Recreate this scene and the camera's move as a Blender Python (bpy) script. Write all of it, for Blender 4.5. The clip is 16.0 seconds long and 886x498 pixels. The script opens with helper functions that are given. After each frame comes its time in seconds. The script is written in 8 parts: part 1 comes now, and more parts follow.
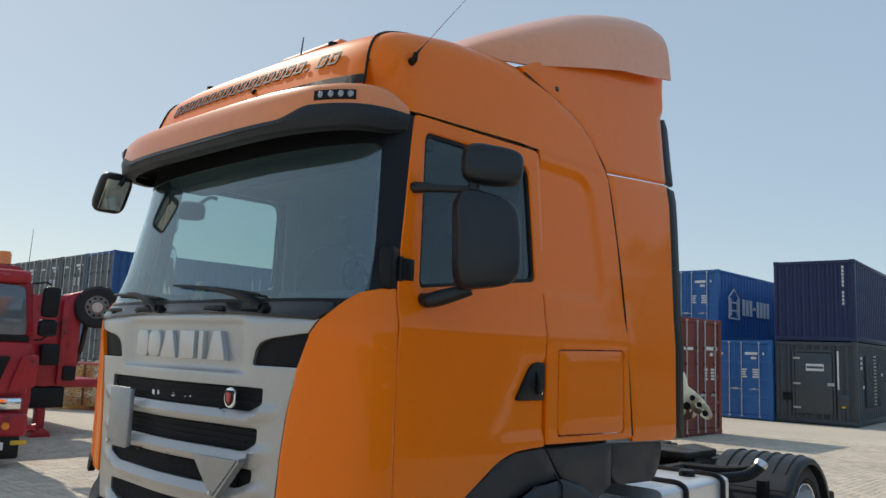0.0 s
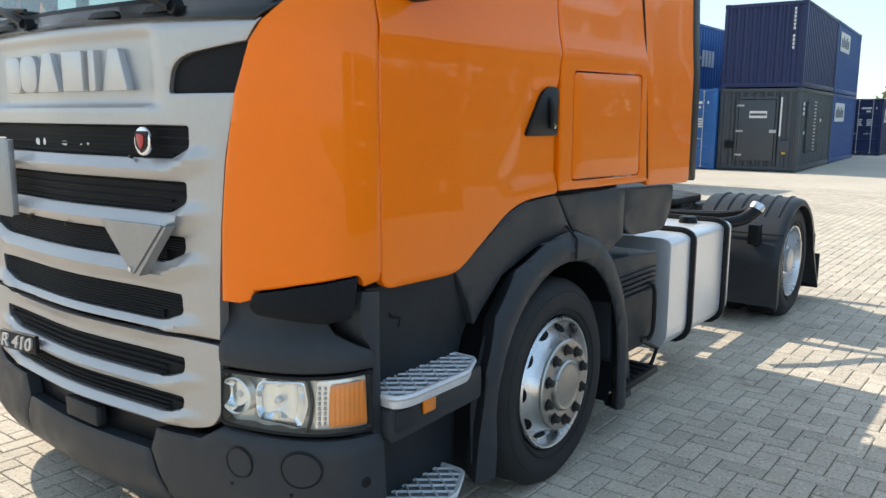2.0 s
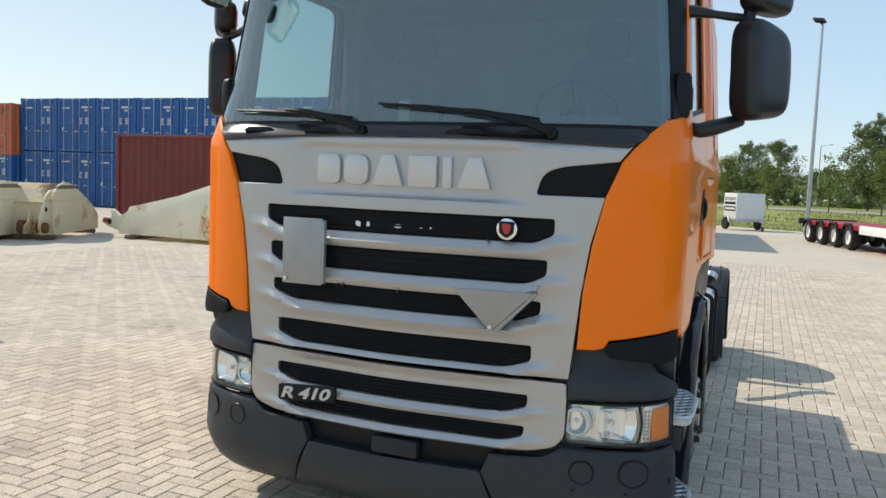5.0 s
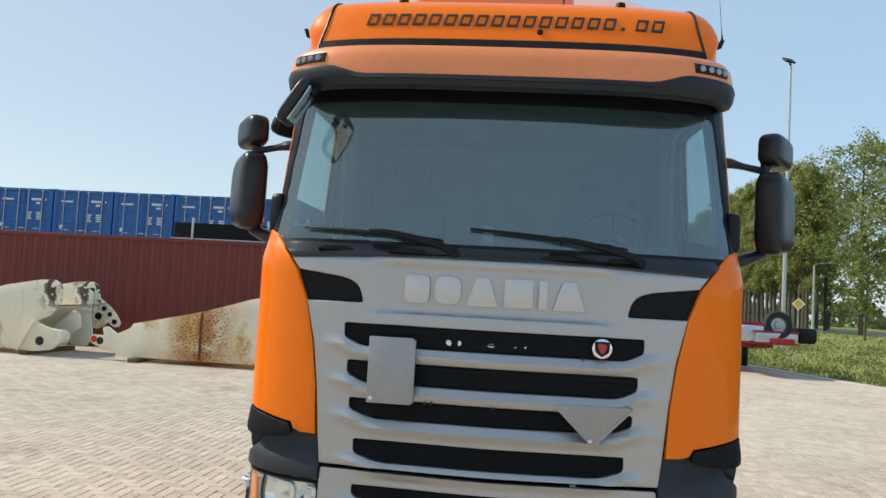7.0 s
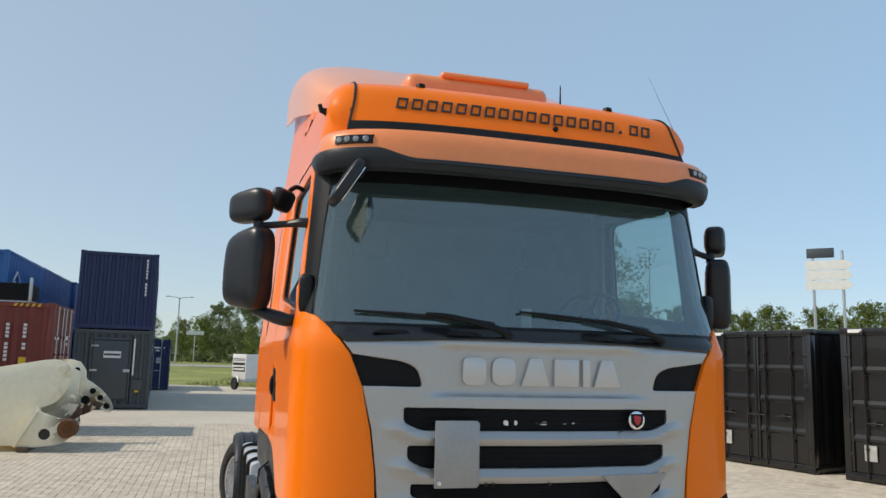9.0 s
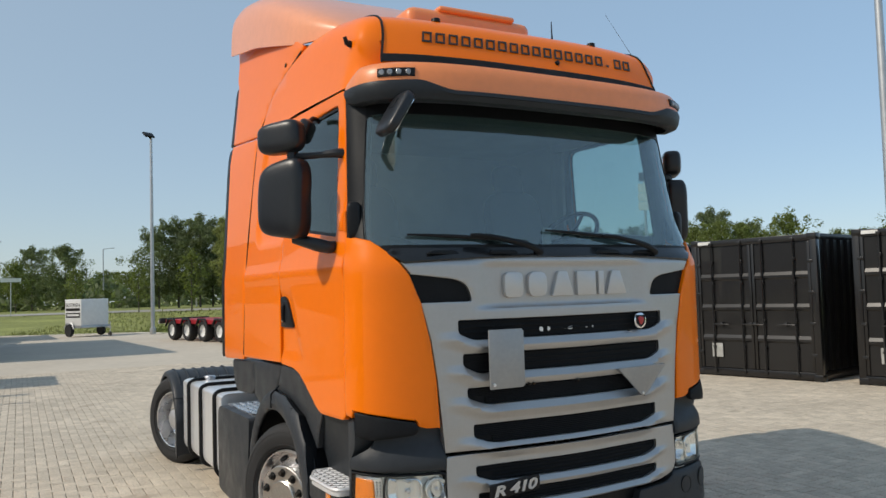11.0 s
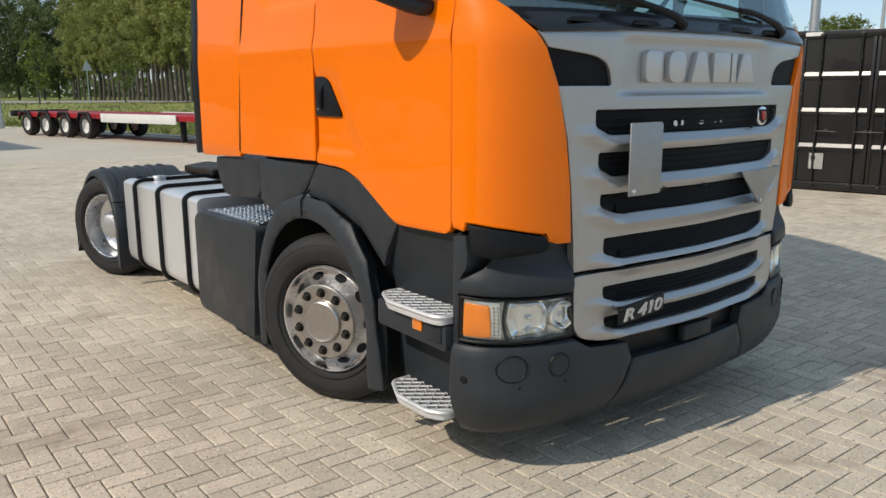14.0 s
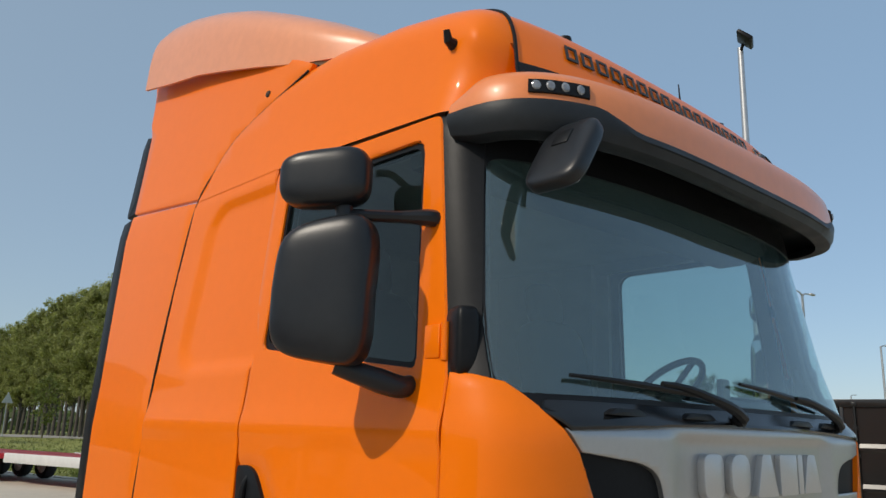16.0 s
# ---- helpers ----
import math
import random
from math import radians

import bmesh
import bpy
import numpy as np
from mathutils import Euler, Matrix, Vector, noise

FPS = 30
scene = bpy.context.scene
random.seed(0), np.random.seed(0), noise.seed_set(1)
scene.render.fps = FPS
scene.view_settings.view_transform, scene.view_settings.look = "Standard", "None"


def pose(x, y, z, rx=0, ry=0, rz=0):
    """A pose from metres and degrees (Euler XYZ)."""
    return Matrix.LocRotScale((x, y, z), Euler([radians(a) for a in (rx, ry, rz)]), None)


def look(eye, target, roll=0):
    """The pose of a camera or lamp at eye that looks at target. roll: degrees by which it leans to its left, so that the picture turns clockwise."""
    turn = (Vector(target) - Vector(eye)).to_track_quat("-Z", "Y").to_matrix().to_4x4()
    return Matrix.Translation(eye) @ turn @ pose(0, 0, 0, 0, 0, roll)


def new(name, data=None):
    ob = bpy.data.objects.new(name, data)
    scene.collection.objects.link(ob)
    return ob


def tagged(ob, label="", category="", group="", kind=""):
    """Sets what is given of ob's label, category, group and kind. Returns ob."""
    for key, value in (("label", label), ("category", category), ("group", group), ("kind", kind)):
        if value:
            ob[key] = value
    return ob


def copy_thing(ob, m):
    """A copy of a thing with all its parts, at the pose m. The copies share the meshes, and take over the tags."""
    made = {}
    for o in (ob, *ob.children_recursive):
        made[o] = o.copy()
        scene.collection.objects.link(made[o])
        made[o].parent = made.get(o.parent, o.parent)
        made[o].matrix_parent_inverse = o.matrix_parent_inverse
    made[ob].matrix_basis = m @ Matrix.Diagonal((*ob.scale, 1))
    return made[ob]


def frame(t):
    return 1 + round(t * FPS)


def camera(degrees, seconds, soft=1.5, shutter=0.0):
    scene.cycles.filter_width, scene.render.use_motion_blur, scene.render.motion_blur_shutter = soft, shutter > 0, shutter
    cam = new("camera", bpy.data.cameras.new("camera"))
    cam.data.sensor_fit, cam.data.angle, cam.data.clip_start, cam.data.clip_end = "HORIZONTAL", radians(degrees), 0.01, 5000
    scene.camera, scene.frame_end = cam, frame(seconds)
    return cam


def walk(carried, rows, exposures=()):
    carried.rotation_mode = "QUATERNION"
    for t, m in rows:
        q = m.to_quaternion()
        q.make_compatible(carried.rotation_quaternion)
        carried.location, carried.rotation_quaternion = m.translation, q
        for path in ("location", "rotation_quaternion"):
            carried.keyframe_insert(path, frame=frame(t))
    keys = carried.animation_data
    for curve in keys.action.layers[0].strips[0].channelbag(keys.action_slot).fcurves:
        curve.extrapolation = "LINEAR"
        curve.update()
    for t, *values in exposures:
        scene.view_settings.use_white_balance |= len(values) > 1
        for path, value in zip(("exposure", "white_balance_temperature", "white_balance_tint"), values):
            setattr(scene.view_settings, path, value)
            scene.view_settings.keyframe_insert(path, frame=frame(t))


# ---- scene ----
cam = camera(58.7, 16.0)
PATH = [
    (0, (3.688, -2.026, 1.79), (2.332, -0.579, 2.051), 2.16),
    (0.5, (3.451, -1.764, 1.76), (2.105, -0.291, 1.902), 1.97),
    (1, (3.206, -1.667, 1.731), (1.881, -0.169, 1.713), 1.35),
    (1.5, (3.038, -1.542, 1.691), (1.753, -0.021, 1.509), 0.80),
    (2, (2.867, -1.442, 1.634), (1.652, 0.112, 1.304), 0.31),
    (2.5, (2.683, -1.673, 1.629), (1.541, -0.084, 1.213), 0.57),
    (3, (2.447, -1.958, 1.607), (1.366, -0.328, 1.188), 1.38),
    (3.5, (2.133, -2.222, 1.633), (1.113, -0.543, 1.259), 2.08),
    (4, (1.919, -2.631, 1.653), (0.969, -0.898, 1.347), 2.39),
    (4.2, (1.84, -2.78, 1.693), (0.929, -1.02, 1.423), 2.40),
    (6.5, (0.594, -3.655, 1.742), (0.222, -1.69, 1.763), 3.06),
    (7, (0.122, -3.752, 1.746), (-0.078, -1.766, 1.87), 3.24),
    (7.5, (-0.188, -3.796, 1.772), (-0.253, -1.808, 1.982), 2.71),
    (8, (-0.587, -3.716, 1.821), (-0.47, -1.737, 2.086), 2.06),
    (8.2, (-0.816, -3.711, 1.828), (-0.589, -1.744, 2.113), 1.85),
    (10.5, (-2.484, -3.741, 1.798), (-1.647, -1.936, 2.004), -0.43),
    (11, (-2.737, -3.604, 1.758), (-1.789, -1.846, 1.866), -1.74),
    (11.5, (-3.104, -3.556, 1.733), (-2.085, -1.836, 1.653), -1.46),
    (12, (-3.287, -3.37, 1.7), (-2.234, -1.683, 1.486), -0.98),
    (12.5, (-3.38, -3.078, 1.685), (-2.294, -1.421, 1.413), -0.90),
    (13, (-3.52, -2.785, 1.684), (-2.401, -1.163, 1.344), -0.74),
    (13.5, (-3.468, -2.502, 1.645), (-2.306, -0.918, 1.27), -0.47),
    (14, (-3.244, -2.205, 1.693), (-2.039, -0.659, 1.295), -0.32),
    (14.5, (-3.145, -1.96, 1.716), (-1.888, -0.437, 1.404), -0.33),
    (15, (-3.016, -1.75, 1.786), (-1.707, -0.24, 1.716), 0.28),
    (15.5, (-2.804, -1.555, 1.855), (-1.478, -0.072, 2.062), 0.98),
    (16, (-2.723, -1.322, 1.888), (-1.417, 0.122, 2.346), 1.69),
]
EXPO = [(t, e, 6650, 10) for t, e in ((0.0, 0.37), (0.5, 0.6), (2.0, 1.15), (3.5, 1.02), (4.2, 0.83), (7.0, 0.66), (8.2, 0.53), (11.0, 0.25), (13.0, 0.35), (14.5, 0.32), (15.2, 0.25), (16.0, 0.05))]
walk(cam, [(t, look(eye, target, roll)) for t, eye, target, roll in PATH], EXPO)

# ---- world and sun ----
SUN_ELEV, SUN_AZ = 42.5, -4.8
world = bpy.data.worlds.new("sky")
scene.world = world
world.use_nodes = True
wn = world.node_tree.nodes
sky = wn.new("ShaderNodeTexSky")
sky.sky_type, sky.sun_disc = "NISHITA", False
sky.air_density, sky.dust_density, sky.ozone_density = 1.0, 0.4, 1.0
sun_dir = Vector((-math.cos(radians(SUN_AZ)) * math.cos(radians(SUN_ELEV)), -math.sin(radians(SUN_AZ)) * math.cos(radians(SUN_ELEV)), math.sin(radians(SUN_ELEV))))
sky.sun_elevation = radians(SUN_ELEV)
sky.sun_rotation = math.atan2(sun_dir.x, sun_dir.y)
haze = wn.new("ShaderNodeMix")
haze.data_type = "RGBA"
tone = wn.new("ShaderNodeMix")
tone.data_type = "RGBA"
tone.inputs[6].default_value, tone.inputs[7].default_value = (3.0, 4.8, 6.9, 1), (3.6, 4.1, 4.2, 1)
# the haze thickens towards the sun's side of the sky
way, dot, rng_ = wn.new("ShaderNodeTexCoord"), wn.new("ShaderNodeVectorMath"), wn.new("ShaderNodeMapRange")
dot.operation = "DOT_PRODUCT"
dot.inputs[1].default_value = Vector((sun_dir.x, sun_dir.y, 0)).normalized()
for i, v in zip((1, 2, 3, 4), (-1.0, 1.0, 0.56, 0.64)):
    rng_.inputs[i].default_value = v
world.node_tree.links.new(way.outputs["Generated"], dot.inputs[0])
world.node_tree.links.new(dot.outputs["Value"], rng_.inputs[0])
world.node_tree.links.new(rng_.outputs[0], haze.inputs[0])
half = wn.new("ShaderNodeMapRange")
half.inputs[1].default_value = -1.0
world.node_tree.links.new(dot.outputs["Value"], half.inputs[0])
world.node_tree.links.new(half.outputs[0], tone.inputs[0])
world.node_tree.links.new(tone.outputs[2], haze.inputs[7])
world.node_tree.links.new(sky.outputs[0], haze.inputs[6])
world.node_tree.links.new(haze.outputs[2], wn["Background"].inputs[0])
wn["Background"].inputs[1].default_value = 0.102
sun = new("sun", bpy.data.lights.new("sun", "SUN"))
sun.data.energy, sun.data.angle, sun.data.color = 2.5, radians(0.6), (1.0, 0.92, 0.80)
sun.matrix_world = look(sun_dir * 60, (0, 0, 0))


# ---- materials ----
def mat(name, color, rough=0.5, metal=0.0, noise_scale=0.0, noise_amt=0.15, bump=0.0, bump_scale=60.0, coat=0.0, spec=0.5, random_amt=0.0, speck=0.0, speck_scale=150.0, fixed=False, dirt=None, dirt_amt=0.0, dirt_scale=2.0, rough_var=0.0, stretch=(1, 1, 1)):
    m = bpy.data.materials.new(name)
    m.use_nodes = True
    n, l = m.node_tree.nodes, m.node_tree.links
    b = n["Principled BSDF"]
    b.inputs["Roughness"].default_value, b.inputs["Metallic"].default_value = rough, metal
    b.inputs["Specular IOR Level"].default_value = spec
    if coat:
        b.inputs["Coat Weight"].default_value, b.inputs["Coat Roughness"].default_value = coat, 0.02
    b.inputs["Base Color"].default_value = (*color, 1)
    co = n.new("ShaderNodeTexCoord")
    mp = n.new("ShaderNodeMapping")
    mp.inputs["Scale"].default_value = stretch
    l.new(n.new("ShaderNodeNewGeometry").outputs["Position"] if fixed else co.outputs["Object"], mp.inputs[0])
    out = None

    def tex(scale, detail=5.0):
        t = n.new("ShaderNodeTexNoise")
        t.inputs["Scale"].default_value, t.inputs["Detail"].default_value = scale, detail
        l.new(mp.outputs[0], t.inputs["Vector"])
        return t

    def ramp(src, lo, hi, a, c):
        r = n.new("ShaderNodeMapRange")
        for i, v in zip((1, 2, 3, 4), (lo, hi, a, c)):
            r.inputs[i].default_value = v
        l.new(src, r.inputs[0])
        return r.outputs[0]

    def mix(kind, fac, a, c):
        x = n.new("ShaderNodeMix")
        x.data_type, x.blend_type = "RGBA", kind
        for sock, v in ((x.inputs[0], fac), (x.inputs[6], a), (x.inputs[7], c)):
            if hasattr(v, "links"):
                l.new(v, sock)
            else:
                sock.default_value = v if isinstance(v, float) else (*v, 1)
        return x.outputs[2]

    out = color
    if noise_scale:
        t1, t2 = tex(noise_scale), tex(noise_scale * 11)
        k = 1 - noise_amt
        out = mix("MULTIPLY", 1.0, color, mix("MIX", 0.4, mix("MIX", ramp(t1.outputs[0], 0.3, 0.7, 0.0, 1.0), (k, k, k), (1 + noise_amt * 0.5,) * 3), mix("MIX", ramp(t2.outputs[0], 0.35, 0.65, 0.0, 1.0), (k, k, k), (1 + noise_amt * 0.5,) * 3)))
    if random_amt:
        oi = n.new("ShaderNodeObjectInfo")
        ge = n.new("ShaderNodeNewGeometry")
        ad = n.new("ShaderNodeMath")
        ad.operation = "ADD"
        l.new(oi.outputs["Random"], ad.inputs[0])
        l.new(ge.outputs["Random Per Island"], ad.inputs[1])
        fr = n.new("ShaderNodeMath")
        fr.operation = "FRACT"
        l.new(ad.outputs[0], fr.inputs[0])
        out = mix("MULTIPLY", 1.0, out, mix("MIX", fr.outputs[0], (1 - random_amt,) * 3, (1 + random_amt * 0.6,) * 3))
    if speck:
        v = tex(speck_scale, 3.0)
        out = mix("MIX", ramp(v.outputs[0], 0.58, 0.68, 0.0, speck), out, tuple(c * 0.35 for c in color))
        v2 = tex(speck_scale * 0.77, 3.0)
        out = mix("MIX", ramp(v2.outputs[0], 0.60, 0.70, 0.0, speck * 0.6), out, tuple(min(1, c * 1.7) for c in color))
    if dirt:
        d1, d2 = tex(dirt_scale, 8.0), tex(dirt_scale * 9, 8.0)
        f = n.new("ShaderNodeMath")
        f.operation = "MULTIPLY"
        l.new(ramp(d1.outputs[0], 0.62 - dirt_amt * 0.3, 0.70 - dirt_amt * 0.25, 0.0, 1.0), f.inputs[0])
        l.new(ramp(d2.outputs[0], 0.35, 0.6, 0.2, 1.0), f.inputs[1])
        out = mix("MIX", f.outputs[0], out, dirt)
        rr = ramp(f.outputs[0], 0.0, 1.0, rough, 0.85)
        l.new(rr, b.inputs["Roughness"])
    elif rough_var:
        r1 = tex(max(noise_scale, 3.0) * 2.3)
        l.new(ramp(r1.outputs[0], 0.3, 0.7, rough - rough_var, rough + rough_var), b.inputs["Roughness"])
    if not isinstance(out, tuple):
        l.new(out, b.inputs["Base Color"])
    if bump:
        bt = tex(bump_scale, 3.0)
        bp = n.new("ShaderNodeBump")
        bp.inputs["Strength"].default_value, bp.inputs["Distance"].default_value = bump, 0.004
        l.new(bt.outputs[0], bp.inputs["Height"])
        l.new(bp.outputs[0], b.inputs["Normal"])
    return m


def glass_mat(name, tint, rough=0.0, base=0.06, dust_sheen=0.0):
    m = bpy.data.materials.new(name)
    m.use_nodes = True
    n, l = m.node_tree.nodes, m.node_tree.links
    n.remove(n["Principled BSDF"])
    tr, gl, mx = n.new("ShaderNodeBsdfTransparent"), n.new("ShaderNodeBsdfGlossy"), n.new("ShaderNodeMixShader")
    tr.inputs[0].default_value = (*tint, 1)
    gl.inputs["Roughness"].default_value = rough
    gl.inputs[0].default_value = (0.88, 0.98, 1.0, 1)
    # gloss rises towards grazing angles, alike from both sides of the pane
    lw, pw, ma = n.new("ShaderNodeLayerWeight"), n.new("ShaderNodeMath"), n.new("ShaderNodeMath")
    lw.inputs[0].default_value = 0.5
    pw.operation, ma.operation = "POWER", "MULTIPLY_ADD"
    pw.inputs[1].default_value = 5.0
    ma.inputs[1].default_value, ma.inputs[2].default_value = 1 - base, base
    l.new(lw.outputs["Facing"], pw.inputs[0])
    l.new(pw.outputs[0], ma.inputs[0])
    l.new(ma.outputs[0], mx.inputs[0])
    l.new(tr.outputs[0], mx.inputs[1])
    l.new(gl.outputs[0], mx.inputs[2])
    if dust_sheen:
        # a thin dust film, tinted blue-green to stand in for reflected sky
        df, m2 = n.new("ShaderNodeBsdfDiffuse"), n.new("ShaderNodeMixShader")
        df.inputs[0].default_value = (0.26, 0.44, 0.47, 1)
        m2.inputs[0].default_value = dust_sheen
        l.new(mx.outputs[0], m2.inputs[1])
        l.new(df.outputs[0], m2.inputs[2])
        l.new(m2.outputs[0], n["Material Output"].inputs[0])
    else:
        l.new(mx.outputs[0], n["Material Output"].inputs[0])
    return m


ORANGE = mat("orange_paint", (0.91, 0.184, 0.001), 0.42, spec=0.12, coat=0.42, noise_scale=1.5, noise_amt=0.03)
ORANGE_FADED = mat("faded_orange_paint", (0.82, 0.25, 0.075), 0.38, coat=0.5, noise_scale=2.0, noise_amt=0.08)
SILVER = mat("silver_paint", (0.43, 0.43, 0.433), 0.40, metal=0.82, noise_scale=4.0, noise_amt=0.05, bump=0.03, bump_scale=900, coat=0.3)
# deflector orange: faded, and paled further to paint in its sky sheen
DEFLECT = mat("faded_sheen_orange_paint", (0.84, 0.33, 0.16), 0.36, coat=0.5, noise_scale=2.0, noise_amt=0.08)
PLATE = mat("bare_grey_sheet", (0.34, 0.345, 0.35), 0.45, metal=0.6, noise_scale=4.0, noise_amt=0.1, rough_var=0.08)
HUB_METAL = mat("satin_hub_metal", (0.50, 0.48, 0.45), 0.36, metal=0.95, noise_scale=7.0, noise_amt=0.2, rough_var=0.1)
SILVER_LETTER = mat("bright_silver", (0.54, 0.54, 0.54), 0.36, metal=0.5, noise_scale=8.0, noise_amt=0.05)
PLASTIC = mat("dark_grey_plastic", (0.023, 0.027, 0.032), 0.46, spec=0.24, noise_scale=3.0, noise_amt=0.2, bump=0.15, bump_scale=700, rough_var=0.08)
PLASTIC_GREY = mat("anthracite_plastic", (0.033, 0.037, 0.043), 0.44, spec=0.26, noise_scale=2.5, noise_amt=0.18, bump=0.15, bump_scale=700, rough_var=0.1)
SHELL = mat("satin_black_shell", (0.015, 0.017, 0.021), 0.34, spec=0.4, noise_scale=3.0, noise_amt=0.2, bump=0.06, bump_scale=900, rough_var=0.06)
BLACK = mat("black_plastic", (0.010, 0.011, 0.013), 0.4, spec=0.2, noise_scale=4.0, noise_amt=0.25, bump=0.1, bump_scale=500)
COWL = mat("gloss_black_cowl", (0.012, 0.013, 0.015), 0.2, spec=0.5, noise_scale=5.0, noise_amt=0.2)
BLACK_MESH = mat("black_grille", (0.009, 0.010, 0.012), 0.6, noise_scale=6.0, noise_amt=0.3, spec=0.15)
RUBBER = mat("tyre_rubber", (0.016, 0.016, 0.017), 0.75, noise_scale=5.0, noise_amt=0.4, bump=0.2, bump_scale=200)
ALU = mat("polished_aluminium", (0.72, 0.72, 0.73), 0.30, metal=1.0, noise_scale=5.0, noise_amt=0.12, rough_var=0.1)
ALU_DULL = mat("dull_aluminium", (0.60, 0.60, 0.62), 0.42, metal=0.85, noise_scale=4.0, noise_amt=0.12, bump=0.05, bump_scale=300, rough_var=0.1)
STEEL = mat("greasy_steel", (0.05, 0.048, 0.045), 0.5, metal=0.6, noise_scale=6.0, noise_amt=0.4, dirt=(0.06, 0.04, 0.025), dirt_amt=0.5, dirt_scale=5.0)
CHROME = mat("chrome", (0.8, 0.8, 0.82), 0.08, metal=1.0)
INTERIOR = mat("dark_cab_interior", (0.08, 0.08, 0.082), 0.75, noise_scale=5.0, noise_amt=0.2, bump=0.1, bump_scale=300)
INTERIOR_GREY = mat("grey_cab_lining", (0.26, 0.255, 0.245), 0.8, noise_scale=5.0, noise_amt=0.15, bump=0.1, bump_scale=300)
FABRIC = mat("seat_fabric", (0.05, 0.05, 0.055), 0.9, noise_scale=20.0, noise_amt=0.3, bump=0.3, bump_scale=400)
GLASS = glass_mat("windscreen_glass", (0.66, 0.83, 0.81), 0.0, 0.175, 0.068)
SIDE_GLASS = glass_mat("side_glass", (0.50, 0.60, 0.59), 0.0, 0.06, 0.012)
LENS = glass_mat("clear_lens", (0.95, 0.96, 0.96), 0.0, 0.045)
AMBER = mat("amber_lens", (0.86, 0.225, 0.003), 0.2, coat=1.0, noise_scale=30.0, noise_amt=0.2)
WHITE = mat("white_paint", (0.75, 0.75, 0.73), 0.5, noise_scale=5.0, noise_amt=0.1)
RED_BADGE = mat("red_enamel", (0.45, 0.03, 0.03), 0.3)
TEXT_BLACK = mat("black_vinyl", (0.02, 0.018, 0.015), 0.45)
MIRROR = mat("mirror_glass", (0.85, 0.86, 0.86), 0.02, metal=1.0)


# ---- mesh helpers ----
def to_ob(name, bm, material, parent=None, label="", smooth=35.0):
    me = bpy.data.meshes.new(name)
    bmesh.ops.recalc_face_normals(bm, faces=bm.faces)
    bm.to_mesh(me)
    bm.free()
    for m in material if isinstance(material, (list, tuple)) else (material,):
        me.materials.append(m)
    if smooth:
        me.polygons.foreach_set("use_smooth", [True] * len(me.polygons))
        me.set_sharp_from_angle(angle=radians(smooth))
    ob = new(name, me)
    ob.parent = parent
    if label:
        ob["label"] = label
    return ob


def part(name, bm, material, parent, label="", smooth=35.0):
    return to_ob(name, bm, material, parent, label, smooth)


def thing(name, label, category, group="", kind="", at=(0, 0, 0), rz=0.0):
    ob = new(name)
    ob.empty_display_size = 0.2
    ob.matrix_basis = pose(*at, 0, 0, rz)
    return tagged(ob, label, category, group, kind)


def add_box(bm, x0, x1, y0, y1, z0, z1, bevel=0.0, m=None, seg=2):
    b = bmesh.new()
    vs = [b.verts.new((x, y, z)) for z in (z0, z1) for x, y in ((x0, y0), (x1, y0), (x1, y1), (x0, y1))]
    for f in ((3, 2, 1, 0), (4, 5, 6, 7), (0, 1, 5, 4), (1, 2, 6, 5), (2, 3, 7, 6), (3, 0, 4, 7)):
        b.faces.new([vs[i] for i in f])
    if bevel:
        bmesh.ops.bevel(b, geom=list(b.edges), offset=bevel, segments=seg, profile=0.5, affect="EDGES", clamp_overlap=True)
    merge(bm, b, m)


def merge(bm, b, m=None):
    if m is not None:
        bmesh.ops.transform(b, matrix=m, verts=b.verts)
    me = bpy.data.meshes.new("tmp")
    b.to_mesh(me)
    b.free()
    bm.from_mesh(me)
    bpy.data.meshes.remove(me)


def box(x0, x1, y0, y1, z0, z1, bevel=0.0, m=None, seg=2):
    bm = bmesh.new()
    add_box(bm, x0, x1, y0, y1, z0, z1, bevel, m, seg)
    return bm


def add_lathe(bm, profile, segments=48, m=None, closed=False):
    """profile: (radius, height) turned about z."""
    b = bmesh.new()
    rings = []
    for r, h in profile:
        if r < 1e-6:
            rings.append([b.verts.new((0, 0, h))])
        else:
            rings.append([b.verts.new((r * math.cos(2 * math.pi * i / segments), r * math.sin(2 * math.pi * i / segments), h)) for i in range(segments)])
    pairs = list(zip(rings, rings[1:])) + ([(rings[-1], rings[0])] if closed else [])
    for a, c in pairs:
        for i in range(segments):
            j = (i + 1) % segments
            f = [a[i % len(a)], a[j % len(a)], c[j % len(c)], c[i % len(c)]]
            f = list(dict.fromkeys(f))
            if len(f) > 2:
                b.faces.new(f)
    merge(bm, b, m)


def lathe(profile, segments=48, m=None, closed=False):
    bm = bmesh.new()
    add_lathe(bm, profile, segments, m, closed)
    return bm


def add_prism(bm, pts, a, c, axis="y", bevel=0.0, m=None, seg=2):
    """A polygon, (u, v) pairs, pushed from a to c along an axis; x: (y, z), y: (x, z), z: (x, y)."""
    b = bmesh.new()

    def at(u, v, d):
        return {"x": (d, u, v), "y": (u, d, v), "z": (u, v, d)}[axis]

    lo, hi = [b.verts.new(at(u, v, a)) for u, v in pts], [b.verts.new(at(u, v, c)) for u, v in pts]
    b.faces.new(lo[::-1]), b.faces.new(hi)
    for i in range(len(pts)):
        j = (i + 1) % len(pts)
        b.faces.new((lo[i], lo[j], hi[j], hi[i]))
    bmesh.ops.recalc_face_normals(b, faces=b.faces)
    if bevel:
        bmesh.ops.bevel(b, geom=list(b.edges), offset=bevel, segments=seg, profile=0.5, affect="EDGES", clamp_overlap=True)
    merge(bm, b, m)


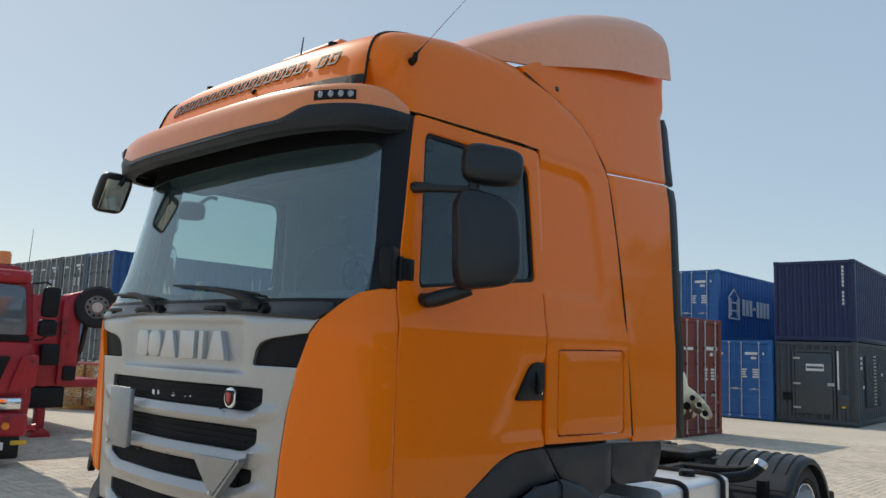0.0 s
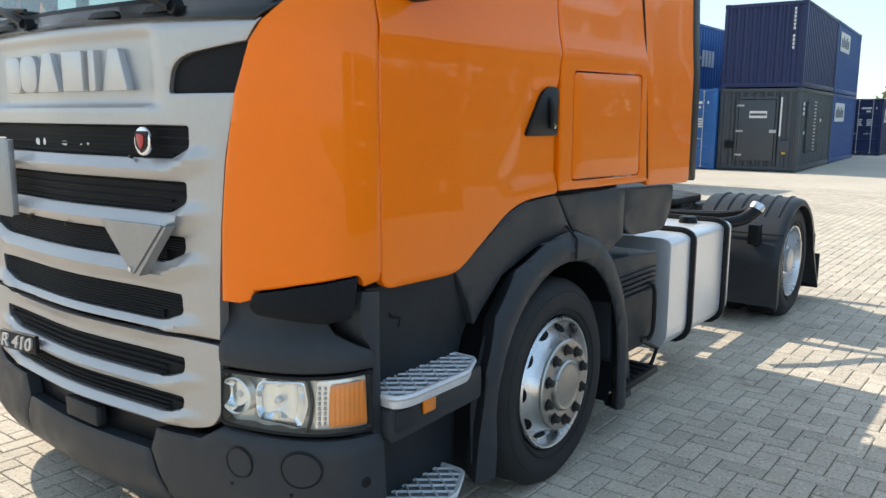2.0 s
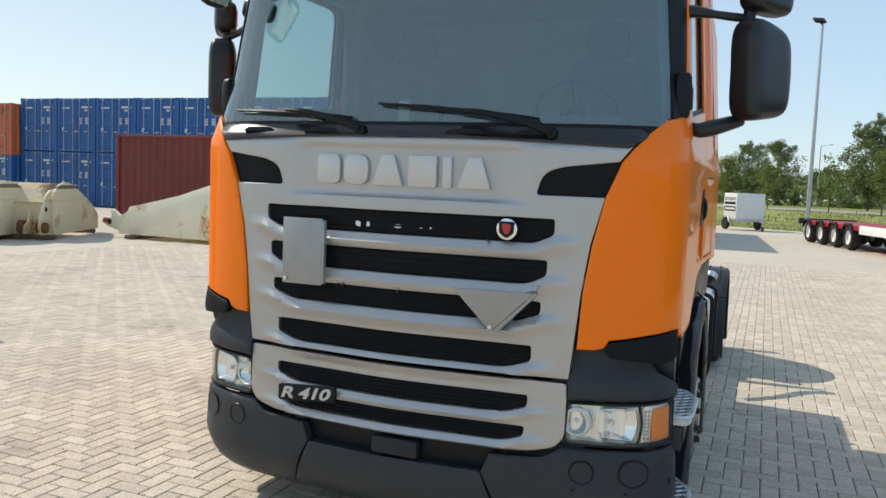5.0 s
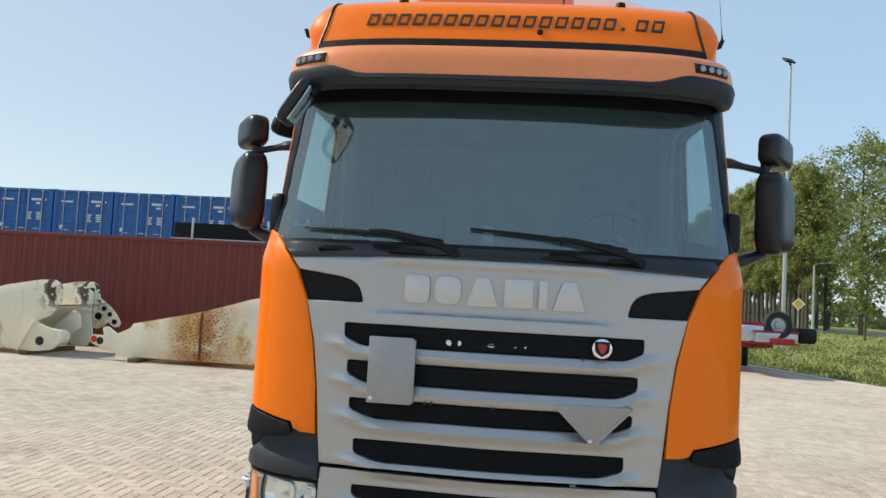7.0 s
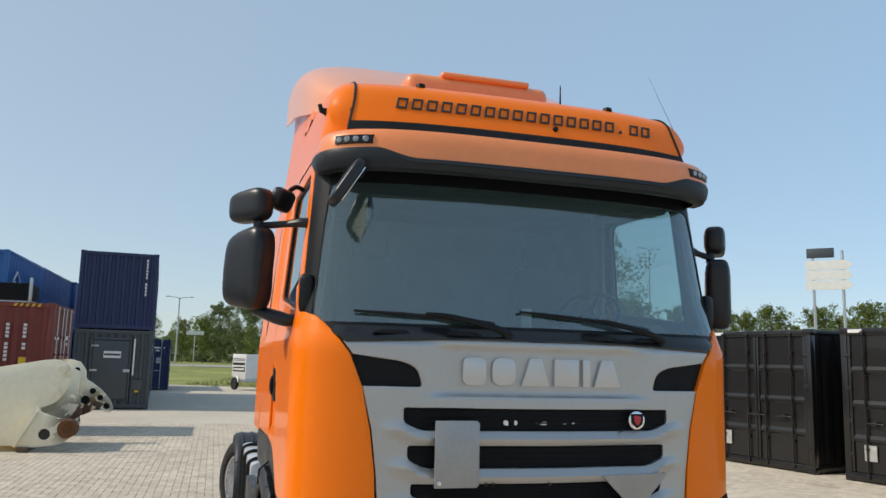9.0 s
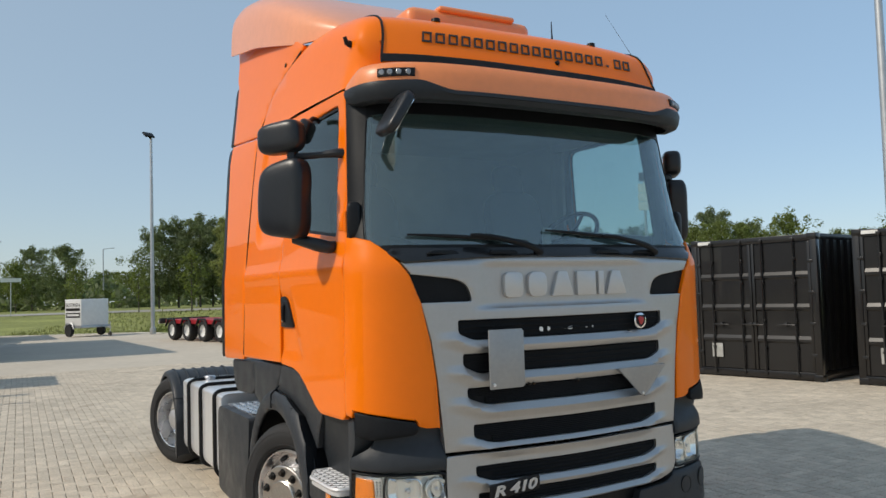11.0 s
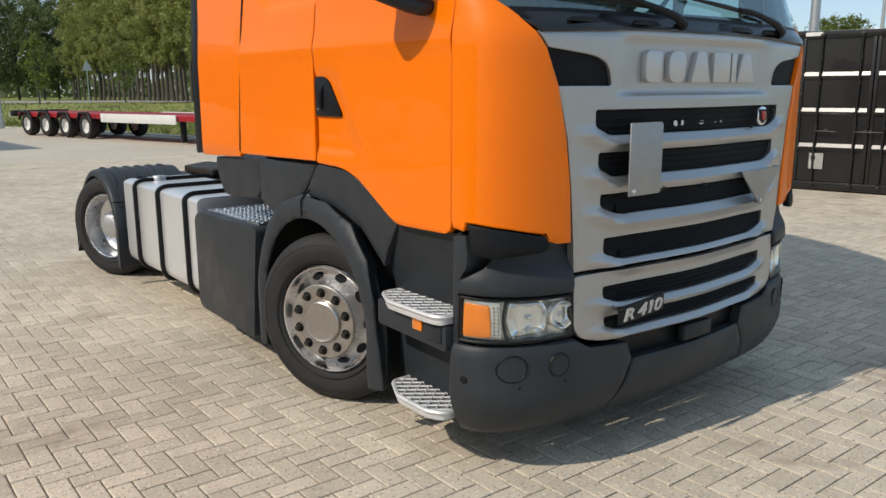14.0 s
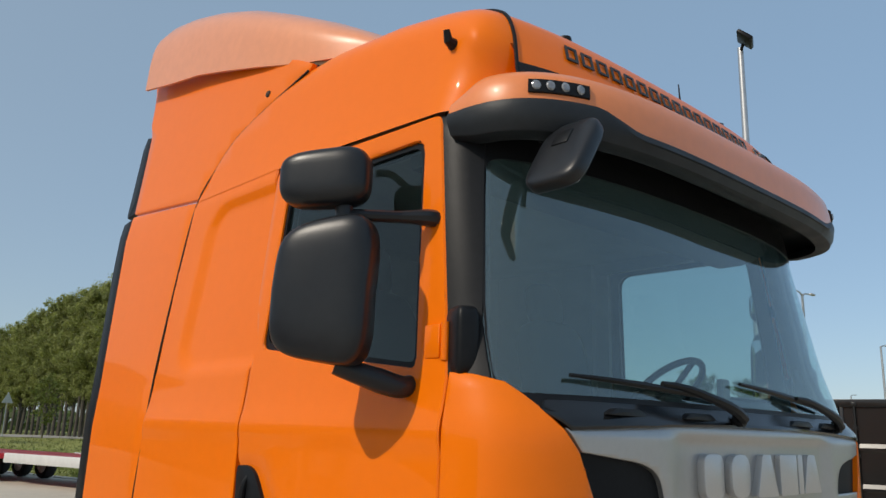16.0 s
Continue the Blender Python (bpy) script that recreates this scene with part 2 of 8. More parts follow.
def prism(pts, a, c, axis="y", bevel=0.0, m=None, seg=2):
    bm = bmesh.new()
    add_prism(bm, pts, a, c, axis, bevel, m, seg)
    return bm


def add_tube(bm, pts, radius, segments=10, squash=1.0, smooth_steps=0):
    """A round bar through points; radius a number or one for each point."""
    pts = [Vector(p) for p in pts]
    if smooth_steps:
        fine = []
        for i in range(len(pts) - 1):
            p0, p1, p2, p3 = pts[max(i - 1, 0)], pts[i], pts[i + 1], pts[min(i + 2, len(pts) - 1)]
            for k in range(smooth_steps):
                t = k / smooth_steps
                fine.append(0.5 * ((2 * p1) + (p2 - p0) * t + (2 * p0 - 5 * p1 + 4 * p2 - p3) * t * t + (3 * p1 - p0 - 3 * p2 + p3) * t ** 3))
        pts = fine + [pts[-1]]
    n = len(pts)
    rad = radius if isinstance(radius, (list, tuple)) else [radius] * n
    if len(rad) != n:
        rad = list(np.interp(np.linspace(0, 1, n), np.linspace(0, 1, len(rad)), rad))
    up, rings = None, []
    for i, p in enumerate(pts):
        d = (pts[min(i + 1, n - 1)] - pts[max(i - 1, 0)]).normalized()
        if up is None:
            up = Vector((0, 0, 1)) if abs(d.z) < 0.9 else Vector((1, 0, 0))
        side = d.cross(up).normalized()
        up = side.cross(d).normalized()
        rings.append([bm.verts.new(p + (side * math.cos(a) + up * math.sin(a) * squash) * rad[i]) for a in (2 * math.pi * k / segments for k in range(segments))])
    for a, c in zip(rings, rings[1:]):
        for k in range(segments):
            bm.faces.new((a[k], a[(k + 1) % segments], c[(k + 1) % segments], c[k]))
    bm.faces.new(rings[0][::-1]), bm.faces.new(rings[-1])


def tube(pts, radius, segments=10, squash=1.0, smooth_steps=0):
    bm = bmesh.new()
    add_tube(bm, pts, radius, segments, squash, smooth_steps)
    return bm


def rounded(pts, r, seg=4):
    """The polygon with its corners rounded; r: one radius or one for each corner."""
    out, n = [], len(pts)
    for i in range(n):
        p, a, c = Vector(pts[i]), Vector(pts[i - 1]), Vector(pts[(i + 1) % n])
        rr = r[i] if isinstance(r, (list, tuple)) else r
        if rr <= 0:
            out.append(tuple(p))
            continue
        u, v = (a - p), (c - p)
        k = min(rr, u.length * 0.49, v.length * 0.49)
        s, e = p + u.normalized() * k, p + v.normalized() * k
        for t in (j / seg for j in range(seg + 1)):
            out.append(tuple(s * (1 - t) ** 2 + p * 2 * t * (1 - t) + e * t * t))
    return out


def inside(poly, x, y):
    hit = False
    for (x0, y0), (x1, y1) in zip(poly, poly[1:] + poly[:1]):
        if (y0 > y) != (y1 > y) and x < x0 + (y - y0) / (y1 - y0) * (x1 - x0):
            hit = not hit
    return hit


def sheet(poly, place, du=0.08, dv=0.08, holes=(), thick=0.03, lip=0.006, inward=None, straight=False):
    """A polygon in (u, v) cut on a grid, its holes cut out, laid onto the surface place(u, v) and given a thickness with rounded rims."""
    bm = bmesh.new()
    f = bm.faces.new([bm.verts.new((u, v, 0)) for u, v in poly])
    us, vs = [p[0] for p in poly], [p[1] for p in poly]

    def cut(co, no):
        bmesh.ops.bisect_plane(bm, geom=list(bm.verts) + list(bm.edges) + list(bm.faces), dist=1e-5, plane_co=co, plane_no=no)

    for k in range(1, int((max(us) - min(us)) / du) + 1):
        cut((min(us) + k * du, 0, 0), (1, 0, 0))
    for k in range(1, int((max(vs) - min(vs)) / dv) + 1):
        cut((0, min(vs) + k * dv, 0), (0, 1, 0))
    for hole in holes:
        hu, hv = [p[0] for p in hole], [p[1] for p in hole]
        for (u0, v0), (u1, v1) in zip(hole, hole[1:] + hole[:1]):
            near = [g for g in bm.faces if min(v.co.x for v in g.verts) < max(hu) and max(v.co.x for v in g.verts) > min(hu) and min(v.co.y for v in g.verts) < max(hv) and max(v.co.y for v in g.verts) > min(hv)]
            geom = set(near)
            for g in near:
                geom.update(g.verts), geom.update(g.edges)
            bmesh.ops.bisect_plane(bm, geom=list(geom), dist=1e-5, plane_co=(u0, v0, 0), plane_no=(v1 - v0, u0 - u1, 0))
        gone = [g for g in bm.faces if inside(list(hole), *g.calc_center_median()[:2])]
        bmesh.ops.delete(bm, geom=gone, context="FACES")
    bmesh.ops.remove_doubles(bm, verts=bm.verts, dist=0.0015)
    if lip:
        bmesh.ops.inset_region(bm, faces=list(bm.faces), thickness=lip, depth=0.0, use_boundary=True, use_even_offset=False)
    edge = {v for e in bm.edges if e.is_boundary for v in e.verts}
    rim = [v for v in bm.verts if v in edge]
    flat = {v: (v.co.x, v.co.y) for v in bm.verts}
    e = 1e-3
    norm = {}
    for v, (u, w) in flat.items():
        p = Vector(place(u, w))
        a, c = Vector(place(u + e, w)) - Vector(place(u - e, w)), Vector(place(u, w + e)) - Vector(place(u, w - e))
        nrm = a.cross(c).normalized()
        if inward is not None and nrm.dot(Vector(inward)) < 0:
            nrm = -nrm
        norm[v] = Vector(inward).normalized() if straight else nrm
        v.co = p
    bm.normal_update()
    if inward is not None and sum(g.normal.dot(Vector(inward)) * g.calc_area() for g in bm.faces) > 0:
        bmesh.ops.reverse_faces(bm, faces=list(bm.faces))
    if lip:
        for v in rim:
            v.co += norm[v] * lip * 0.7
    ring = [e2 for e2 in bm.edges if e2.is_boundary]
    if thick:
        back = {v: bm.verts.new(v.co + norm[v] * thick) for v in edge}
        for e2 in ring:
            a, c = e2.verts
            bm.faces.new((a, c, back[c], back[a]))
    return bm


def text_mesh(body, size, depth, align="CENTER", shear=0.0, spacing=1.0, offset=0.0):
    """Writing as a bmesh, in the x-z plane, facing -y."""
    cu = bpy.data.curves.new("writing", "FONT")
    cu.body, cu.size, cu.extrude, cu.align_x, cu.shear, cu.space_character, cu.offset = body, size, depth, align, shear, spacing, offset
    ob = bpy.data.objects.new("writing", cu)
    scene.collection.objects.link(ob)
    dg = bpy.context.evaluated_depsgraph_get()
    me = bpy.data.meshes.new_from_object(ob.evaluated_get(dg))
    bm = bmesh.new()
    bm.from_mesh(me)
    bpy.data.meshes.remove(me)
    bpy.data.objects.remove(ob)
    bpy.data.curves.remove(cu)
    bmesh.ops.transform(bm, matrix=pose(0, 0, 0, 90), verts=bm.verts)
    return bm


def fit_text(bm, x0, x1, z0, z1):
    """Stretch writing to a box in x and z."""
    xs, zs = [v.co.x for v in bm.verts], [v.co.z for v in bm.verts]
    ax, bx, az, bz = min(xs), max(xs), min(zs), max(zs)
    for v in bm.verts:
        v.co.x = x0 + (v.co.x - ax) / (bx - ax) * (x1 - x0)
        v.co.z = z0 + (v.co.z - az) / (bz - az) * (z1 - z0)
    return bm

# ---- ground ----
PAVE = mat("concrete_block_paving", (0.575, 0.50, 0.40), 0.85, noise_scale=0.6, noise_amt=0.2, bump=0.9, bump_scale=85, random_amt=0.15, speck=0.9, speck_scale=62.0, fixed=True, spec=0.3, dirt=(0.36, 0.30, 0.235), dirt_amt=0.05, dirt_scale=0.9)
PAVE_FAR = mat("distant_block_paving", (0.53, 0.47, 0.385), 0.88, noise_scale=0.35, noise_amt=0.14, bump=0.2, bump_scale=30, spec=0.3)
JOINT = mat("joint_sand", (0.19, 0.16, 0.115), 0.95, noise_scale=2.0, noise_amt=0.25, bump=0.3, bump_scale=200)
GRASS = mat("rough_grass", (0.26, 0.28, 0.09), 0.9, noise_scale=0.25, noise_amt=0.45, bump=0.35, bump_scale=9, spec=0.2)
GRASS_DRY = mat("dry_grass_blade", (0.28, 0.30, 0.105), 0.85, noise_scale=0.4, noise_amt=0.4, random_amt=0.4, spec=0.2)
ASPHALT = mat("worn_asphalt", (0.34, 0.325, 0.30), 0.9, noise_scale=0.3, noise_amt=0.15)
KERB = mat("concrete_kerb", (0.55, 0.51, 0.44), 0.85, noise_scale=2.0, noise_amt=0.2)
bm = bmesh.new()
bmesh.ops.create_grid(bm, x_segments=8, y_segments=8, size=900)
for v in bm.verts:
    v.co.z = -0.014
ground = to_ob("ground", bm, PAVE_FAR, None, "", 0)
tagged(ground, "wide yard floor of pale concrete block paving", "ground", "", "structure")

# verge beyond the yard: its edge runs obliquely, the grass rises to the road
EDGE = [(60.0, -60.0), (14.2, 4.0), (12.6, 9.5), (11.0, 15.0), (9.3, 20.6), (7.6, 27.5), (5.6, 36.0), (3.2, 43.0), (-3.5, 47.0), (-14.0, 49.0), (-60.0, 52.0)]


def off_edge(d):
    """The verge's edge moved outwards by d metres."""
    out = []
    for i, p in enumerate(EDGE):
        a, c = Vector(EDGE[max(i - 1, 0)]), Vector(EDGE[min(i + 1, len(EDGE) - 1)])
        t = (c - a).normalized()
        out.append(Vector(p) + Vector((t.y, -t.x)) * d)
    return out


def strip(d0, d1, z0, z1, rows=1):
    bm = bmesh.new()
    lines = []
    for k in range(rows + 1):
        t = k / rows
        lines.append([bm.verts.new((p.x, p.y, z0 + (z1 - z0) * t)) for p in off_edge(d0 + (d1 - d0) * t)])
    for a, c in zip(lines, lines[1:]):
        for i in range(len(a) - 1):
            bm.faces.new((a[i], a[i + 1], c[i + 1], c[i]))
    return bm


verge = tagged(to_ob("verge", strip(0.15, 26, 0.012, 0.76, 8), GRASS, None, "", 60), "rough green grass verge with weeds", "grass", "", "structure")
bm = bmesh.new()
lines = [[bm.verts.new((p.x, p.y, z)) for p in off_edge(d)] for d, z in ((-0.225, -0.012), (-0.22, 0.014), (-0.20, 0.020), (0.16, 0.020), (0.16, -0.012))]
for a, c in zip(lines, lines[1:]):
    for i in range(len(a) - 1):
        bm.faces.new((a[i], a[i + 1], c[i + 1], c[i]))
tagged(to_ob("kerb", bm, KERB, None, "", 0), "pale concrete kerb along the verge", "kerb", "", "structure")
tagged(to_ob("road", strip(26, 36, 0.79, 0.83), ASPHALT, None, "", 0), "pale grey road beyond the verge", "road", "", "structure")
tagged(to_ob("far_verge", strip(36, 400, 0.80, 0.9, 2), GRASS, None, "", 0), "grass beyond the road", "grass", "", "structure")
rs = np.random.RandomState(5)
verts, faces = [], []
for k in range(24000):
    d = 0.2 + 25.6 * rs.rand() ** 1.6
    line = off_edge(d)
    i = rs.randint(1, 8)
    t = rs.rand()
    p = line[i] * (1 - t) + line[i + 1] * t
    z = 0.012 + 0.748 * d / 26
    h, a = (0.05 + 0.15 * rs.rand() ** 2) * (1 + 1.6 * (rs.rand() < 0.06)) * (0.6 + 0.5 * math.sin(p.x * 1.3 + p.y * 0.7) ** 2), rs.rand() * 6.28
    w = 0.012 + 0.02 * rs.rand() + 0.0012 * d
    n = len(verts)
    dx, dy = math.cos(a) * w, math.sin(a) * w
    lx, ly = rs.randn() * 0.06, rs.randn() * 0.06
    verts += [(p.x - dx, p.y - dy, z), (p.x + dx, p.y + dy, z), (p.x + lx, p.y + ly, z + h)]
    faces.append((n, n + 1, n + 2))
me = bpy.data.meshes.new("grass_tufts")
me.from_pydata(verts, [], faces)
me.materials.append(GRASS_DRY)
tagged(new("grass_tufts", me), "tufts of long grass and weeds on the verge", "grass", "", "stuff")
for ob in scene.objects:
    if ob.name in ("ground", "verge", "road", "far_verge", "kerb") and sum(p.normal.z * p.area for p in ob.data.polygons) < 0:
        ob.data.flip_normals()

# ---- the truck ----
truck = thing("truck", "orange highline tractor unit with silver grille parked on block paving", "truck", at=(0, 0, 0), rz=0.6)
EXP = 2.6
TURN = 0.55


def lerp_table(z, table):
    return float(np.interp(z, [a for a, _ in table], [b for _, b in table]))


def deep(z):
    """How far back the cab's corner runs at a height."""
    return lerp_table(z, ((0.9, 0.50), (1.05, 0.455), (1.85, 0.455), (2.1, 0.45), (2.9, 0.33)))


def full(z):
    """How squarely the cab's corner turns at a height."""
    return lerp_table(z, ((0.9, 3.6), (1.05, 4.0), (1.95, 4.0), (2.2, 2.8), (2.6, EXP)))


def easing(x, z):
    """The front's slight sweep towards its corners."""
    u = min(abs(x) / TURN, 1.0)
    return lerp_table(z, ((1.9, 0.030), (2.2, 0.0))) * u * u * (3 - 2 * u)


def front_y(z):
    return lerp_table(z, ((0.2, 0.02), (0.35, -0.03), (0.62, -0.035), (1.0, -0.025), (1.7, -0.03), (1.9, -0.035), (1.97, 0.0), (2.4, 0.085), (2.75, 0.16), (2.9, 0.19), (3.1, 0.24)))


def half_w(z):
    return lerp_table(z, ((0.2, 1.20), (0.4, 1.235), (1.1, 1.228), (1.9, 1.222), (2.05, 1.204), (2.5, 1.170), (2.9, 1.138), (3.05, 1.105), (3.3, 1.072), (3.8, 1.01)))


def on_front(x, z, out=0.0):
    w, yf = half_w(z), front_y(z)
    k = min(abs(x) / w, 0.9999)
    e = full(z)
    return (x, yf + easing(x, z) + deep(z) * (1 - (1 - k ** e) ** (1 / e)) - out, z)


def on_side(y, z, s=1, out=0.0):
    w, ys, e = half_w(z), front_y(z) + deep(z) + easing(1, z), full(z)
    k = min(max((ys - y) / deep(z), 0.0), 0.9999)
    return (s * (w * (1 - k ** e) ** (1 / e) + out), y, z)


def corner_t(x, z):
    return math.asin(min((x / half_w(z)) ** (full(z) / 2), 1.0)) / (math.pi / 2)


def corner_ty(y, z):
    """The corner's own coordinate of a place on the side."""
    ys = front_y(z) + deep(z) + easing(1, z)
    if y >= ys:
        return 1 + (y - ys)
    return math.acos(min(((ys - y) / deep(z)) ** (full(z) / 2), 1.0)) / (math.pi / 2)


def on_corner(t, z, s=1, out=0.0):
    w, yf, e = half_w(z), front_y(z), full(z)
    if t > 1:
        return (s * (w + out), yf + easing(1, z) + deep(z) + t - 1, z)
    a = max(t, 0.0) * math.pi / 2
    x, y = w * math.sin(a) ** (2 / e), yf + deep(z) - deep(z) * max(math.cos(a), 0.0) ** (2 / e)
    y += easing(x, z)
    return (s * (x + out * math.sin(a)), y - out * math.cos(a), z)


def rearwards(y):
    """The sleeper runs a little deeper than the door's pitch."""
    return y if y < 1.46 else 1.46 + (y - 1.46) * 1.072


def wheel_arc(r, a0, a1, n, yc=1.52, zc=0.47):
    return [(yc + r * math.cos(radians(a0 + (a1 - a0) * i / n)), zc + r * math.sin(radians(a0 + (a1 - a0) * i / n))) for i in range(n + 1)]


# grille: the upper flap, its slots, and the lower frame
SLOTS = [(0.712, 1.604, 1.535, 0.625, 1.497), (0.688, 1.426, 1.362, 0.600, 1.320), (0.668, 1.248, 1.195, 0.556, 1.154), (0.637, 1.055, 0.988, 0.520, 0.950)]
LOW_SLOTS = [(0.632, 0.838, 0.788, 0.520, 0.752), (0.622, 0.700, 0.660, 0.530, 0.628)]


def slot_poly(w, zt, zm, wb, zb):
    return rounded([(-w, zt), (-w, zm), (-wb, zb), (wb, zb), (w, zm), (w, zt)], [0.012, 0.02, 0.03, 0.03, 0.02, 0.012], 3)


def grille_place(x, z):
    """The silver front, proud between the slots and dished round the lettering."""
    p = Vector(on_front(x, z))
    k = 0.0
    for i, (w, zt, zm, wb, zb) in enumerate(SLOTS + LOW_SLOTS):
        ax = abs(x)
        # the ledge under a slot slopes out and up-facing, then the bar falls back
        rim = zb + (zm - zb) * min(max((ax - wb) / (w - wb), 0.0), 1.25)
        d, run = rim - z, (0.040 if i < 4 else 0.028)
        if 0.0 <= d < run * 2.1:
            e = d / run if d < run else 1 - (d - run) / (run * 1.1)
            k = max(k, (0.027 if i < 4 else 0.020) * e * min(1.0, max(0.0, (w + 0.10 - ax) / 0.11)))
    if 1.655 < z < 1.93 and abs(x) < 0.57:
        e = min((0.57 - abs(x)) / 0.022, (z - 1.655) / 0.022, (1.93 - z) / 0.05, 1.0)
        k -= 0.020 * e * e * (3 - 2 * e)
    return p + Vector((0, -k, 0))


seam = [(0.80, 0.925), (0.815, 1.07), (0.835, 1.30), (0.862, 1.50), (0.905, 1.70), (0.965, 1.85), (1.01, 1.915)]
top_edge = [(x, 1.945 - 0.028 * (x / 1.0) ** 2) for x in (0.9, 0.6, 0.3, 0, -0.3, -0.6, -0.9)]
# the side vents run out through the seam: cut them as part of the outline
vent_in = rounded([(0.912, 1.702), (0.625, 1.702), (0.65, 1.79), (0.72, 1.822), (0.962, 1.852)], [0.0, 0.02, 0.05, 0.05, 0.0], 3)
right = [(0.80, 0.925), (0.815, 1.07), (0.835, 1.30), (0.862, 1.50)] + vent_in + [(1.01, 1.915)]
grille_poly = right + top_edge + [(-x, z) for x, z in right[::-1]]
grille = part("grille", sheet(grille_poly, grille_place, 0.045, 0.0105, [slot_poly(*s) for s in SLOTS], 0.035, 0.003, (0, 1, 0), True), SILVER, truck, "silver painted upper grille flap")
low_poly = rounded([(-0.795, 0.905), (0.795, 0.905), (0.80, 0.68), (0.76, 0.625), (0.62, 0.59), (-0.62, 0.59), (-0.76, 0.625), (-0.80, 0.68)], [0.015, 0.015, 0.03, 0.05, 0.05, 0.05, 0.05, 0.03], 3)
part("lower_grille", sheet(low_poly, grille_place, 0.045, 0.0095, [slot_poly(*s) for s in LOW_SLOTS], 0.035, 0.003, (0, 1, 0), True), SILVER, truck, "silver lower grille frame")
for k, (w, zt, zm, wb, zb) in enumerate(SLOTS + LOW_SLOTS):
    bm = sheet([(-w - 0.02, zb - 0.012), (w + 0.02, zb - 0.012), (w + 0.02, zt + 0.012), (-w - 0.02, zt + 0.012)], lambda x, z: on_front(x, z, -0.022), 0.1, 0.05, (), 0.01, 0, (0, 1, 0))
    ins = part("grille_mesh", bm, BLACK_MESH, truck, "black grille insert")
    bm = bmesh.new()
    n = 9 if k in (2, 3) else 4
    for j in range(n):
        z = zb + 0.012 + (zt - zb - 0.024) * j / (n - 1)
        ww = wb if z < zm else w - 0.01
        add_tube(bm, [on_front(-ww + 2 * ww * i / 14, z, -0.014) for i in range(15)], 0.0042, 6)
    part("grille_rib", bm, BLACK_MESH, ins)
for s in (1, -1):
    pts = rounded([(0.61, 1.692), (0.64, 1.80), (0.72, 1.835), (0.99, 1.868), (0.925, 1.692)], [0.02, 0.05, 0.04, 0.0, 0.0], 3)
    part("corner_vent", sheet([(s * a, b) for a, b in pts], lambda x, z: on_front(x, z, -0.018), 0.06, 0.04, (), 0.01, 0, (0, 1, 0)), BLACK_MESH, truck, "black upper grille corner vent")

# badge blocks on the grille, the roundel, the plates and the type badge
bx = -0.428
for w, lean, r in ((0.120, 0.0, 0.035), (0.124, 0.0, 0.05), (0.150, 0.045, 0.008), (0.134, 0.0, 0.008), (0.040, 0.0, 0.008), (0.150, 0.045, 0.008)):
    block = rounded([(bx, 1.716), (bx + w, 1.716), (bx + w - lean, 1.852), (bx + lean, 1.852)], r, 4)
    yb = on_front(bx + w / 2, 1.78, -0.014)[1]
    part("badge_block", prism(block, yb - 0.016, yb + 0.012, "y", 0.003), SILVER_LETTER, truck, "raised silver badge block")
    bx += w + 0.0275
bm = lathe([(0.0, 0.0), (0.040, 0.0), (0.046, 0.003), (0.046, 0.010), (0.040, 0.012), (0.0, 0.012)], 24, pose(0.514, -0.012, 1.552, 90))
badge = part("roundel", bm, CHROME, truck, "small chrome shield roundel")
part("roundel_field", prism(rounded([(0.478, 1.585), (0.550, 1.585), (0.546, 1.535), (0.514, 1.512), (0.482, 1.535)], 0.01), -0.027, -0.022, "y"), BLACK, badge)
part("roundel_mark", prism(rounded([(0.492, 1.578), (0.536, 1.572), (0.53, 1.54), (0.514, 1.525), (0.498, 1.545)], 0.012), -0.031, -0.025, "y", 0.002), RED_BADGE, badge, "red enamel mark")
plate = part("blank_plate", box(-0.574, -0.362, -0.062, -0.052, 1.238, 1.549, 0.004), PLATE, truck, "blank grey metal plate bolted to the grille")
part("edge_fold", box(-0.365, -0.352, -0.060, -0.035, 1.245, 1.540, 0.003), PLATE, plate)
for x, z in ((-0.552, 1.262),):
    part("bolt", lathe([(0.0, 0.0), (0.010, 0.0), (0.010, 0.012), (0.0, 0.014)], 8, pose(x, -0.060, z, 90)), ALU, plate)
tri = part("warning_triangle_plate", prism(rounded([(0.293, 1.286), (0.657, 1.292), (0.474, 1.112)], 0.012), -0.062, -0.052, "y", 0.003), PLATE, truck, "grey metal triangle plate bolted to the grille")
part("triangle_fold", prism([(0.50, 1.11), (0.668, 1.285), (0.66, 1.292), (0.49, 1.125)], -0.055, -0.02, "y"), PLATE, tri)
part("bolt", lathe([(0.0, 0.0), (0.009, 0.0), (0.009, 0.010), (0.0, 0.012)], 8, pose(0.472, -0.060, 1.132, 90)), ALU, tri)
for x, z in ((-0.30, 1.243), (0.02, 1.243), (0.43, 1.50), (-0.27, 1.245)):
    part("grille_bolt", lathe([(0.0, 0.0), (0.008, 0.0), (0.006, 0.012), (0.0, 0.012)], 8, pose(x, on_front(x, z)[1] - 0.008, z, 90)), STEEL, truck)
tb = part("type_badge", prism(rounded([(-0.585, 0.745), (-0.275, 0.765), (-0.275, 0.690), (-0.585, 0.668)], 0.012), -0.052, -0.035, "y", 0.003), BLACK, truck, "black type badge with silver characters")
bm = fit_text(text_mesh("R 410", 0.07, 0.004, shear=0.25, offset=0.002), -0.565, -0.295, 0.690, 0.745)
for v in bm.verts:
    v.co.y -= 0.056
    v.co.z += (v.co.x + 0.43) * 0.06
part("type_lettering", bm, SILVER_LETTER, tb, "silver type lettering")
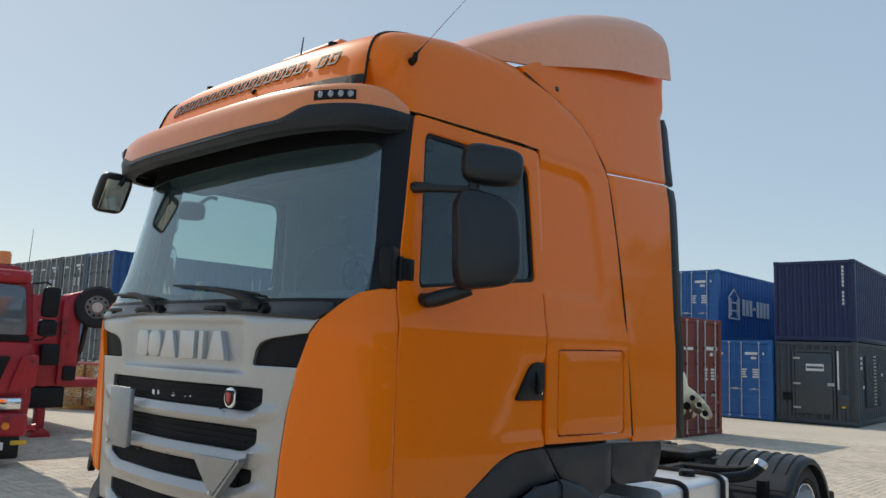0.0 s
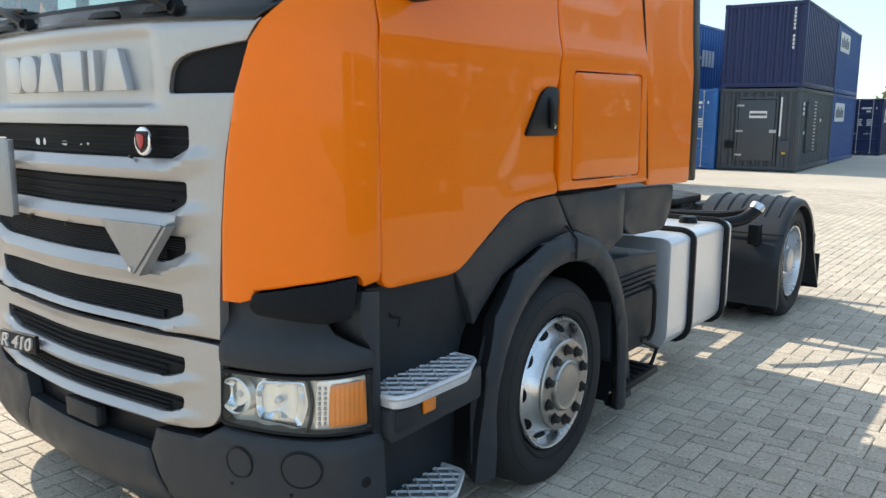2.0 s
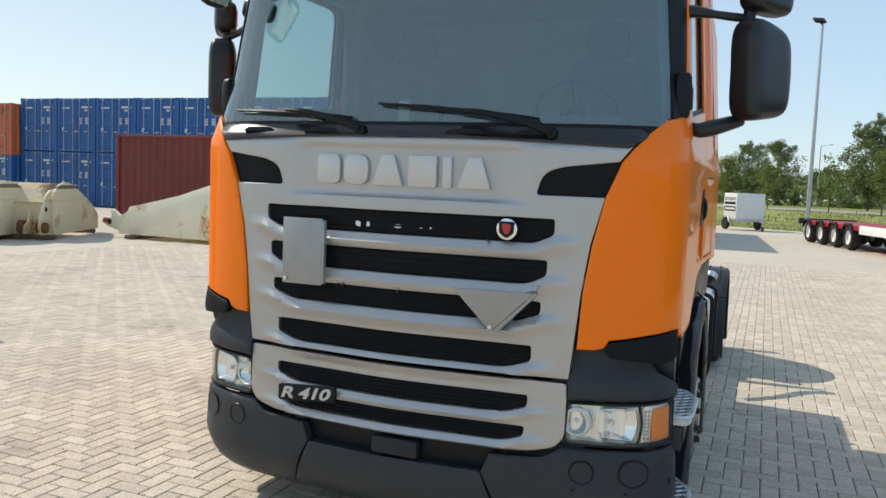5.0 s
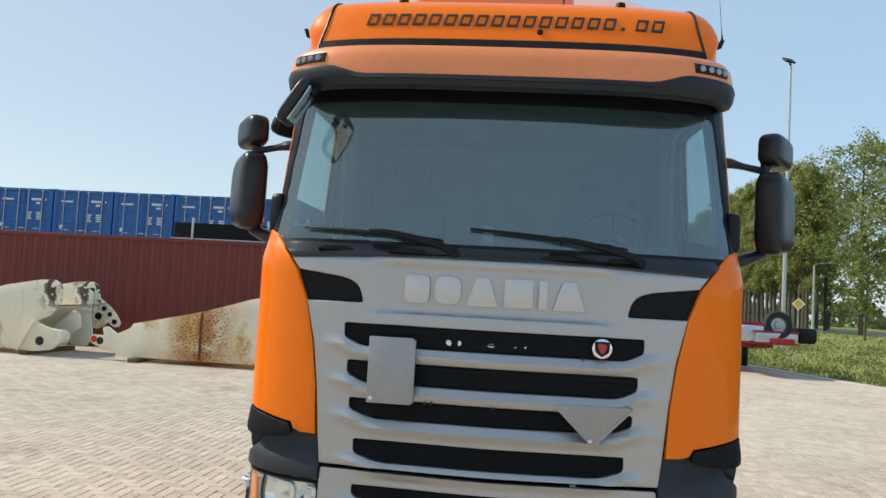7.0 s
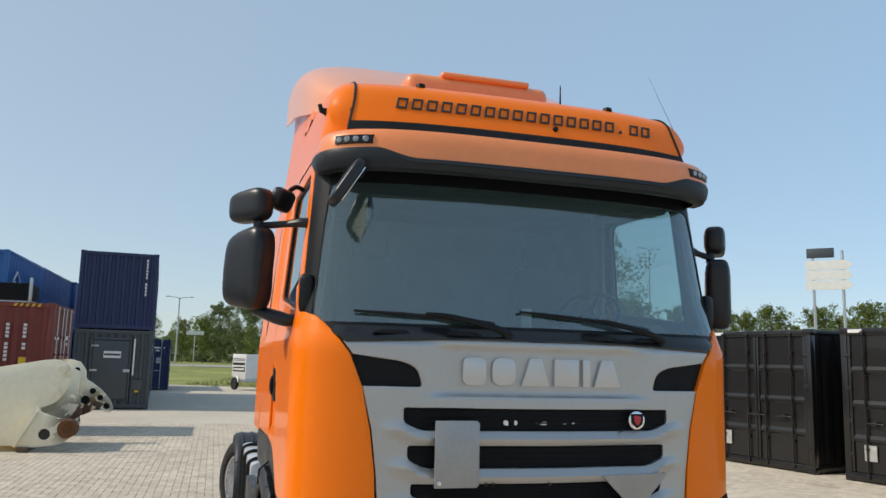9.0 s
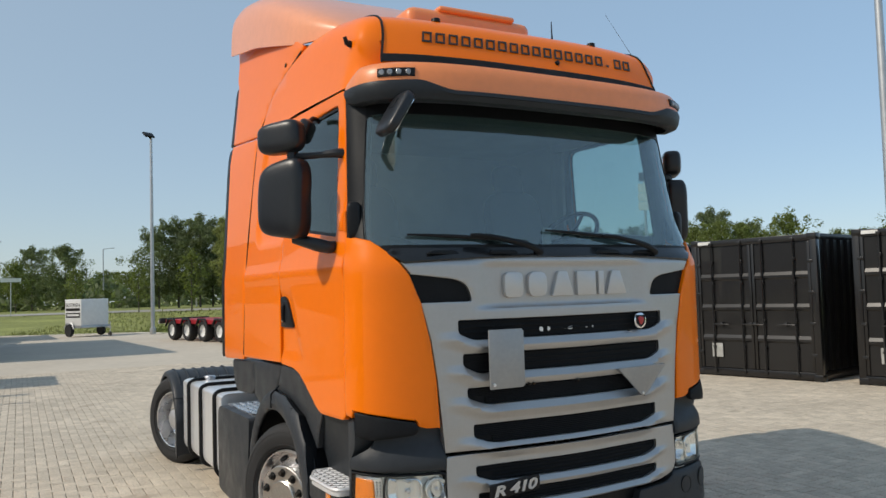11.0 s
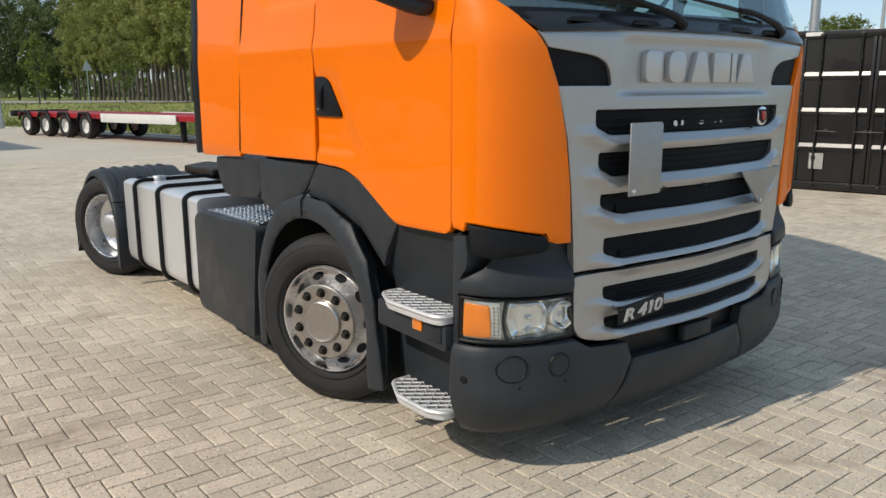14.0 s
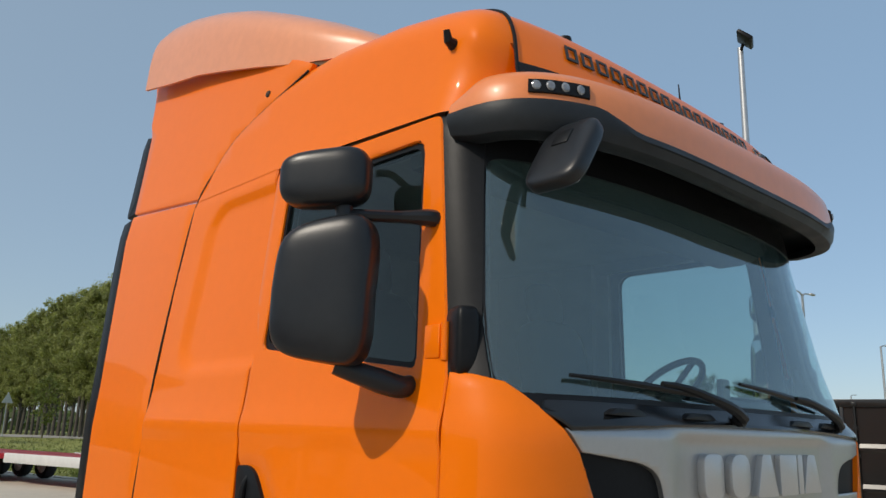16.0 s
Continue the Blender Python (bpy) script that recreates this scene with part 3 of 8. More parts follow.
# scratches left by old stickers on the first insert
rs = random.Random(4)
for x, w, h in ((-0.20, 0.018, 0.02), (-0.15, 0.01, 0.018), (-0.03, 0.035, 0.004), (0.0, 0.03, 0.012), (0.11, 0.012, 0.005), (0.16, 0.008, 0.005)):
    bm = prism([(x + w * (0.5 + 0.5 * rs.random()) * math.cos(a), 1.535 + h * (0.5 + 0.5 * rs.random()) * math.sin(a)) for a in (k * math.pi / 4 for k in range(8))], -0.014, -0.012, "y")
    part("sticker_residue", bm, WHITE, truck, "white sticker remains")

def glass_edge(z):
    """Half width of the windscreen's clear glass at a height."""
    return 1.155 - 0.12 * (z - 2.05)


# orange corner panels, doors and cab side
for s in (1, -1):
    front_edge = [(corner_t(x + 0.006, z), z) for x, z in [(0.822, 1.06)] + seam[2:]]
    top = [(corner_t(1.055, 1.965), 1.965), (corner_t(1.09, 2.0), 2.0), (corner_t(1.125, 2.035), 2.035), (corner_ty(0.26, 2.055), 2.055)]
    bot = [(corner_ty(0.332, z), z) for z in (2.06, 2.02, 1.995, 1.97, 1.945, 1.92, 1.90, 1.80, 1.65, 1.5, 1.35, 1.2, 1.16)] + [(corner_ty(0.322, 1.13), 1.13), (corner_ty(0.265, 1.12), 1.120), (corner_ty(0.248, 1.15), 1.158), (corner_ty(0.18, 1.15), 1.150), (corner_t(1.10, 1.14), 1.134), (corner_t(0.958, 1.10), 1.106), (corner_t(0.94, 1.08), 1.075), (corner_t(0.90, 1.06), 1.062)]
    poly = front_edge + top + bot
    part("corner_panel", sheet(poly, lambda t, z: on_corner(t, z, s, 0.006), 0.03, 0.05, (), 0.03, 0.006, (-s, 1, 0)), ORANGE, truck, "glossy orange cab corner panel")
    bm = sheet(rounded([(corner_t(0.938, 1.06), 1.056), (corner_t(0.952, 1.10), 1.098), (corner_t(1.10, 1.13), 1.128), (corner_ty(0.18, 1.15), 1.144), (corner_ty(0.242, 1.15), 1.152), (corner_ty(0.216, 1.03), 1.028), (corner_t(1.15, 1.02), 1.014), (corner_t(0.958, 1.03), 1.034)], [0.01, 0.012, 0, 0, 0.006, 0.02, 0.02, 0.015], 3), lambda t, z: on_corner(t, z, s, 0.022 - 0.16 * max(0.0, z - 1.06)), 0.04, 0.03, (), 0.03, 0.004, (-s, 1, 0))
    part("air_flap", bm, BLACK_MESH, truck, "black corner air flap")
    win = [(a, b) for a, b in rounded([(0.475, 2.075), (0.535, 2.825), (1.355, 2.835), (1.375, 2.185)], [0.03, 0.05, 0.09, 0.04], 4)]
    door_poly = rounded([(0.34, 2.045), (0.34, 1.12), (0.37, 1.095), (0.74, 1.088), (0.915, 1.19), (1.06, 1.275), (1.19, 1.312), (1.44, 1.322), (1.445, 2.12), (1.415, 2.19), (1.46, 2.35), (1.46, 2.93), (0.465, 2.895)], [0, 0.03, 0.03, 0.06, 0.06, 0.06, 0.06, 0.01, 0.05, 0.05, 0.05, 0.04, 0.03], 3)

    def door_place(y, z):
        k = 0.0
        # pressed crease, handle dish and lower swage of the door skin
        k += 0.007 * (1 / (1 + math.exp(-(z - 1.86) / 0.006)) - 1 / (1 + math.exp(-(z - 1.945) / 0.012))) * 1.0
        yl = 1.20 + (z - 1.5) * 0.55
        e = max(0.0, min(1.0, (y - yl + 0.13) / 0.06, (z - 1.36) / 0.05, (1.80 - z) / 0.06))
        k -= 0.016 * e * e * (3 - 2 * e)
        return on_side(y, z, s, k)

    door = part("door", sheet(door_poly, door_place, 0.04, 0.03, [win], 0.03, 0.006, (-s, 0, 0)), ORANGE, truck, "glossy orange cab door")
    part("door_glass", sheet([(a, b) for a, b in rounded([(0.46, 2.06), (0.52, 2.84), (1.37, 2.85), (1.39, 2.17)], 0.06, 3)], lambda y, z: on_side(y, z, s, -0.022), 0.2, 0.2, (), 0, 0, (-s, 0, 0)), SIDE_GLASS, door, "tinted door glass")
    hole_in = rounded([(0.492, 2.092), (0.552, 2.808), (1.338, 2.818), (1.357, 2.203)], [0.03, 0.05, 0.08, 0.04], 4)
    rim = rounded([(0.462, 2.062), (0.522, 2.838), (1.368, 2.848), (1.388, 2.172)], [0.03, 0.05, 0.09, 0.04], 4)
    part("window_seal", sheet(rim, lambda y, z: on_side(y, z, s, -0.012), 0.5, 0.5, [hole_in], 0.015, 0, (-s, 0, 0)), BLACK, door, "black rubber window seal")
    lining = rounded([(0.40, 2.03), (0.50, 2.885), (1.43, 2.895), (1.45, 2.10)], 0.03, 3)
    part("window_lining", sheet(lining, lambda y, z: on_side(y, z, s, -0.036), 0.1, 0.1, [hole_in], 0.02, 0, (-s, 0, 0)), INTERIOR, door, "dark inner window lining")
    recess = prism(rounded([(1.185, 1.562), (1.435, 1.562), (1.438, 1.755), (1.36, 1.760), (1.31, 1.735)], [0.03, 0.015, 0.02, 0.03, 0.04], 3), s * 1.185, s * 1.222, "x", 0.006)
    handle = part("door_handle", recess, BLACK, door, "black plastic door handle recess")
    part("pull", tube([(s * 1.212, 1.375, 1.59), (s * 1.228, 1.372, 1.62), (s * 1.228, 1.368, 1.685), (s * 1.212, 1.362, 1.72)], [0.010, 0.013, 0.013, 0.010], 10, 1.0, 4), BLACK, handle)
    part("lock", lathe([(0.0, 0), (0.011, 0), (0.010, 0.006), (0.0, 0.007)], 12, pose(s * 1.222, 1.405, 1.60, 0, 90 * s)), CHROME, handle)
    # sleeper side behind the door, with its pressed panel and the locker flap
    side_poly = rounded([(1.452, 1.33), (2.305, 1.315), (2.255, 2.0), (2.215, 2.5), (2.155, 2.95), (1.47, 2.95), (1.47, 2.34), (1.425, 2.19), (1.455, 2.12)], [0.01, 0.02, 0, 0, 0, 0.01, 0.03, 0.03, 0.03], 3)
    flap = rounded([(1.555, 1.365), (2.215, 1.352), (2.212, 1.845), (1.558, 1.832)], 0.03, 4)
    flap_in = rounded([(1.562, 1.372), (2.208, 1.359), (2.205, 1.838), (1.565, 1.825)], 0.026, 4)

    def side_place(y, z):
        k = 0.0
        # pressed panel with rounded corners, open towards the door
        if 2.0 < z < 2.95:
            rear = 2.05 - 0.13 * (z - 2.2)
            qy, qz, r = y - (rear - 0.14), abs(z - 2.50) - 0.235, 0.13
            d = math.hypot(max(qy, 0.0), max(qz, 0.0)) + min(max(qy, qz), 0.0) - r
            e = max(0.0, min(1.0, 0.5 - d / 0.055))
            k -= 0.022 * e * e * (3 - 2 * e)
        k += 0.006 * (1 / (1 + math.exp(-(z - 1.86) / 0.006)) - 1 / (1 + math.exp(-(z - 1.945) / 0.012)))
        return on_side(rearwards(y), z, s, k)

    wall = part("sleeper_side", sheet(side_poly, side_place, 0.022, 0.022, [flap] if s > 0 else [], 0.03, 0.006, (-s, 0, 0)), ORANGE, truck, "glossy orange sleeper side panel")
    if s > 0:
        part("locker_flap", sheet(flap_in, lambda y, z: on_side(rearwards(y), z, s, -0.001), 0.1, 0.1, (), 0.02, 0.005, (-s, 0, 0)), ORANGE, wall, "orange locker flap")
    # side fairings behind the cab, split by a slit, each with a rubber lip
    low = rounded([(2.312, 1.295), (2.865, 1.275), (2.865, 3.030), (2.158, 2.945), (2.219, 2.5), (2.259, 2.0)], [0.02, 0.04, 0.01, 0.01, 0, 0], 3)
    high = rounded([(2.156, 2.962), (2.865, 3.046), (2.87, 3.55), (2.92, 3.62), (2.945, 3.96), (2.1, 3.74), (1.7, 3.58), (1.40, 3.43), (1.42, 3.40), (1.71, 3.31), (1.93, 3.225), (2.06, 3.105)], [0.01, 0.01, 0.06, 0.04, 0.02, 0, 0, 0, 0.02, 0.04, 0.05, 0.05], 3)

    def swept(y, z):
        return 0.075 * max(0.0, z - 1.9) * min(max((y - 2.3) / 0.55, 0.0), 1.0)

    def fairing(y, z):
        return (s * (half_w(z) - 0.002 - 0.05 * max(0.0, 1.75 - y) * max(0.0, z - 2.9)), rearwards(y) + swept(y, z), z)

    # black strip laid behind the gap to give it its shade
    gap = [(2.285, 1.31), (2.345, 1.30), (2.285, 2.0), (2.255, 2.40), (2.195, 2.40), (2.225, 2.0)]
    part("fairing_gap", sheet(gap, lambda y, z: (s * (half_w(z) - 0.03), rearwards(y), z), 0.2, 0.2, (), 0.01, 0, (-s, 0, 0)), BLACK, truck, "black strip behind the cab and fairing gap, as its shade")
    part("side_fairing", sheet(low, fairing, 0.1, 0.1, (), 0.02, 0.006, (-s, 0, 0)), ORANGE, truck, "orange lower side fairing")
    part("side_fairing", sheet(high, fairing, 0.1, 0.08, (), 0.02, 0.006, (-s, 0, 0)), ORANGE, truck, "orange upper side fairing")
    for lip_poly in ([(2.868, 1.285), (2.99, 1.275), (2.995, 3.012), (2.868, 3.028)], [(2.868, 3.058), (2.995, 3.042), (2.985, 3.49), (2.95, 3.56), (2.875, 3.54)]):
        bm = sheet(rounded(lip_poly, [0, 0.03] + [0.005] * (len(lip_poly) - 2)), lambda y, z: (s * (half_w(z) - 0.01 - 0.02 * (y - 2.868)), rearwards(y) + swept(y, z), z), 0.2, 0.15, (), 0.02, 0.005, (-s, 0, 0))
        part("rubber_lip", bm, BLACK, truck, "black rubber fairing lip")
    part("roof_plug", lathe([(0.0, 0), (0.018, 0), (0.016, 0.008), (0.0, 0.01)], 12, pose(s * 1.056, 1.735, 3.385, 0, 80 * s)), STEEL, truck)
    # black pillar cover beside the windscreen
    poly = [(corner_t(glass_edge(2.0 + 0.1 * k) - 0.006, 2.0 + 0.1 * k), 2.0 + 0.1 * k) for k in range(9, -1, -1)] + [(corner_ty(0.350 + 0.125 * k / 8, 2.05 + 0.105 * k), 2.05 + 0.105 * k) for k in range(9)]
    part("pillar_lining", sheet(poly, lambda t, z: on_corner(t, z, s, -0.045), 0.08, 0.2, (), 0.02, 0, (-s, 1, 0)), INTERIOR, truck, "dark inner pillar lining")
    part("pillar_cover", sheet(poly, lambda t, z: on_corner(t, z, s, -0.004), 0.04, 0.1, (), 0.03, 0.008, (-s, 1, 0)), BLACK, truck, "black windscreen pillar cover")

# windscreen, its black lower band and wipers
scr = rounded([(-1.165, 1.985), (1.165, 1.985), (glass_edge(2.84) + 0.01, 2.84), (-glass_edge(2.84) - 0.01, 2.84)], 0.04, 3)
screen = part("windscreen", sheet(scr, lambda x, z: on_front(x, z, -0.012), 0.035, 0.10, (), 0, 0, (0, 1, 0)), GLASS, truck, "tinted curved windscreen")
band_o = rounded([(-1.150, 1.962), (1.150, 1.962), (glass_edge(2.86) + 0.010, 2.86), (-glass_edge(2.86) - 0.010, 2.86)], 0.04, 3)
band_i = rounded([(-1.145, 2.006), (1.145, 2.006), (glass_edge(2.735) - 0.006, 2.735), (-glass_edge(2.735) + 0.006, 2.735)], 0.05, 3)
part("screen_border", sheet(band_o, lambda x, z: on_front(x, z, -0.007), 0.035, 0.1, [band_i], 0.01, 0, (0, 1, 0)), BLACK, screen, "black windscreen border")
bm = sheet([(x, 1.940 - 0.03 * x * x) for x in np.linspace(-1.0, 1.0, 11)] + [(1.07, 1.965)] + [(x, 1.995 - 0.0 * x) for x in np.linspace(1.04, -1.04, 11)] + [(-1.07, 1.965)], lambda x, z: on_front(x, z, float(np.interp(z, (1.91, 1.94, 1.995), (0.012, 0.018, -0.006)))), 0.08, 0.02, (), 0.04, 0.006, (0, 1, 0))
cowl = part("wiper_cowl", bm, COWL, truck, "black wiper cowl")
for x in (-0.78, -0.42, 0.30, 0.60):
    part("cowl_cap", prism(rounded([(x - 0.10, 1.955), (x - 0.06, 1.974), (x + 0.06, 1.974), (x + 0.10, 1.953)], 0.012), on_front(x, 1.95, 0.016)[1], on_front(x, 1.95, -0.01)[1], "y", 0.006), BLACK, cowl)
for x0, x1, z1 in ((-0.20, -0.96, 2.060), (0.68, -0.13, 2.085)):
    w = part("wiper_arm", tube([on_front(x0, 1.965, 0.035), on_front(x0 - 0.09, 2.0, 0.05), on_front(x0 - 0.30, 2.045, 0.045), on_front(x0 - 0.42, 2.055, 0.035)], [0.020, 0.018, 0.013, 0.008], 8, 1.0, 5), BLACK, truck, "black wiper arm")
    part("wiper_blade", tube([on_front(x0 - 0.06 + (x1 - x0 + 0.06) * k / 8, 2.022 + (z1 - 2.022) * (k / 8) ** 0.8, 0.012) for k in range(9)], [0.006, 0.011, 0.011, 0.006], 6), BLACK, w)
    part("wiper_hub", lathe([(0.0, 0.0), (0.026, 0.0), (0.022, 0.03), (0.0, 0.034)], 16, pose(x0, on_front(x0, 1.96, 0.005)[1], 1.962, 90)), BLACK, w)


# sun visor over the windscreen
def visor(x_or_t, z, s=1, grow=0.0, yf=-0.025, w=1.155, p=3.5):
    a = min(max(x_or_t, 0.0), 1.0) * math.pi / 2
    x, y = (w + grow) * math.sin(a) ** (2 / p), yf + 0.495 - (0.495 + grow) * max(math.cos(a), 0.0) ** (2 / p)
    return (s * x, y + max(x_or_t - 1, 0), z)


def visor_strip(prof, tmax=0.985, n=30):
    """A band round the cab's front from a profile of (set-back, height)."""
    bm = bmesh.new()
    cols = []
    ts = [tmax * (1 - (k / n)) for k in range(n)]
    row = [(t, -1) for t in ts] + [(0.0, 1)] + [(t, 1) for t in ts[::-1]]
    for t, s in row:
        cols.append([bm.verts.new(Vector(visor(t, z(t) if callable(z) else z, s, -(b(t) if callable(b) else b)))) for b, z in prof])
    for a, c in zip(cols, cols[1:]):
        for k in range(len(prof) - 1):
            bm.faces.new((a[k], c[k], c[k + 1], a[k + 1]))
    bm.faces.new(cols[0]), bm.faces.new(cols[-1][::-1])
    return bm


def lip_low(t):
    return 0.032 + 0.006 * min(max((t - 0.5) / 0.35, 0.0), 1.0) + 0.025 * max(0.0, (t - 0.88) / 0.105) ** 2


def crown(t):
    """How far the visor's rounded end has fallen."""
    return 0.055 * max(0.0, (t - 0.86) / 0.125) ** 2.2


def lip_top(t):
    return 2.822 + 0.048 * min(max((t - 0.28) / 0.13, 0.0), 1.0)


vis = part("sun_visor", visor_strip([(0.17, lambda t: 2.988 - crown(t)), (0.06, lambda t: 2.985 - crown(t)), (0.03, lambda t: 2.975 - crown(t)), (0.012, lambda t: 2.95 - 0.75 * crown(t)), (0.004, lambda t: 2.915 - 0.4 * crown(t)), (0.0, lambda t: 2.88 - 0.1 * crown(t)), (0.0, lambda t: lip_top(t)), (0.03, lambda t: lip_top(t)), (0.04, 2.90), (0.17, 2.95)]), ORANGE_FADED, truck, "matt orange sun visor")
part("visor_lip", visor_strip([(-0.004, lambda t: lip_top(t) + 0.002), (-0.010, lambda t: lip_top(t) - 0.02), (-0.002, lambda t: 2.768 + lip_low(t)), (0.012, lambda t: 2.742 + lip_low(t)), (0.035, lambda t: 2.733 + lip_low(t)), (0.07, lambda t: 2.735 + lip_low(t)), (0.05, lambda t: 2.77 + lip_low(t)), (0.03, lambda t: lip_top(t))]), PLASTIC, vis, "dark grey visor lip")
part("visor_liner", visor_strip([(0.03, 2.80), (0.10, 2.84), (0.24, 2.86), (0.24, 2.93), (0.06, 2.90)]), BLACK, vis)
LED_GLASS = mat("marker_lamp", (0.35, 0.36, 0.38), 0.2, metal=0.4, noise_scale=40.0, noise_amt=0.5)
for s in (1, -1):
    bm = bmesh.new()
    row = [(0.455 + 0.235 * k / 10) for k in range(11)]
    vs = [[bm.verts.new(Vector(visor(t, z, s, g))) for g, z in ((-0.01, 2.888), (0.006, 2.893), (0.002, 2.935), (-0.014, 2.942))] for t in row]
    for a, c in zip(vs, vs[1:]):
        for k in range(3):
            bm.faces.new((a[k], c[k], c[k + 1], a[k + 1]))
    bm.faces.new(vs[0]), bm.faces.new(vs[-1][::-1])
    lamp = part("marker_lamp", bm, BLACK, vis, "black four-lens marker lamp")
    for k in range(4):
        p = Vector(visor(0.488 + 0.056 * k, 2.914, s, 0.006))
        a = -s * (14 + 8 * k) * 0.75
        part("lens", lathe([(0.0, 0.006), (0.012, 0.004), (0.016, 0.0), (0.0, -0.004)], 12, pose(*p, 90, 0, -a)), LED_GLASS, lamp)

# roof: a crowned shell whose front carries the lettering
ROOF_TOP = ((0.14, 2.90), (0.17, 2.98), (0.20, 3.06), (0.235, 3.16), (0.27, 3.25), (0.31, 3.30), (0.38, 3.34), (0.5, 3.375), (0.8, 3.43), (1.2, 3.465), (1.7, 3.46), (2.3, 3.42))
RC = 0.14
SEAM_ARC = ((1.41, 3.392), (1.56, 3.352), (1.71, 3.303), (1.83, 3.262), (1.925, 3.218), (2.0, 3.16), (2.055, 3.10), (2.11, 3.02), (2.156, 2.92))


def roof_z(y):
    return sum(lerp_table(y + d, ROOF_TOP) for d in (-0.024, -0.016, -0.008, 0.0, 0.008, 0.016, 0.024)) / 7


def roof_bow(x, y):
    return 0.22 * (1 - (1 - min(abs(x) / 1.17, 0.999) ** EXP) ** (1 / EXP)) * max(0.0, 1 - (y - 0.13) / 1.1)


def roof_pt(k, y, tuck=0.0):
    """k: -1 .. 1 over the flat middle, up to 2 round the edge, up to 3 down the side."""
    zt = roof_z(y)
    s, q = math.copysign(1, k), abs(k)
    base = 2.90 + 0.042 * min(max((y - 0.3) / 1.0, 0.0), 1.0)
    w = half_w(max(zt - RC, 2.9)) + 0.002 - tuck
    xe, ze = w - RC, zt - 0.012
    top = lerp_table(y, SEAM_ARC) if y > 1.41 and not tuck else 9.0
    if q <= 1:
        x, z = xe * q, zt - 0.012 * q ** 4
    else:
        low = ze - RC
        if q <= 2:
            z = low + RC * math.cos((q - 1) * math.pi / 2)
        else:
            z = low + (min(base, low - 0.02) - low) * (q - 2)
        z = max(min(z, top), base)
        x = xe + RC * math.sqrt(max(0.0, 1 - ((z - low) / RC) ** 2)) if z > low else half_w(max(z, 2.9)) + w - half_w(max(zt - RC, 2.9))
        # the foot of the side runs flush into the cab's rounded corner
        yy = y + roof_bow(x, y)
        flush = on_side(yy, max(z, 2.85))[0] + 0.003
        e = min(max((z - 2.93) / 0.25, 0.0), 1.0)
        x = min(x, flush + (x - flush) * e * e * (3 - 2 * e))
        return (s * x, rearwards(yy) if y > 1.41 else yy, z)
    return (s * x, y + roof_bow(x, y), z)


bm = bmesh.new()
ks = [-3, -2.6, -2.3] + [-2 + 0.125 * k for k in range(8)] + [-1 + k / 14 for k in range(29)] + [1 + 0.125 * k for k in range(1, 9)] + [2.3, 2.6, 3]


def roof_grid(ys, ks, tuck=0.0):
    cols = [[bm.verts.new(roof_pt(k, y, tuck)) for k in ks] for y in ys]
    for a, c in zip(cols, cols[1:]):
        for k in range(len(ks) - 1):
            bm.faces.new((a[k], a[k + 1], c[k + 1], c[k]))


roof_grid([0.14, 0.155, 0.17, 0.185, 0.20, 0.217, 0.235, 0.252, 0.27, 0.28, 0.29, 0.30, 0.31, 0.325, 0.34, 0.36, 0.38, 0.405, 0.43, 0.465, 0.5, 0.56, 0.62, 0.71, 0.8, 0.9, 1.0, 1.1, 1.2, 1.3, 1.41], ks)
roof_grid([1.40, 1.7, 2.0, 2.3], [k for k in ks if abs(k) <= 2], 0.09)
for side in (1, -1):
    roof_grid([1.41, 1.46, 1.52, 1.58, 1.64, 1.71, 1.77, 1.83, 1.88, 1.925, 1.97, 2.01, 2.055, 2.10, 2.14], [k for k in ks if k * side >= 1])
bmesh.ops.remove_doubles(bm, verts=bm.verts, dist=0.0004)
bmesh.ops.dissolve_degenerate(bm, edges=bm.edges, dist=0.0004)
roof = part("roof", bm, ORANGE, truck, "glossy orange high roof", 60)
for s in (1, -1):
    bm = tube([Vector(roof_pt(s * 1.0, y)) + Vector((0, -0.002, 0.002)) for y in (0.186, 0.195, 0.205, 0.217, 0.23, 0.245, 0.26, 0.275, 0.29, 0.30, 0.31, 0.32, 0.335, 0.355, 0.38, 0.42, 0.47, 0.53, 0.6, 0.7, 0.8, 0.9, 1.0, 1.1, 1.2, 1.3, 1.38)], 0.007, 6)
    part("roof_seam", bm, BLACK, roof, "black roof seam strip")
bm = bmesh.new()
n = Vector((0, -0.007, 0.003))
va, vb = [[bm.verts.new(Vector(roof_pt(-1 + 2 * k / 30, y)) + n) for k in range(31)] for y in (0.186, 0.204)]
for k in range(30):
    bm.faces.new((va[k], va[k + 1], vb[k + 1], vb[k]))
bmesh.ops.solidify(bm, geom=list(bm.faces), thickness=0.006)
part("roof_band", bm, PLASTIC_GREY, roof, "dark band under the lettering")


def roof_front(x, z):
    """Where the roof's sloping front lies at x, z."""
    z2 = z + 0.012 * min(abs(x) / 0.95, 1) ** 4
    y = float(np.interp(z2, [b for _, b in ROOF_TOP[:9]], [a for a, _ in ROOF_TOP[:9]]))
    return Vector((x, y + roof_bow(x, y), z))


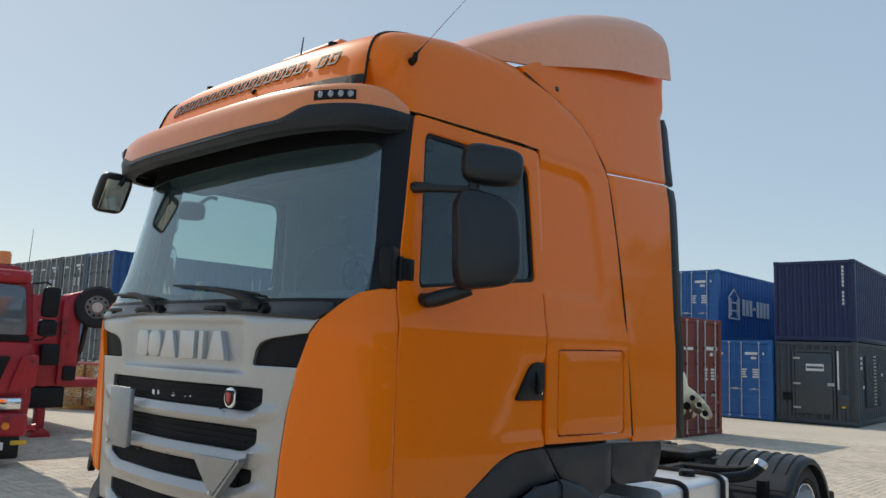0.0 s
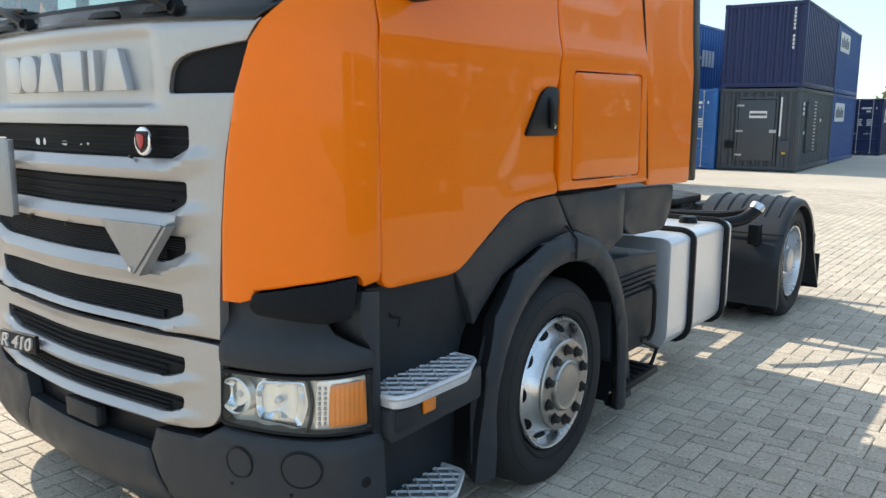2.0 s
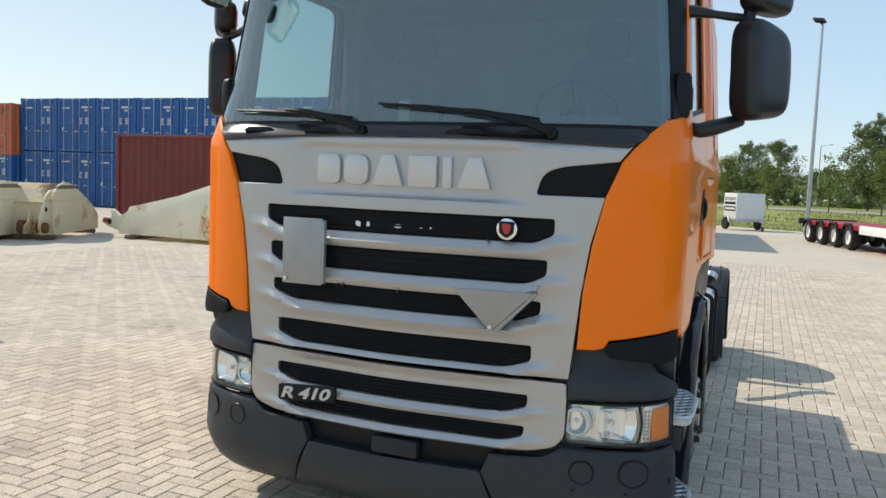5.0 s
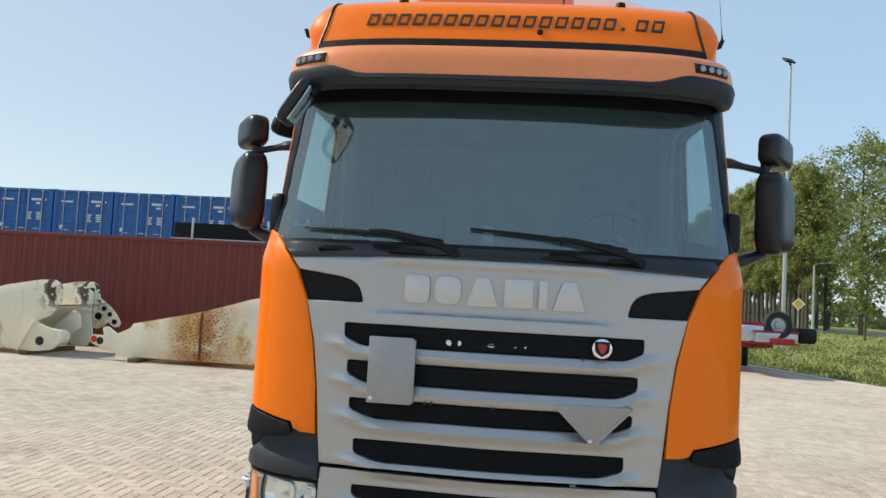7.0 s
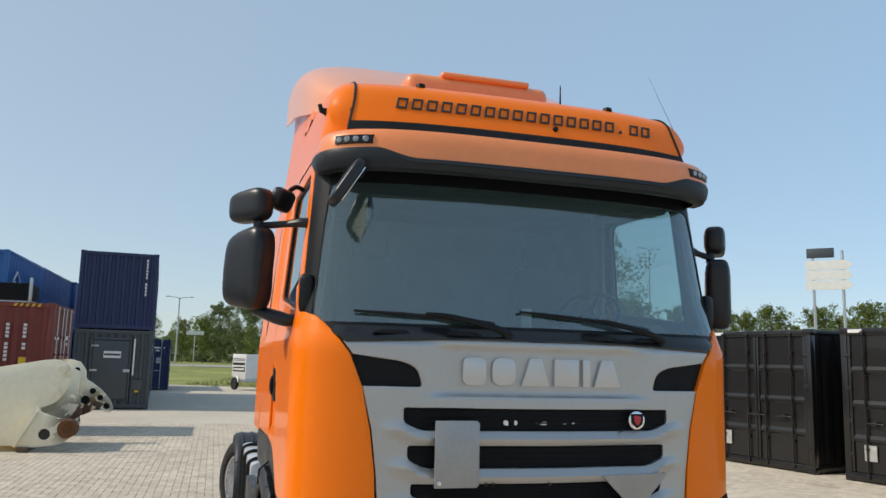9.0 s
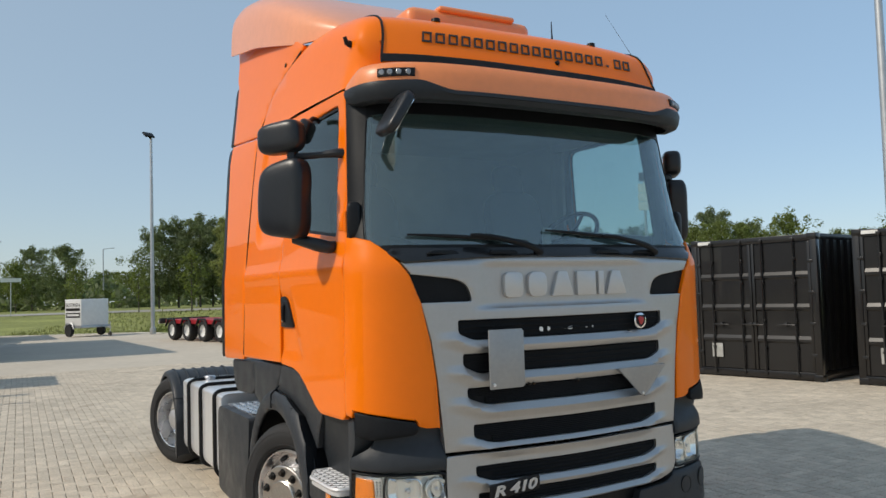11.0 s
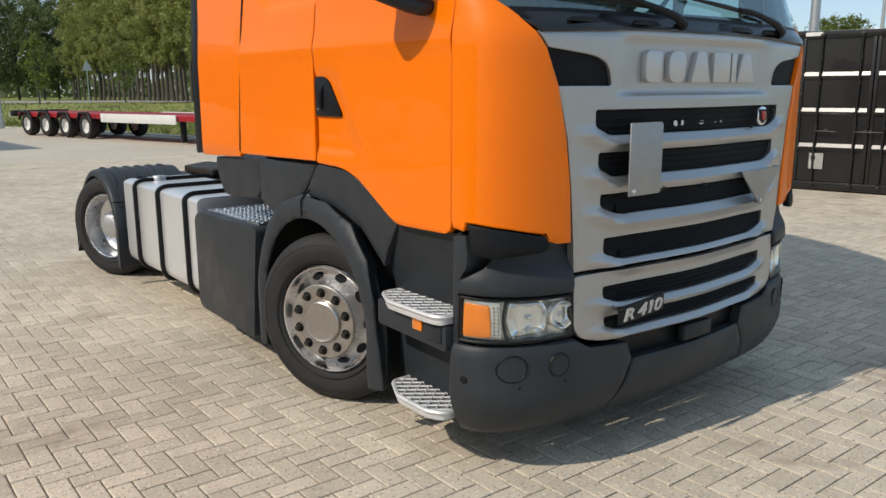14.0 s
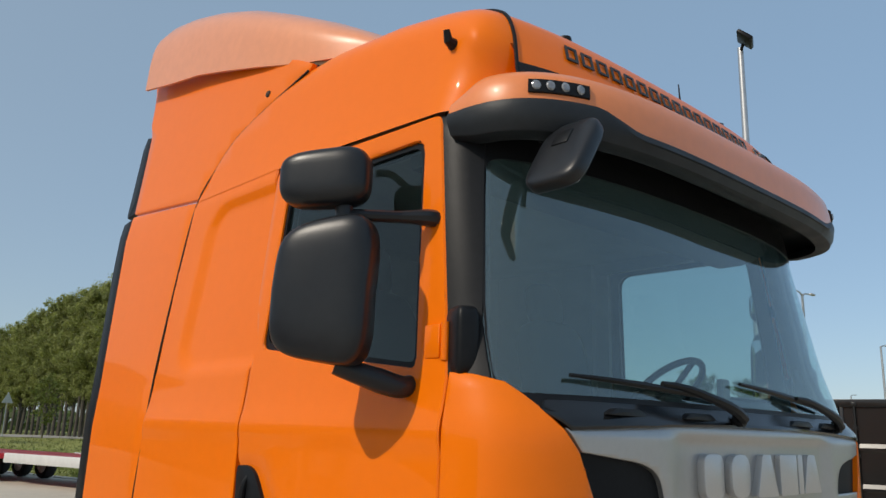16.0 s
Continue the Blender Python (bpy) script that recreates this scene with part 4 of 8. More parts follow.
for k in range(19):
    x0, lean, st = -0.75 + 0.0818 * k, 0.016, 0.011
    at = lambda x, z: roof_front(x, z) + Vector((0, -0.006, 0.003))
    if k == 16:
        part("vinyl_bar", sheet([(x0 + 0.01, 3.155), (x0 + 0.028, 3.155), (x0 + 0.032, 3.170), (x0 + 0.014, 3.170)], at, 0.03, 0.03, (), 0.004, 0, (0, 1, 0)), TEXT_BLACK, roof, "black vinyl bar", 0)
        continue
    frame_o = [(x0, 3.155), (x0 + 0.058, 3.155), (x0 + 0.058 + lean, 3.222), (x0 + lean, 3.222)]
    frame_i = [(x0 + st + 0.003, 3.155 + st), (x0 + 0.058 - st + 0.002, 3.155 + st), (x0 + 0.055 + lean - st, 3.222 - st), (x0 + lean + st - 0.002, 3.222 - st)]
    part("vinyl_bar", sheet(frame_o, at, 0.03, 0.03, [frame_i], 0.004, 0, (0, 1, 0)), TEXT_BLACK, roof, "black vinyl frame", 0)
part("roof_camera_hole", lathe([(0.0, 0.0), (0.016, 0.0), (0.013, 0.014), (0.0, 0.016)], 14, pose(*roof_front(0.16, 3.128), 70)), BLACK, roof)
hatch = part("roof_hatch", box(-0.58, 0.36, 0.75, 1.45, 3.40, 3.572, 0.06, None, 4), ORANGE_FADED, truck, "faded orange roof hatch cover")
part("hatch_rib", box(-0.36, 0.22, 0.74, 1.40, 3.55, 3.592, 0.02, None, 3), ORANGE_FADED, hatch)
for s in (1, -1):
    k = part("roof_knob", tube([(s * 1.07, 0.47, 3.155), (s * 1.118, 0.465, 3.165), (s * 1.13, 0.46, 3.195)], [0.026, 0.016, 0.011], 10), BLACK, truck, "black aerial foot")
    part("roof_stud", lathe([(0.0, 0.03), (0.025, 0.02), (0.028, 0.0), (0.0, -0.004)], 12, pose(s * 0.58, 0.40, 3.335)), BLACK, truck)
part("whip_aerial", tube([(1.128, 0.46, 3.185), (1.137, 0.52, 3.26), (1.175, 0.75, 3.55), (1.215, 0.98, 3.84)], [0.007, 0.0016, 0.0013, 0.0008], 6), BLACK, truck, "thin black whip aerial")
part("stub_aerial", tube([(0.28, 0.42, 3.34), (0.285, 0.43, 3.47)], [0.006, 0.003], 6), BLACK, truck, "short black stub aerial")

# roof air deflector
SPOIL = ((1.05, 3.47, 3.45, 0.80), (1.25, 3.62, 3.45, 0.95), (1.5, 3.76, 3.47, 1.03), (1.8, 3.91, 3.55, 1.065), (2.1, 4.05, 3.635, 1.075), (2.4, 4.165, 3.715, 1.08), (2.65, 4.25, 3.78, 1.08), (2.85, 4.29, 3.825, 1.08), (2.97, 4.28, 3.85, 1.08))
bm = bmesh.new()
shells = []
for inset in (0.0, 0.016):
    cols = []
    for y, zt, zb, w in SPOIL:
        y, zt = rearwards(y), zt + 0.04 * max(0.0, min((y - 1.4) / 0.8, 1.0)) - inset
        w -= inset
        row = []
        for k in range(41):
            q = -1 + 2 * k / 40
            a = math.pi / 2 * (1 + math.copysign(abs(q) ** 0.6, q))
            c, sn = math.cos(a), max(math.sin(a), 0.0)
            x = -w * math.copysign(abs(c) ** (2 / 5.0), c)
            z = zb + (zt - zb) * sn ** (2 / 5.0)
            row.append(bm.verts.new((x, y + 0.10 * (1 - sn ** 0.5) * (y > 2.5), z)))
        cols.append(row)
    for a, c in zip(cols, cols[1:]):
        for k in range(40):
            bm.faces.new((a[k], a[k + 1], c[k + 1], c[k]) if not inset else (a[k], c[k], c[k + 1], a[k + 1]))
    shells.append(cols)
for a, c in ((shells[0][0], shells[1][0]), (shells[0][-1], shells[1][-1]), ([r[0] for r in shells[0]], [r[0] for r in shells[1]]), ([r[-1] for r in shells[0]], [r[-1] for r in shells[1]])):
    for k in range(len(a) - 1):
        bm.faces.new((a[k], a[k + 1], c[k + 1], c[k]))
part("roof_deflector", bm, DEFLECT, truck, "faded orange roof air deflector with painted-in sheen", 40)


# black filler added under the deflector, standing for the shade there
part("deflector_support", prism([(1.25, 3.38), (3.0, 3.42), (3.0, 3.76), (2.1, 3.60), (1.45, 3.455)], -1.0, 1.0, "x"), BLACK, truck, "black filler for the shade under the deflector")
for s in (1, -1):
    arc = [(2.315, 1.33), (2.26, 2.0), (2.22, 2.5), (2.156, 2.92), (2.055, 3.10), (1.925, 3.218), (1.71, 3.303), (1.41, 3.392)]
    part("fairing_seam", tube([(s * (half_w(z) - 0.0035), rearwards(y), z) for y, z in arc], 0.0055, 6, 1.0, 4), BLACK, truck, "dark seam between cab and fairing")


# ---- lower front: bumper, lamps, steps ----
LAMP_PALE = mat("pale_lamp_housing", (0.88, 0.87, 0.82), 0.22, metal=0.6, noise_scale=25.0, noise_amt=0.1, coat=0.5)
REFLECT = mat("lamp_reflector", (0.82, 0.84, 0.86), 0.12, metal=1.0, noise_scale=30.0, noise_amt=0.1)

def band_front(zs, tmin=0.0, tmax=1.0, out=lambda t, z: 0.0, n=26, both=True):
    """A band of the front between heights, round both corners."""
    bm = bmesh.new()
    ts = [tmin + (tmax - tmin) * k / n for k in range(n + 1)]
    row = ([(t, -1) for t in ts[::-1]] + [(t, 1) for t in (ts[1:] if tmin == 0 else ts)]) if both else [(t, 1) for t in ts]
    cols = [[bm.verts.new(on_corner(t, z, s, out(t, z))) for z in zs] for t, s in row]
    for a, c in zip(cols, cols[1:]):
        for k in range(len(zs) - 1):
            bm.faces.new((a[k], c[k], c[k + 1], a[k + 1]))
    return bm


def thicken(bm, depth):
    bmesh.ops.recalc_face_normals(bm, faces=bm.faces)
    bmesh.ops.solidify(bm, geom=list(bm.faces), thickness=depth)
    return bm


def turned_box(a, b, c, m):
    return box(-a, a, -b, b, -c, c, 0.004, m)


def bumper_out(t, z):
    return float(np.interp(z, (0.2, 0.225, 0.27, 0.40, 0.56, 0.612, 0.634), (-0.05, -0.012, 0.006, 0.018, 0.010, 0.004, -0.02)))


for s in (1, -1):
    poly = [(corner_t(0.555, 0.25), 0.205)] + [(corner_ty(0.338, z), z) for z in (0.205, 0.25, 0.3, 0.36, 0.45, 0.632)] + [(corner_t(0.80, 0.6), 0.634), (corner_t(0.70, 0.58), 0.575), (corner_t(0.475, 0.57), 0.56), (corner_t(0.44, 0.48), 0.475)]
    bm = sheet(poly, lambda t, z: on_corner(t, z, s, bumper_out(t, z)), 0.035, 0.04, (), 0.05, 0.008, (-s, 1, 0))
    bump = part("bumper_corner", bm, PLASTIC_GREY, truck, "dark grey plastic bumper corner")
    for x, z, r in ((0.872, 0.532, 0.046), (1.076, 0.537, 0.054)):
        t = corner_t(x, z)
        bm = bmesh.new()
        ring = []
        for q, g in ((1.0, -0.002), (0.97, 0.0035), (0.90, 0.0035), (0.0, 0.004)):
            ring.append([bm.verts.new(on_corner(corner_t(x + r * q * math.cos(a), z), z + r * q * math.sin(a) * 1.05, s, bumper_out(t, z) + g)) for a in (2 * math.pi * k / 32 for k in range(32))] if q else [bm.verts.new(on_corner(t, z, s, bumper_out(t, z) + g))])
        for a, c in zip(ring, ring[1:]):
            for k in range(32):
                f = list(dict.fromkeys((a[k], a[(k + 1) % 32], c[(k + 1) % len(c)], c[k % len(c)])))
                bm.faces.new(f)
        part("fog_lamp_cover", bm, PLASTIC_GREY, bump, "round blank fog lamp cover")
        bm = bmesh.new()
        add_tube(bm, [on_corner(corner_t(x + r * 1.03 * math.cos(a), z), z + r * 1.07 * math.sin(a), s, bumper_out(t, z) + 0.001) for a in (2 * math.pi * k / 40 for k in range(41))], 0.005, 5)
        part("cover_gap", bm, BLACK, bump)
    for tt, z, r in ((corner_t(1.048, 0.45), 0.452, 0.007), (corner_t(0.84, 0.45), 0.454, 0.007), (corner_ty(0.262, 0.48), 0.48, 0.018)):
        p = Vector(on_corner(tt, z, s, bumper_out(0, z) + 0.001))
        nv = (Vector(on_corner(tt, z, s, 0.1)) - Vector(on_corner(tt, z, s, 0.0))).normalized()
        part("bumper_hole", lathe([(0.0, 0.001), (r * 0.8, 0.002), (r, 0.0)], 16, Matrix.Translation(p) @ nv.to_track_quat("Z", "Y").to_matrix().to_4x4()), BLACK, bump)
    # lamp unit in the corner
    lamp_poly = rounded([(corner_t(0.792, 0.65), 0.644), (corner_ty(0.306, 0.65), 0.642), (corner_ty(0.302, 0.84), 0.843), (corner_t(0.797, 0.82), 0.830)], [0.02, 0.015, 0.015, 0.02], 3)
    head = part("headlamp", sheet(lamp_poly, lambda t, z: on_corner(t, z, s, -0.05 + 0.010 * math.sin(t * 60)), 0.015, 0.06, (), 0.0, 0, (-s, 1, 0)), LAMP_PALE, truck, "clear headlamp with amber indicator")
    inner = rounded([(corner_t(0.803, 0.65), 0.655), (corner_ty(0.298, 0.65), 0.653), (corner_ty(0.294, 0.83), 0.832), (corner_t(0.808, 0.82), 0.820)], [0.02, 0.015, 0.015, 0.02], 3)
    part("bezel", sheet(lamp_poly, lambda t, z: on_corner(t, z, s, 0.0), 0.05, 0.2, [inner], 0.10, 0.004, (-s, 1, 0)), BLACK, head, "dark lamp surround")
    part("lens", sheet(inner, lambda t, z: on_corner(t, z, s, -0.004), 0.04, 0.06, (), 0.0, 0, (-s, 1, 0)), LENS, head, "clear lamp lens").visible_shadow = False
    # round dipped-beam bowl, then a six-sided main-beam dish with a raised rim
    p = Vector(on_corner(corner_t(0.866, 0.742), 0.742, s, -0.060))
    at = pose(*p, 90, 0, s * 12)
    part("reflector", lathe([(0.010, 0.0), (0.028, 0.006), (0.046, 0.022), (0.054, 0.042)], 28, at), REFLECT, head, "chrome round lamp reflector")
    part("reflector_rim", lathe([(0.054, 0.042), (0.058, 0.046), (0.063, 0.042), (0.063, 0.01)], 28, at), LAMP_PALE, head)
    part("bulb", lathe([(0.0, 0.030), (0.010, 0.026), (0.012, 0.0)], 12, at), ALU_DULL, head)
    # wide main-beam dish between the round bowl and the divider
    dish = rounded([(0.934, 0.710), (0.946, 0.680), (1.086, 0.668), (1.104, 0.742), (1.092, 0.816), (0.950, 0.806), (0.932, 0.778)], 0.012, 3)
    cx, cz = 1.018, 0.742
    bm = bmesh.new()
    loops = []
    for share, back in ((1.0, -0.018), (0.95, -0.016), (0.90, -0.022), (0.62, -0.055), (0.22, -0.068)):
        loops.append([bm.verts.new(on_corner(corner_t(cx + (x - cx) * share, cz + (z - cz) * share), cz + (z - cz) * share, s, back)) for x, z in dish])
    for a, c in zip(loops, loops[1:]):
        for k in range(len(dish)):
            bm.faces.new((a[k], a[(k + 1) % len(dish)], c[(k + 1) % len(dish)], c[k]))
    bm.faces.new(loops[-1])
    part("reflector", bm, REFLECT, head, "chrome wide lamp reflector", 25)
    p = Vector(on_corner(corner_t(cx, cz), cz, s, -0.062))
    part("bulb", lathe([(0.0, 0.030), (0.010, 0.026), (0.012, 0.0)], 12, pose(*p, 90, 0, s * 25)), ALU_DULL, head)
    pale = rounded([(corner_t(1.120, 0.66), 0.660), (corner_ty(0.294, 0.66), 0.658), (corner_ty(0.290, 0.82), 0.826), (corner_t(1.124, 0.82), 0.820)], 0.012, 3)
    part("side_strip", sheet(pale, lambda t, z: on_corner(t, z, s, -0.022), 0.02, 0.03, (), 0.03, 0.004, (-s, 1, 0)), LAMP_PALE, head, "pale indicator surround")
    amb = rounded([(corner_t(1.155, 0.67), 0.670), (corner_ty(0.284, 0.67), 0.666), (corner_ty(0.281, 0.8), 0.812), (corner_t(1.157, 0.8), 0.806)], 0.012, 3)
    part("indicator", sheet(amb, lambda t, z: on_corner(t, z, s, -0.012 + 0.0010 * math.sin(t * 300)), 0.006, 0.04, (), 0.03, 0.003, (-s, 1, 0)), AMBER, head, "amber ribbed indicator lamp")
    bm = bmesh.new()
    for k in range(8):
        for x in (1.132, 1.146):
            add_tube(bm, [on_corner(corner_t(x, z), z, s, -0.018) for z in (0.676 + 0.0165 * k, 0.685 + 0.0165 * k)], 0.005, 6)
    part("strip_prism", bm, LED_GLASS, head)
    part("lamp_divider", tube([on_corner(corner_t(1.098 + 0.016 * (1 - ((z - 0.742) / 0.09) ** 2), z), z, s, -0.012) for z in (0.655, 0.69, 0.72, 0.75, 0.78, 0.81, 0.828)], 0.007, 6), BLACK, head)
    # collar over the lamp
    col = [(corner_t(0.80, 0.84), 0.838), (corner_ty(0.300, 0.85), 0.850), (corner_ty(0.294, 0.91), 0.912), (corner_ty(0.20, 0.96), 0.968), (corner_ty(0.165, 1.02), 1.02), (corner_ty(0.16, 1.07), 1.08), (corner_t(1.0, 1.07), 1.085), (corner_t(0.822, 1.05), 1.058)]
    part("lamp_collar", sheet(col, lambda t, z: on_corner(t, z, s, float(np.interp(z, (0.835, 0.86, 0.905, 0.94, 0.98, 1.02, 1.08), (0.0, 0.016, 0.014, -0.006, -0.036, -0.052, -0.056)))), 0.03, 0.02, (), 0.05, 0.008, (-s, 1, 0)), PLASTIC_GREY, truck, "dark grey collar above the headlamp")
    # upright edge of the step well behind lamp and collar
    part("step_post", prism(rounded([(0.308, 0.60), (0.308, 0.86), (0.300, 0.915), (0.255, 0.965), (0.250, 1.02), (0.262, 1.10), (0.34, 1.09), (0.345, 0.60)], [0, 0.02, 0.03, 0.03, 0.03, 0, 0, 0], 3), s * 1.09, s * 1.212, "x", 0.012), PLASTIC_GREY, truck, "dark grey post beside the steps")

mid_poly = rounded([(-0.553, 0.205), (0.553, 0.205), (0.435, 0.475), (-0.435, 0.475)], 0.01, 2)
mid = part("bumper_middle", sheet(mid_poly, lambda x, z: on_front(x, z, bumper_out(0, z)), 0.06, 0.04, (), 0.05, 0.008, (0, 1, 0)), PLASTIC_GREY, truck, "dark grey plastic bumper middle")
part("tow_recess", sheet([(-0.50, 0.45), (0.50, 0.45), (0.50, 0.60), (-0.50, 0.60)], lambda x, z: on_front(x, z, -0.05), 0.1, 0.05, (), 0.02, 0, (0, 1, 0)), BLACK, truck, "black recess above the bumper")
part("tow_flap", box(-0.085, 0.145, -0.045, 0.0, 0.487, 0.567, 0.012), PLASTIC, truck, "dark tow hook flap")
part("under_tray", sheet([(-0.92, 0.21), (0.92, 0.21), (0.92, 0.35), (-0.92, 0.35)], lambda x, z: (x, 0.34 + (z - 0.21) * 4, 0.23), 0.3, 0.1, (), 0.02, 0, (0, 0, 1)), BLACK, truck)

TREAD_DARK = mat("worn_tread_metal", (0.28, 0.28, 0.285), 0.6, metal=0.4, noise_scale=12.0, noise_amt=0.3)
ALU_STEP = mat("step_aluminium", (0.66, 0.66, 0.67), 0.55, metal=0.35, noise_scale=9.0, noise_amt=0.15)
for s in (1, -1):
    # step well
    def well(y, z):
        return (s * float(np.interp(z, (0.2, 0.62, 0.75, 0.80, 1.02, 1.10), (1.10, 1.10, 1.12, 1.13, 1.17, 1.195))), y, z)

    part("step_well", sheet([(0.33, 0.24), (0.90, 0.24), (0.90, 0.80), (0.98, 1.0), (0.80, 1.092), (0.30, 1.098), (0.36, 0.95)], well, 0.08, 0.05, (), 0.02, 0.006, (-s, 0, 0)), PLASTIC, truck, "dark grey step well")
    if s > 0:
        part("well_notch", tube([(1.150, 0.43, 1.02), (1.152, 0.45, 0.985), (1.148, 0.50, 0.965), (1.150, 0.50, 0.93)], [0.012, 0.016, 0.014, 0.008], 8, 1.0, 4), BLACK, truck, "dark folded notch in the step well")
    part("step_band", prism(rounded([(0.345, 0.585), (0.86, 0.60), (0.86, 0.725), (0.345, 0.70)], 0.02), s * 1.09, s * 1.252, "x", 0.012), PLASTIC_GREY, truck, "dark grey band between the steps")
    part("side_marker", box(min(s * 1.25, s * 1.262), max(s * 1.25, s * 1.262), 0.505, 0.575, 0.640, 0.715, 0.006), AMBER, truck, "amber side marker")
    part("step_latch", box(min(s * 1.245, s * 1.262), max(s * 1.245, s * 1.262), 0.37, 0.49, 0.615, 0.69, 0.012), PLASTIC, truck)
    for z, name in ((0.752, "upper"), (0.312, "lower")):
        outline = rounded([(s * 1.07, 0.35), (s * 1.265, 0.35), (s * 1.288, 0.40), (s * 1.288, 0.72), (s * 1.22, 0.86), (s * 1.07, 0.86)] if z > 0.5 else [(s * 1.06, 0.36), (s * 1.25, 0.36), (s * 1.29, 0.43), (s * 1.285, 0.66), (s * 1.20, 0.82), (s * 1.06, 0.82)], 0.025, 3)
        cx, cy = sum(p[0] for p in outline) / len(outline), sum(p[1] for p in outline) / len(outline)
        st = part("step_tread", prism(outline, z - 0.048, z - 0.016, "z", 0.004), ALU_STEP, truck, "perforated aluminium step tread")
        part("tread_well", prism([(cx + (a - cx) * 0.94, cy + (b - cy) * 0.97) for a, b in outline], z - 0.018, z - 0.014, "z"), TREAD_DARK, st)
        bm = bmesh.new()
        ys = [p[1] for p in outline]
        for k in range(-6, 18):
            for d in (1, -1):
                pts = []
                for j in range(40):
                    x, y = 1.07 + 0.24 * j / 39, 0.30 + k * 0.060 + d * (0.24 * j / 39) * 0.8 + (0.2 if d < 0 else -0.1)
                    if inside(outline, s * x, y):
                        pts.append((s * x, y, z - 0.008))
                if len(pts) > 3:
                    add_tube(bm, [pts[0], pts[-1]], 0.0055, 4)
        n = len(outline)
        add_tube(bm, [(*p, z - 0.012) for p in outline] + [(*outline[0], z - 0.012)], 0.011, 6)
        part("tread_grid", bm, ALU_STEP, st, "raised aluminium tread grid")
    # wheel arch
    outer = [(2.30, 0.165), (2.235, 0.45), (2.16, 0.70), (2.02, 0.92), (1.82, 1.07), (1.56, 1.145), (1.30, 1.125), (1.08, 1.04), (0.93, 0.88), (0.85, 0.68), (0.815, 0.45), (0.80, 0.25)]
    inner = [(2.07, 0.18)] + wheel_arc(0.545, 0, 180, 20) + [(0.955, 0.24)]
    outer = [(y + 0.05, z) for y, z in outer]
    poly = outer[::-1] + inner
    cy, cz = 1.52, 0.47

    def arch_place(y, z):
        r = math.hypot(y - cy, max(z - cz, 0))
        k = float(np.interp(r, (0.53, 0.56, 0.60, 0.64, 0.72), (1.225, 1.262, 1.266, 1.256, 1.205)))
        return (s * k, y, z)

    arch = part("wheel_arch", sheet(poly, arch_place, 0.05, 0.05, (), 0.10, 0.006, (-s, 0, 0)), PLASTIC_GREY, truck, "dark grey plastic wheel arch")
    bm = bmesh.new()
    arc = wheel_arc(0.60, -25, 205, 24, cy, cz)
    va, vb = [bm.verts.new((s * 1.20, y, z)) for y, z in arc], [bm.verts.new((s * 0.72, y, z)) for y, z in arc]
    for k in range(24):
        bm.faces.new((va[k], va[k + 1], vb[k + 1], vb[k]))
    part("arch_liner", bm, BLACK, arch, "black wheel arch liner")
    part("arch_joint", tube([(s * 1.20, 1.57, 1.17), (s * 1.262, 1.56, 1.12), (s * 1.268, 1.55, 1.03)], 0.006, 6), BLACK, arch)
    # grey skirt between cab and arch
    sk = [(0.765, 1.085), (0.93, 1.175), (1.07, 1.262), (1.20, 1.300), (1.44, 1.312), (1.47, 1.30), (1.62, 1.14), (1.35, 1.11), (1.08, 1.02), (0.90, 0.86), (0.86, 0.95)]
    part("cab_skirt", sheet(sk, lambda y, z: (s * float(np.interp(z, (0.85, 1.05, 1.3), (1.185, 1.195, 1.215))), y, z), 0.06, 0.04, (), 0.03, 0.006, (-s, 0, 0)), PLASTIC_GREY, truck, "dark grey cab skirt")
    sk2 = [(1.485, 1.305), (2.16, 1.295), (2.16, 1.055), (1.98, 0.98), (1.82, 1.08), (1.63, 1.145)]
    part("cab_skirt", sheet(sk2, lambda y, z: (s * 1.205, y, z), 0.1, 0.08, (), 0.03, 0.006, (-s, 0, 0)), PLASTIC_GREY, truck, "dark grey cab skirt")
    sk3 = rounded([(2.17, 1.295), (2.81, 1.270), (2.79, 1.15), (2.70, 1.03), (2.25, 1.045), (2.17, 1.10)], [0.01, 0.03, 0.05, 0.06, 0.05, 0.03], 3)
    part("rear_skirt", sheet(sk3, lambda y, z: (s * 1.20, y, z), 0.1, 0.08, (), 0.25, 0.008, (-s, 0, 0)), PLASTIC_GREY, truck, "dark grey skirt behind the cab")


# ---- mirrors ----
def blob(x0, x1, y0, y1, z0, z1, p=3.2, nu=20, nv=14, bend=0.0):
    """A rounded box."""
    bm = bmesh.new()
    c, h = Vector(((x0 + x1) / 2, (y0 + y1) / 2, (z0 + z1) / 2)), Vector(((x1 - x0) / 2, (y1 - y0) / 2, (z1 - z0) / 2))
    g = lambda v: math.copysign(abs(v) ** (2 / p), v)
    rows = []
    for j in range(nv + 1):
        b = -math.pi / 2 + math.pi * j / nv
        rows.append([bm.verts.new(c + Vector((h.x * g(math.cos(b)) * g(math.cos(a)), h.y * g(math.cos(b)) * g(math.sin(a)), h.z * g(math.sin(b))))) for a in (2 * math.pi * i / nu for i in range(nu))] if 0 < j < nv else [bm.verts.new(c + Vector((0, 0, h.z * (1 if j else -1))))])
    for a, d in zip(rows, rows[1:]):
        for i in range(nu):
            f = list(dict.fromkeys((a[i % len(a)], a[(i + 1) % nu % len(a)], d[(i + 1) % nu % len(d)], d[i % len(d)])))
            if len(f) > 2:
                bm.faces.new(f)
    return bm


def turned(bm, m):
    bmesh.ops.transform(bm, matrix=m, verts=bm.verts)
    return bm


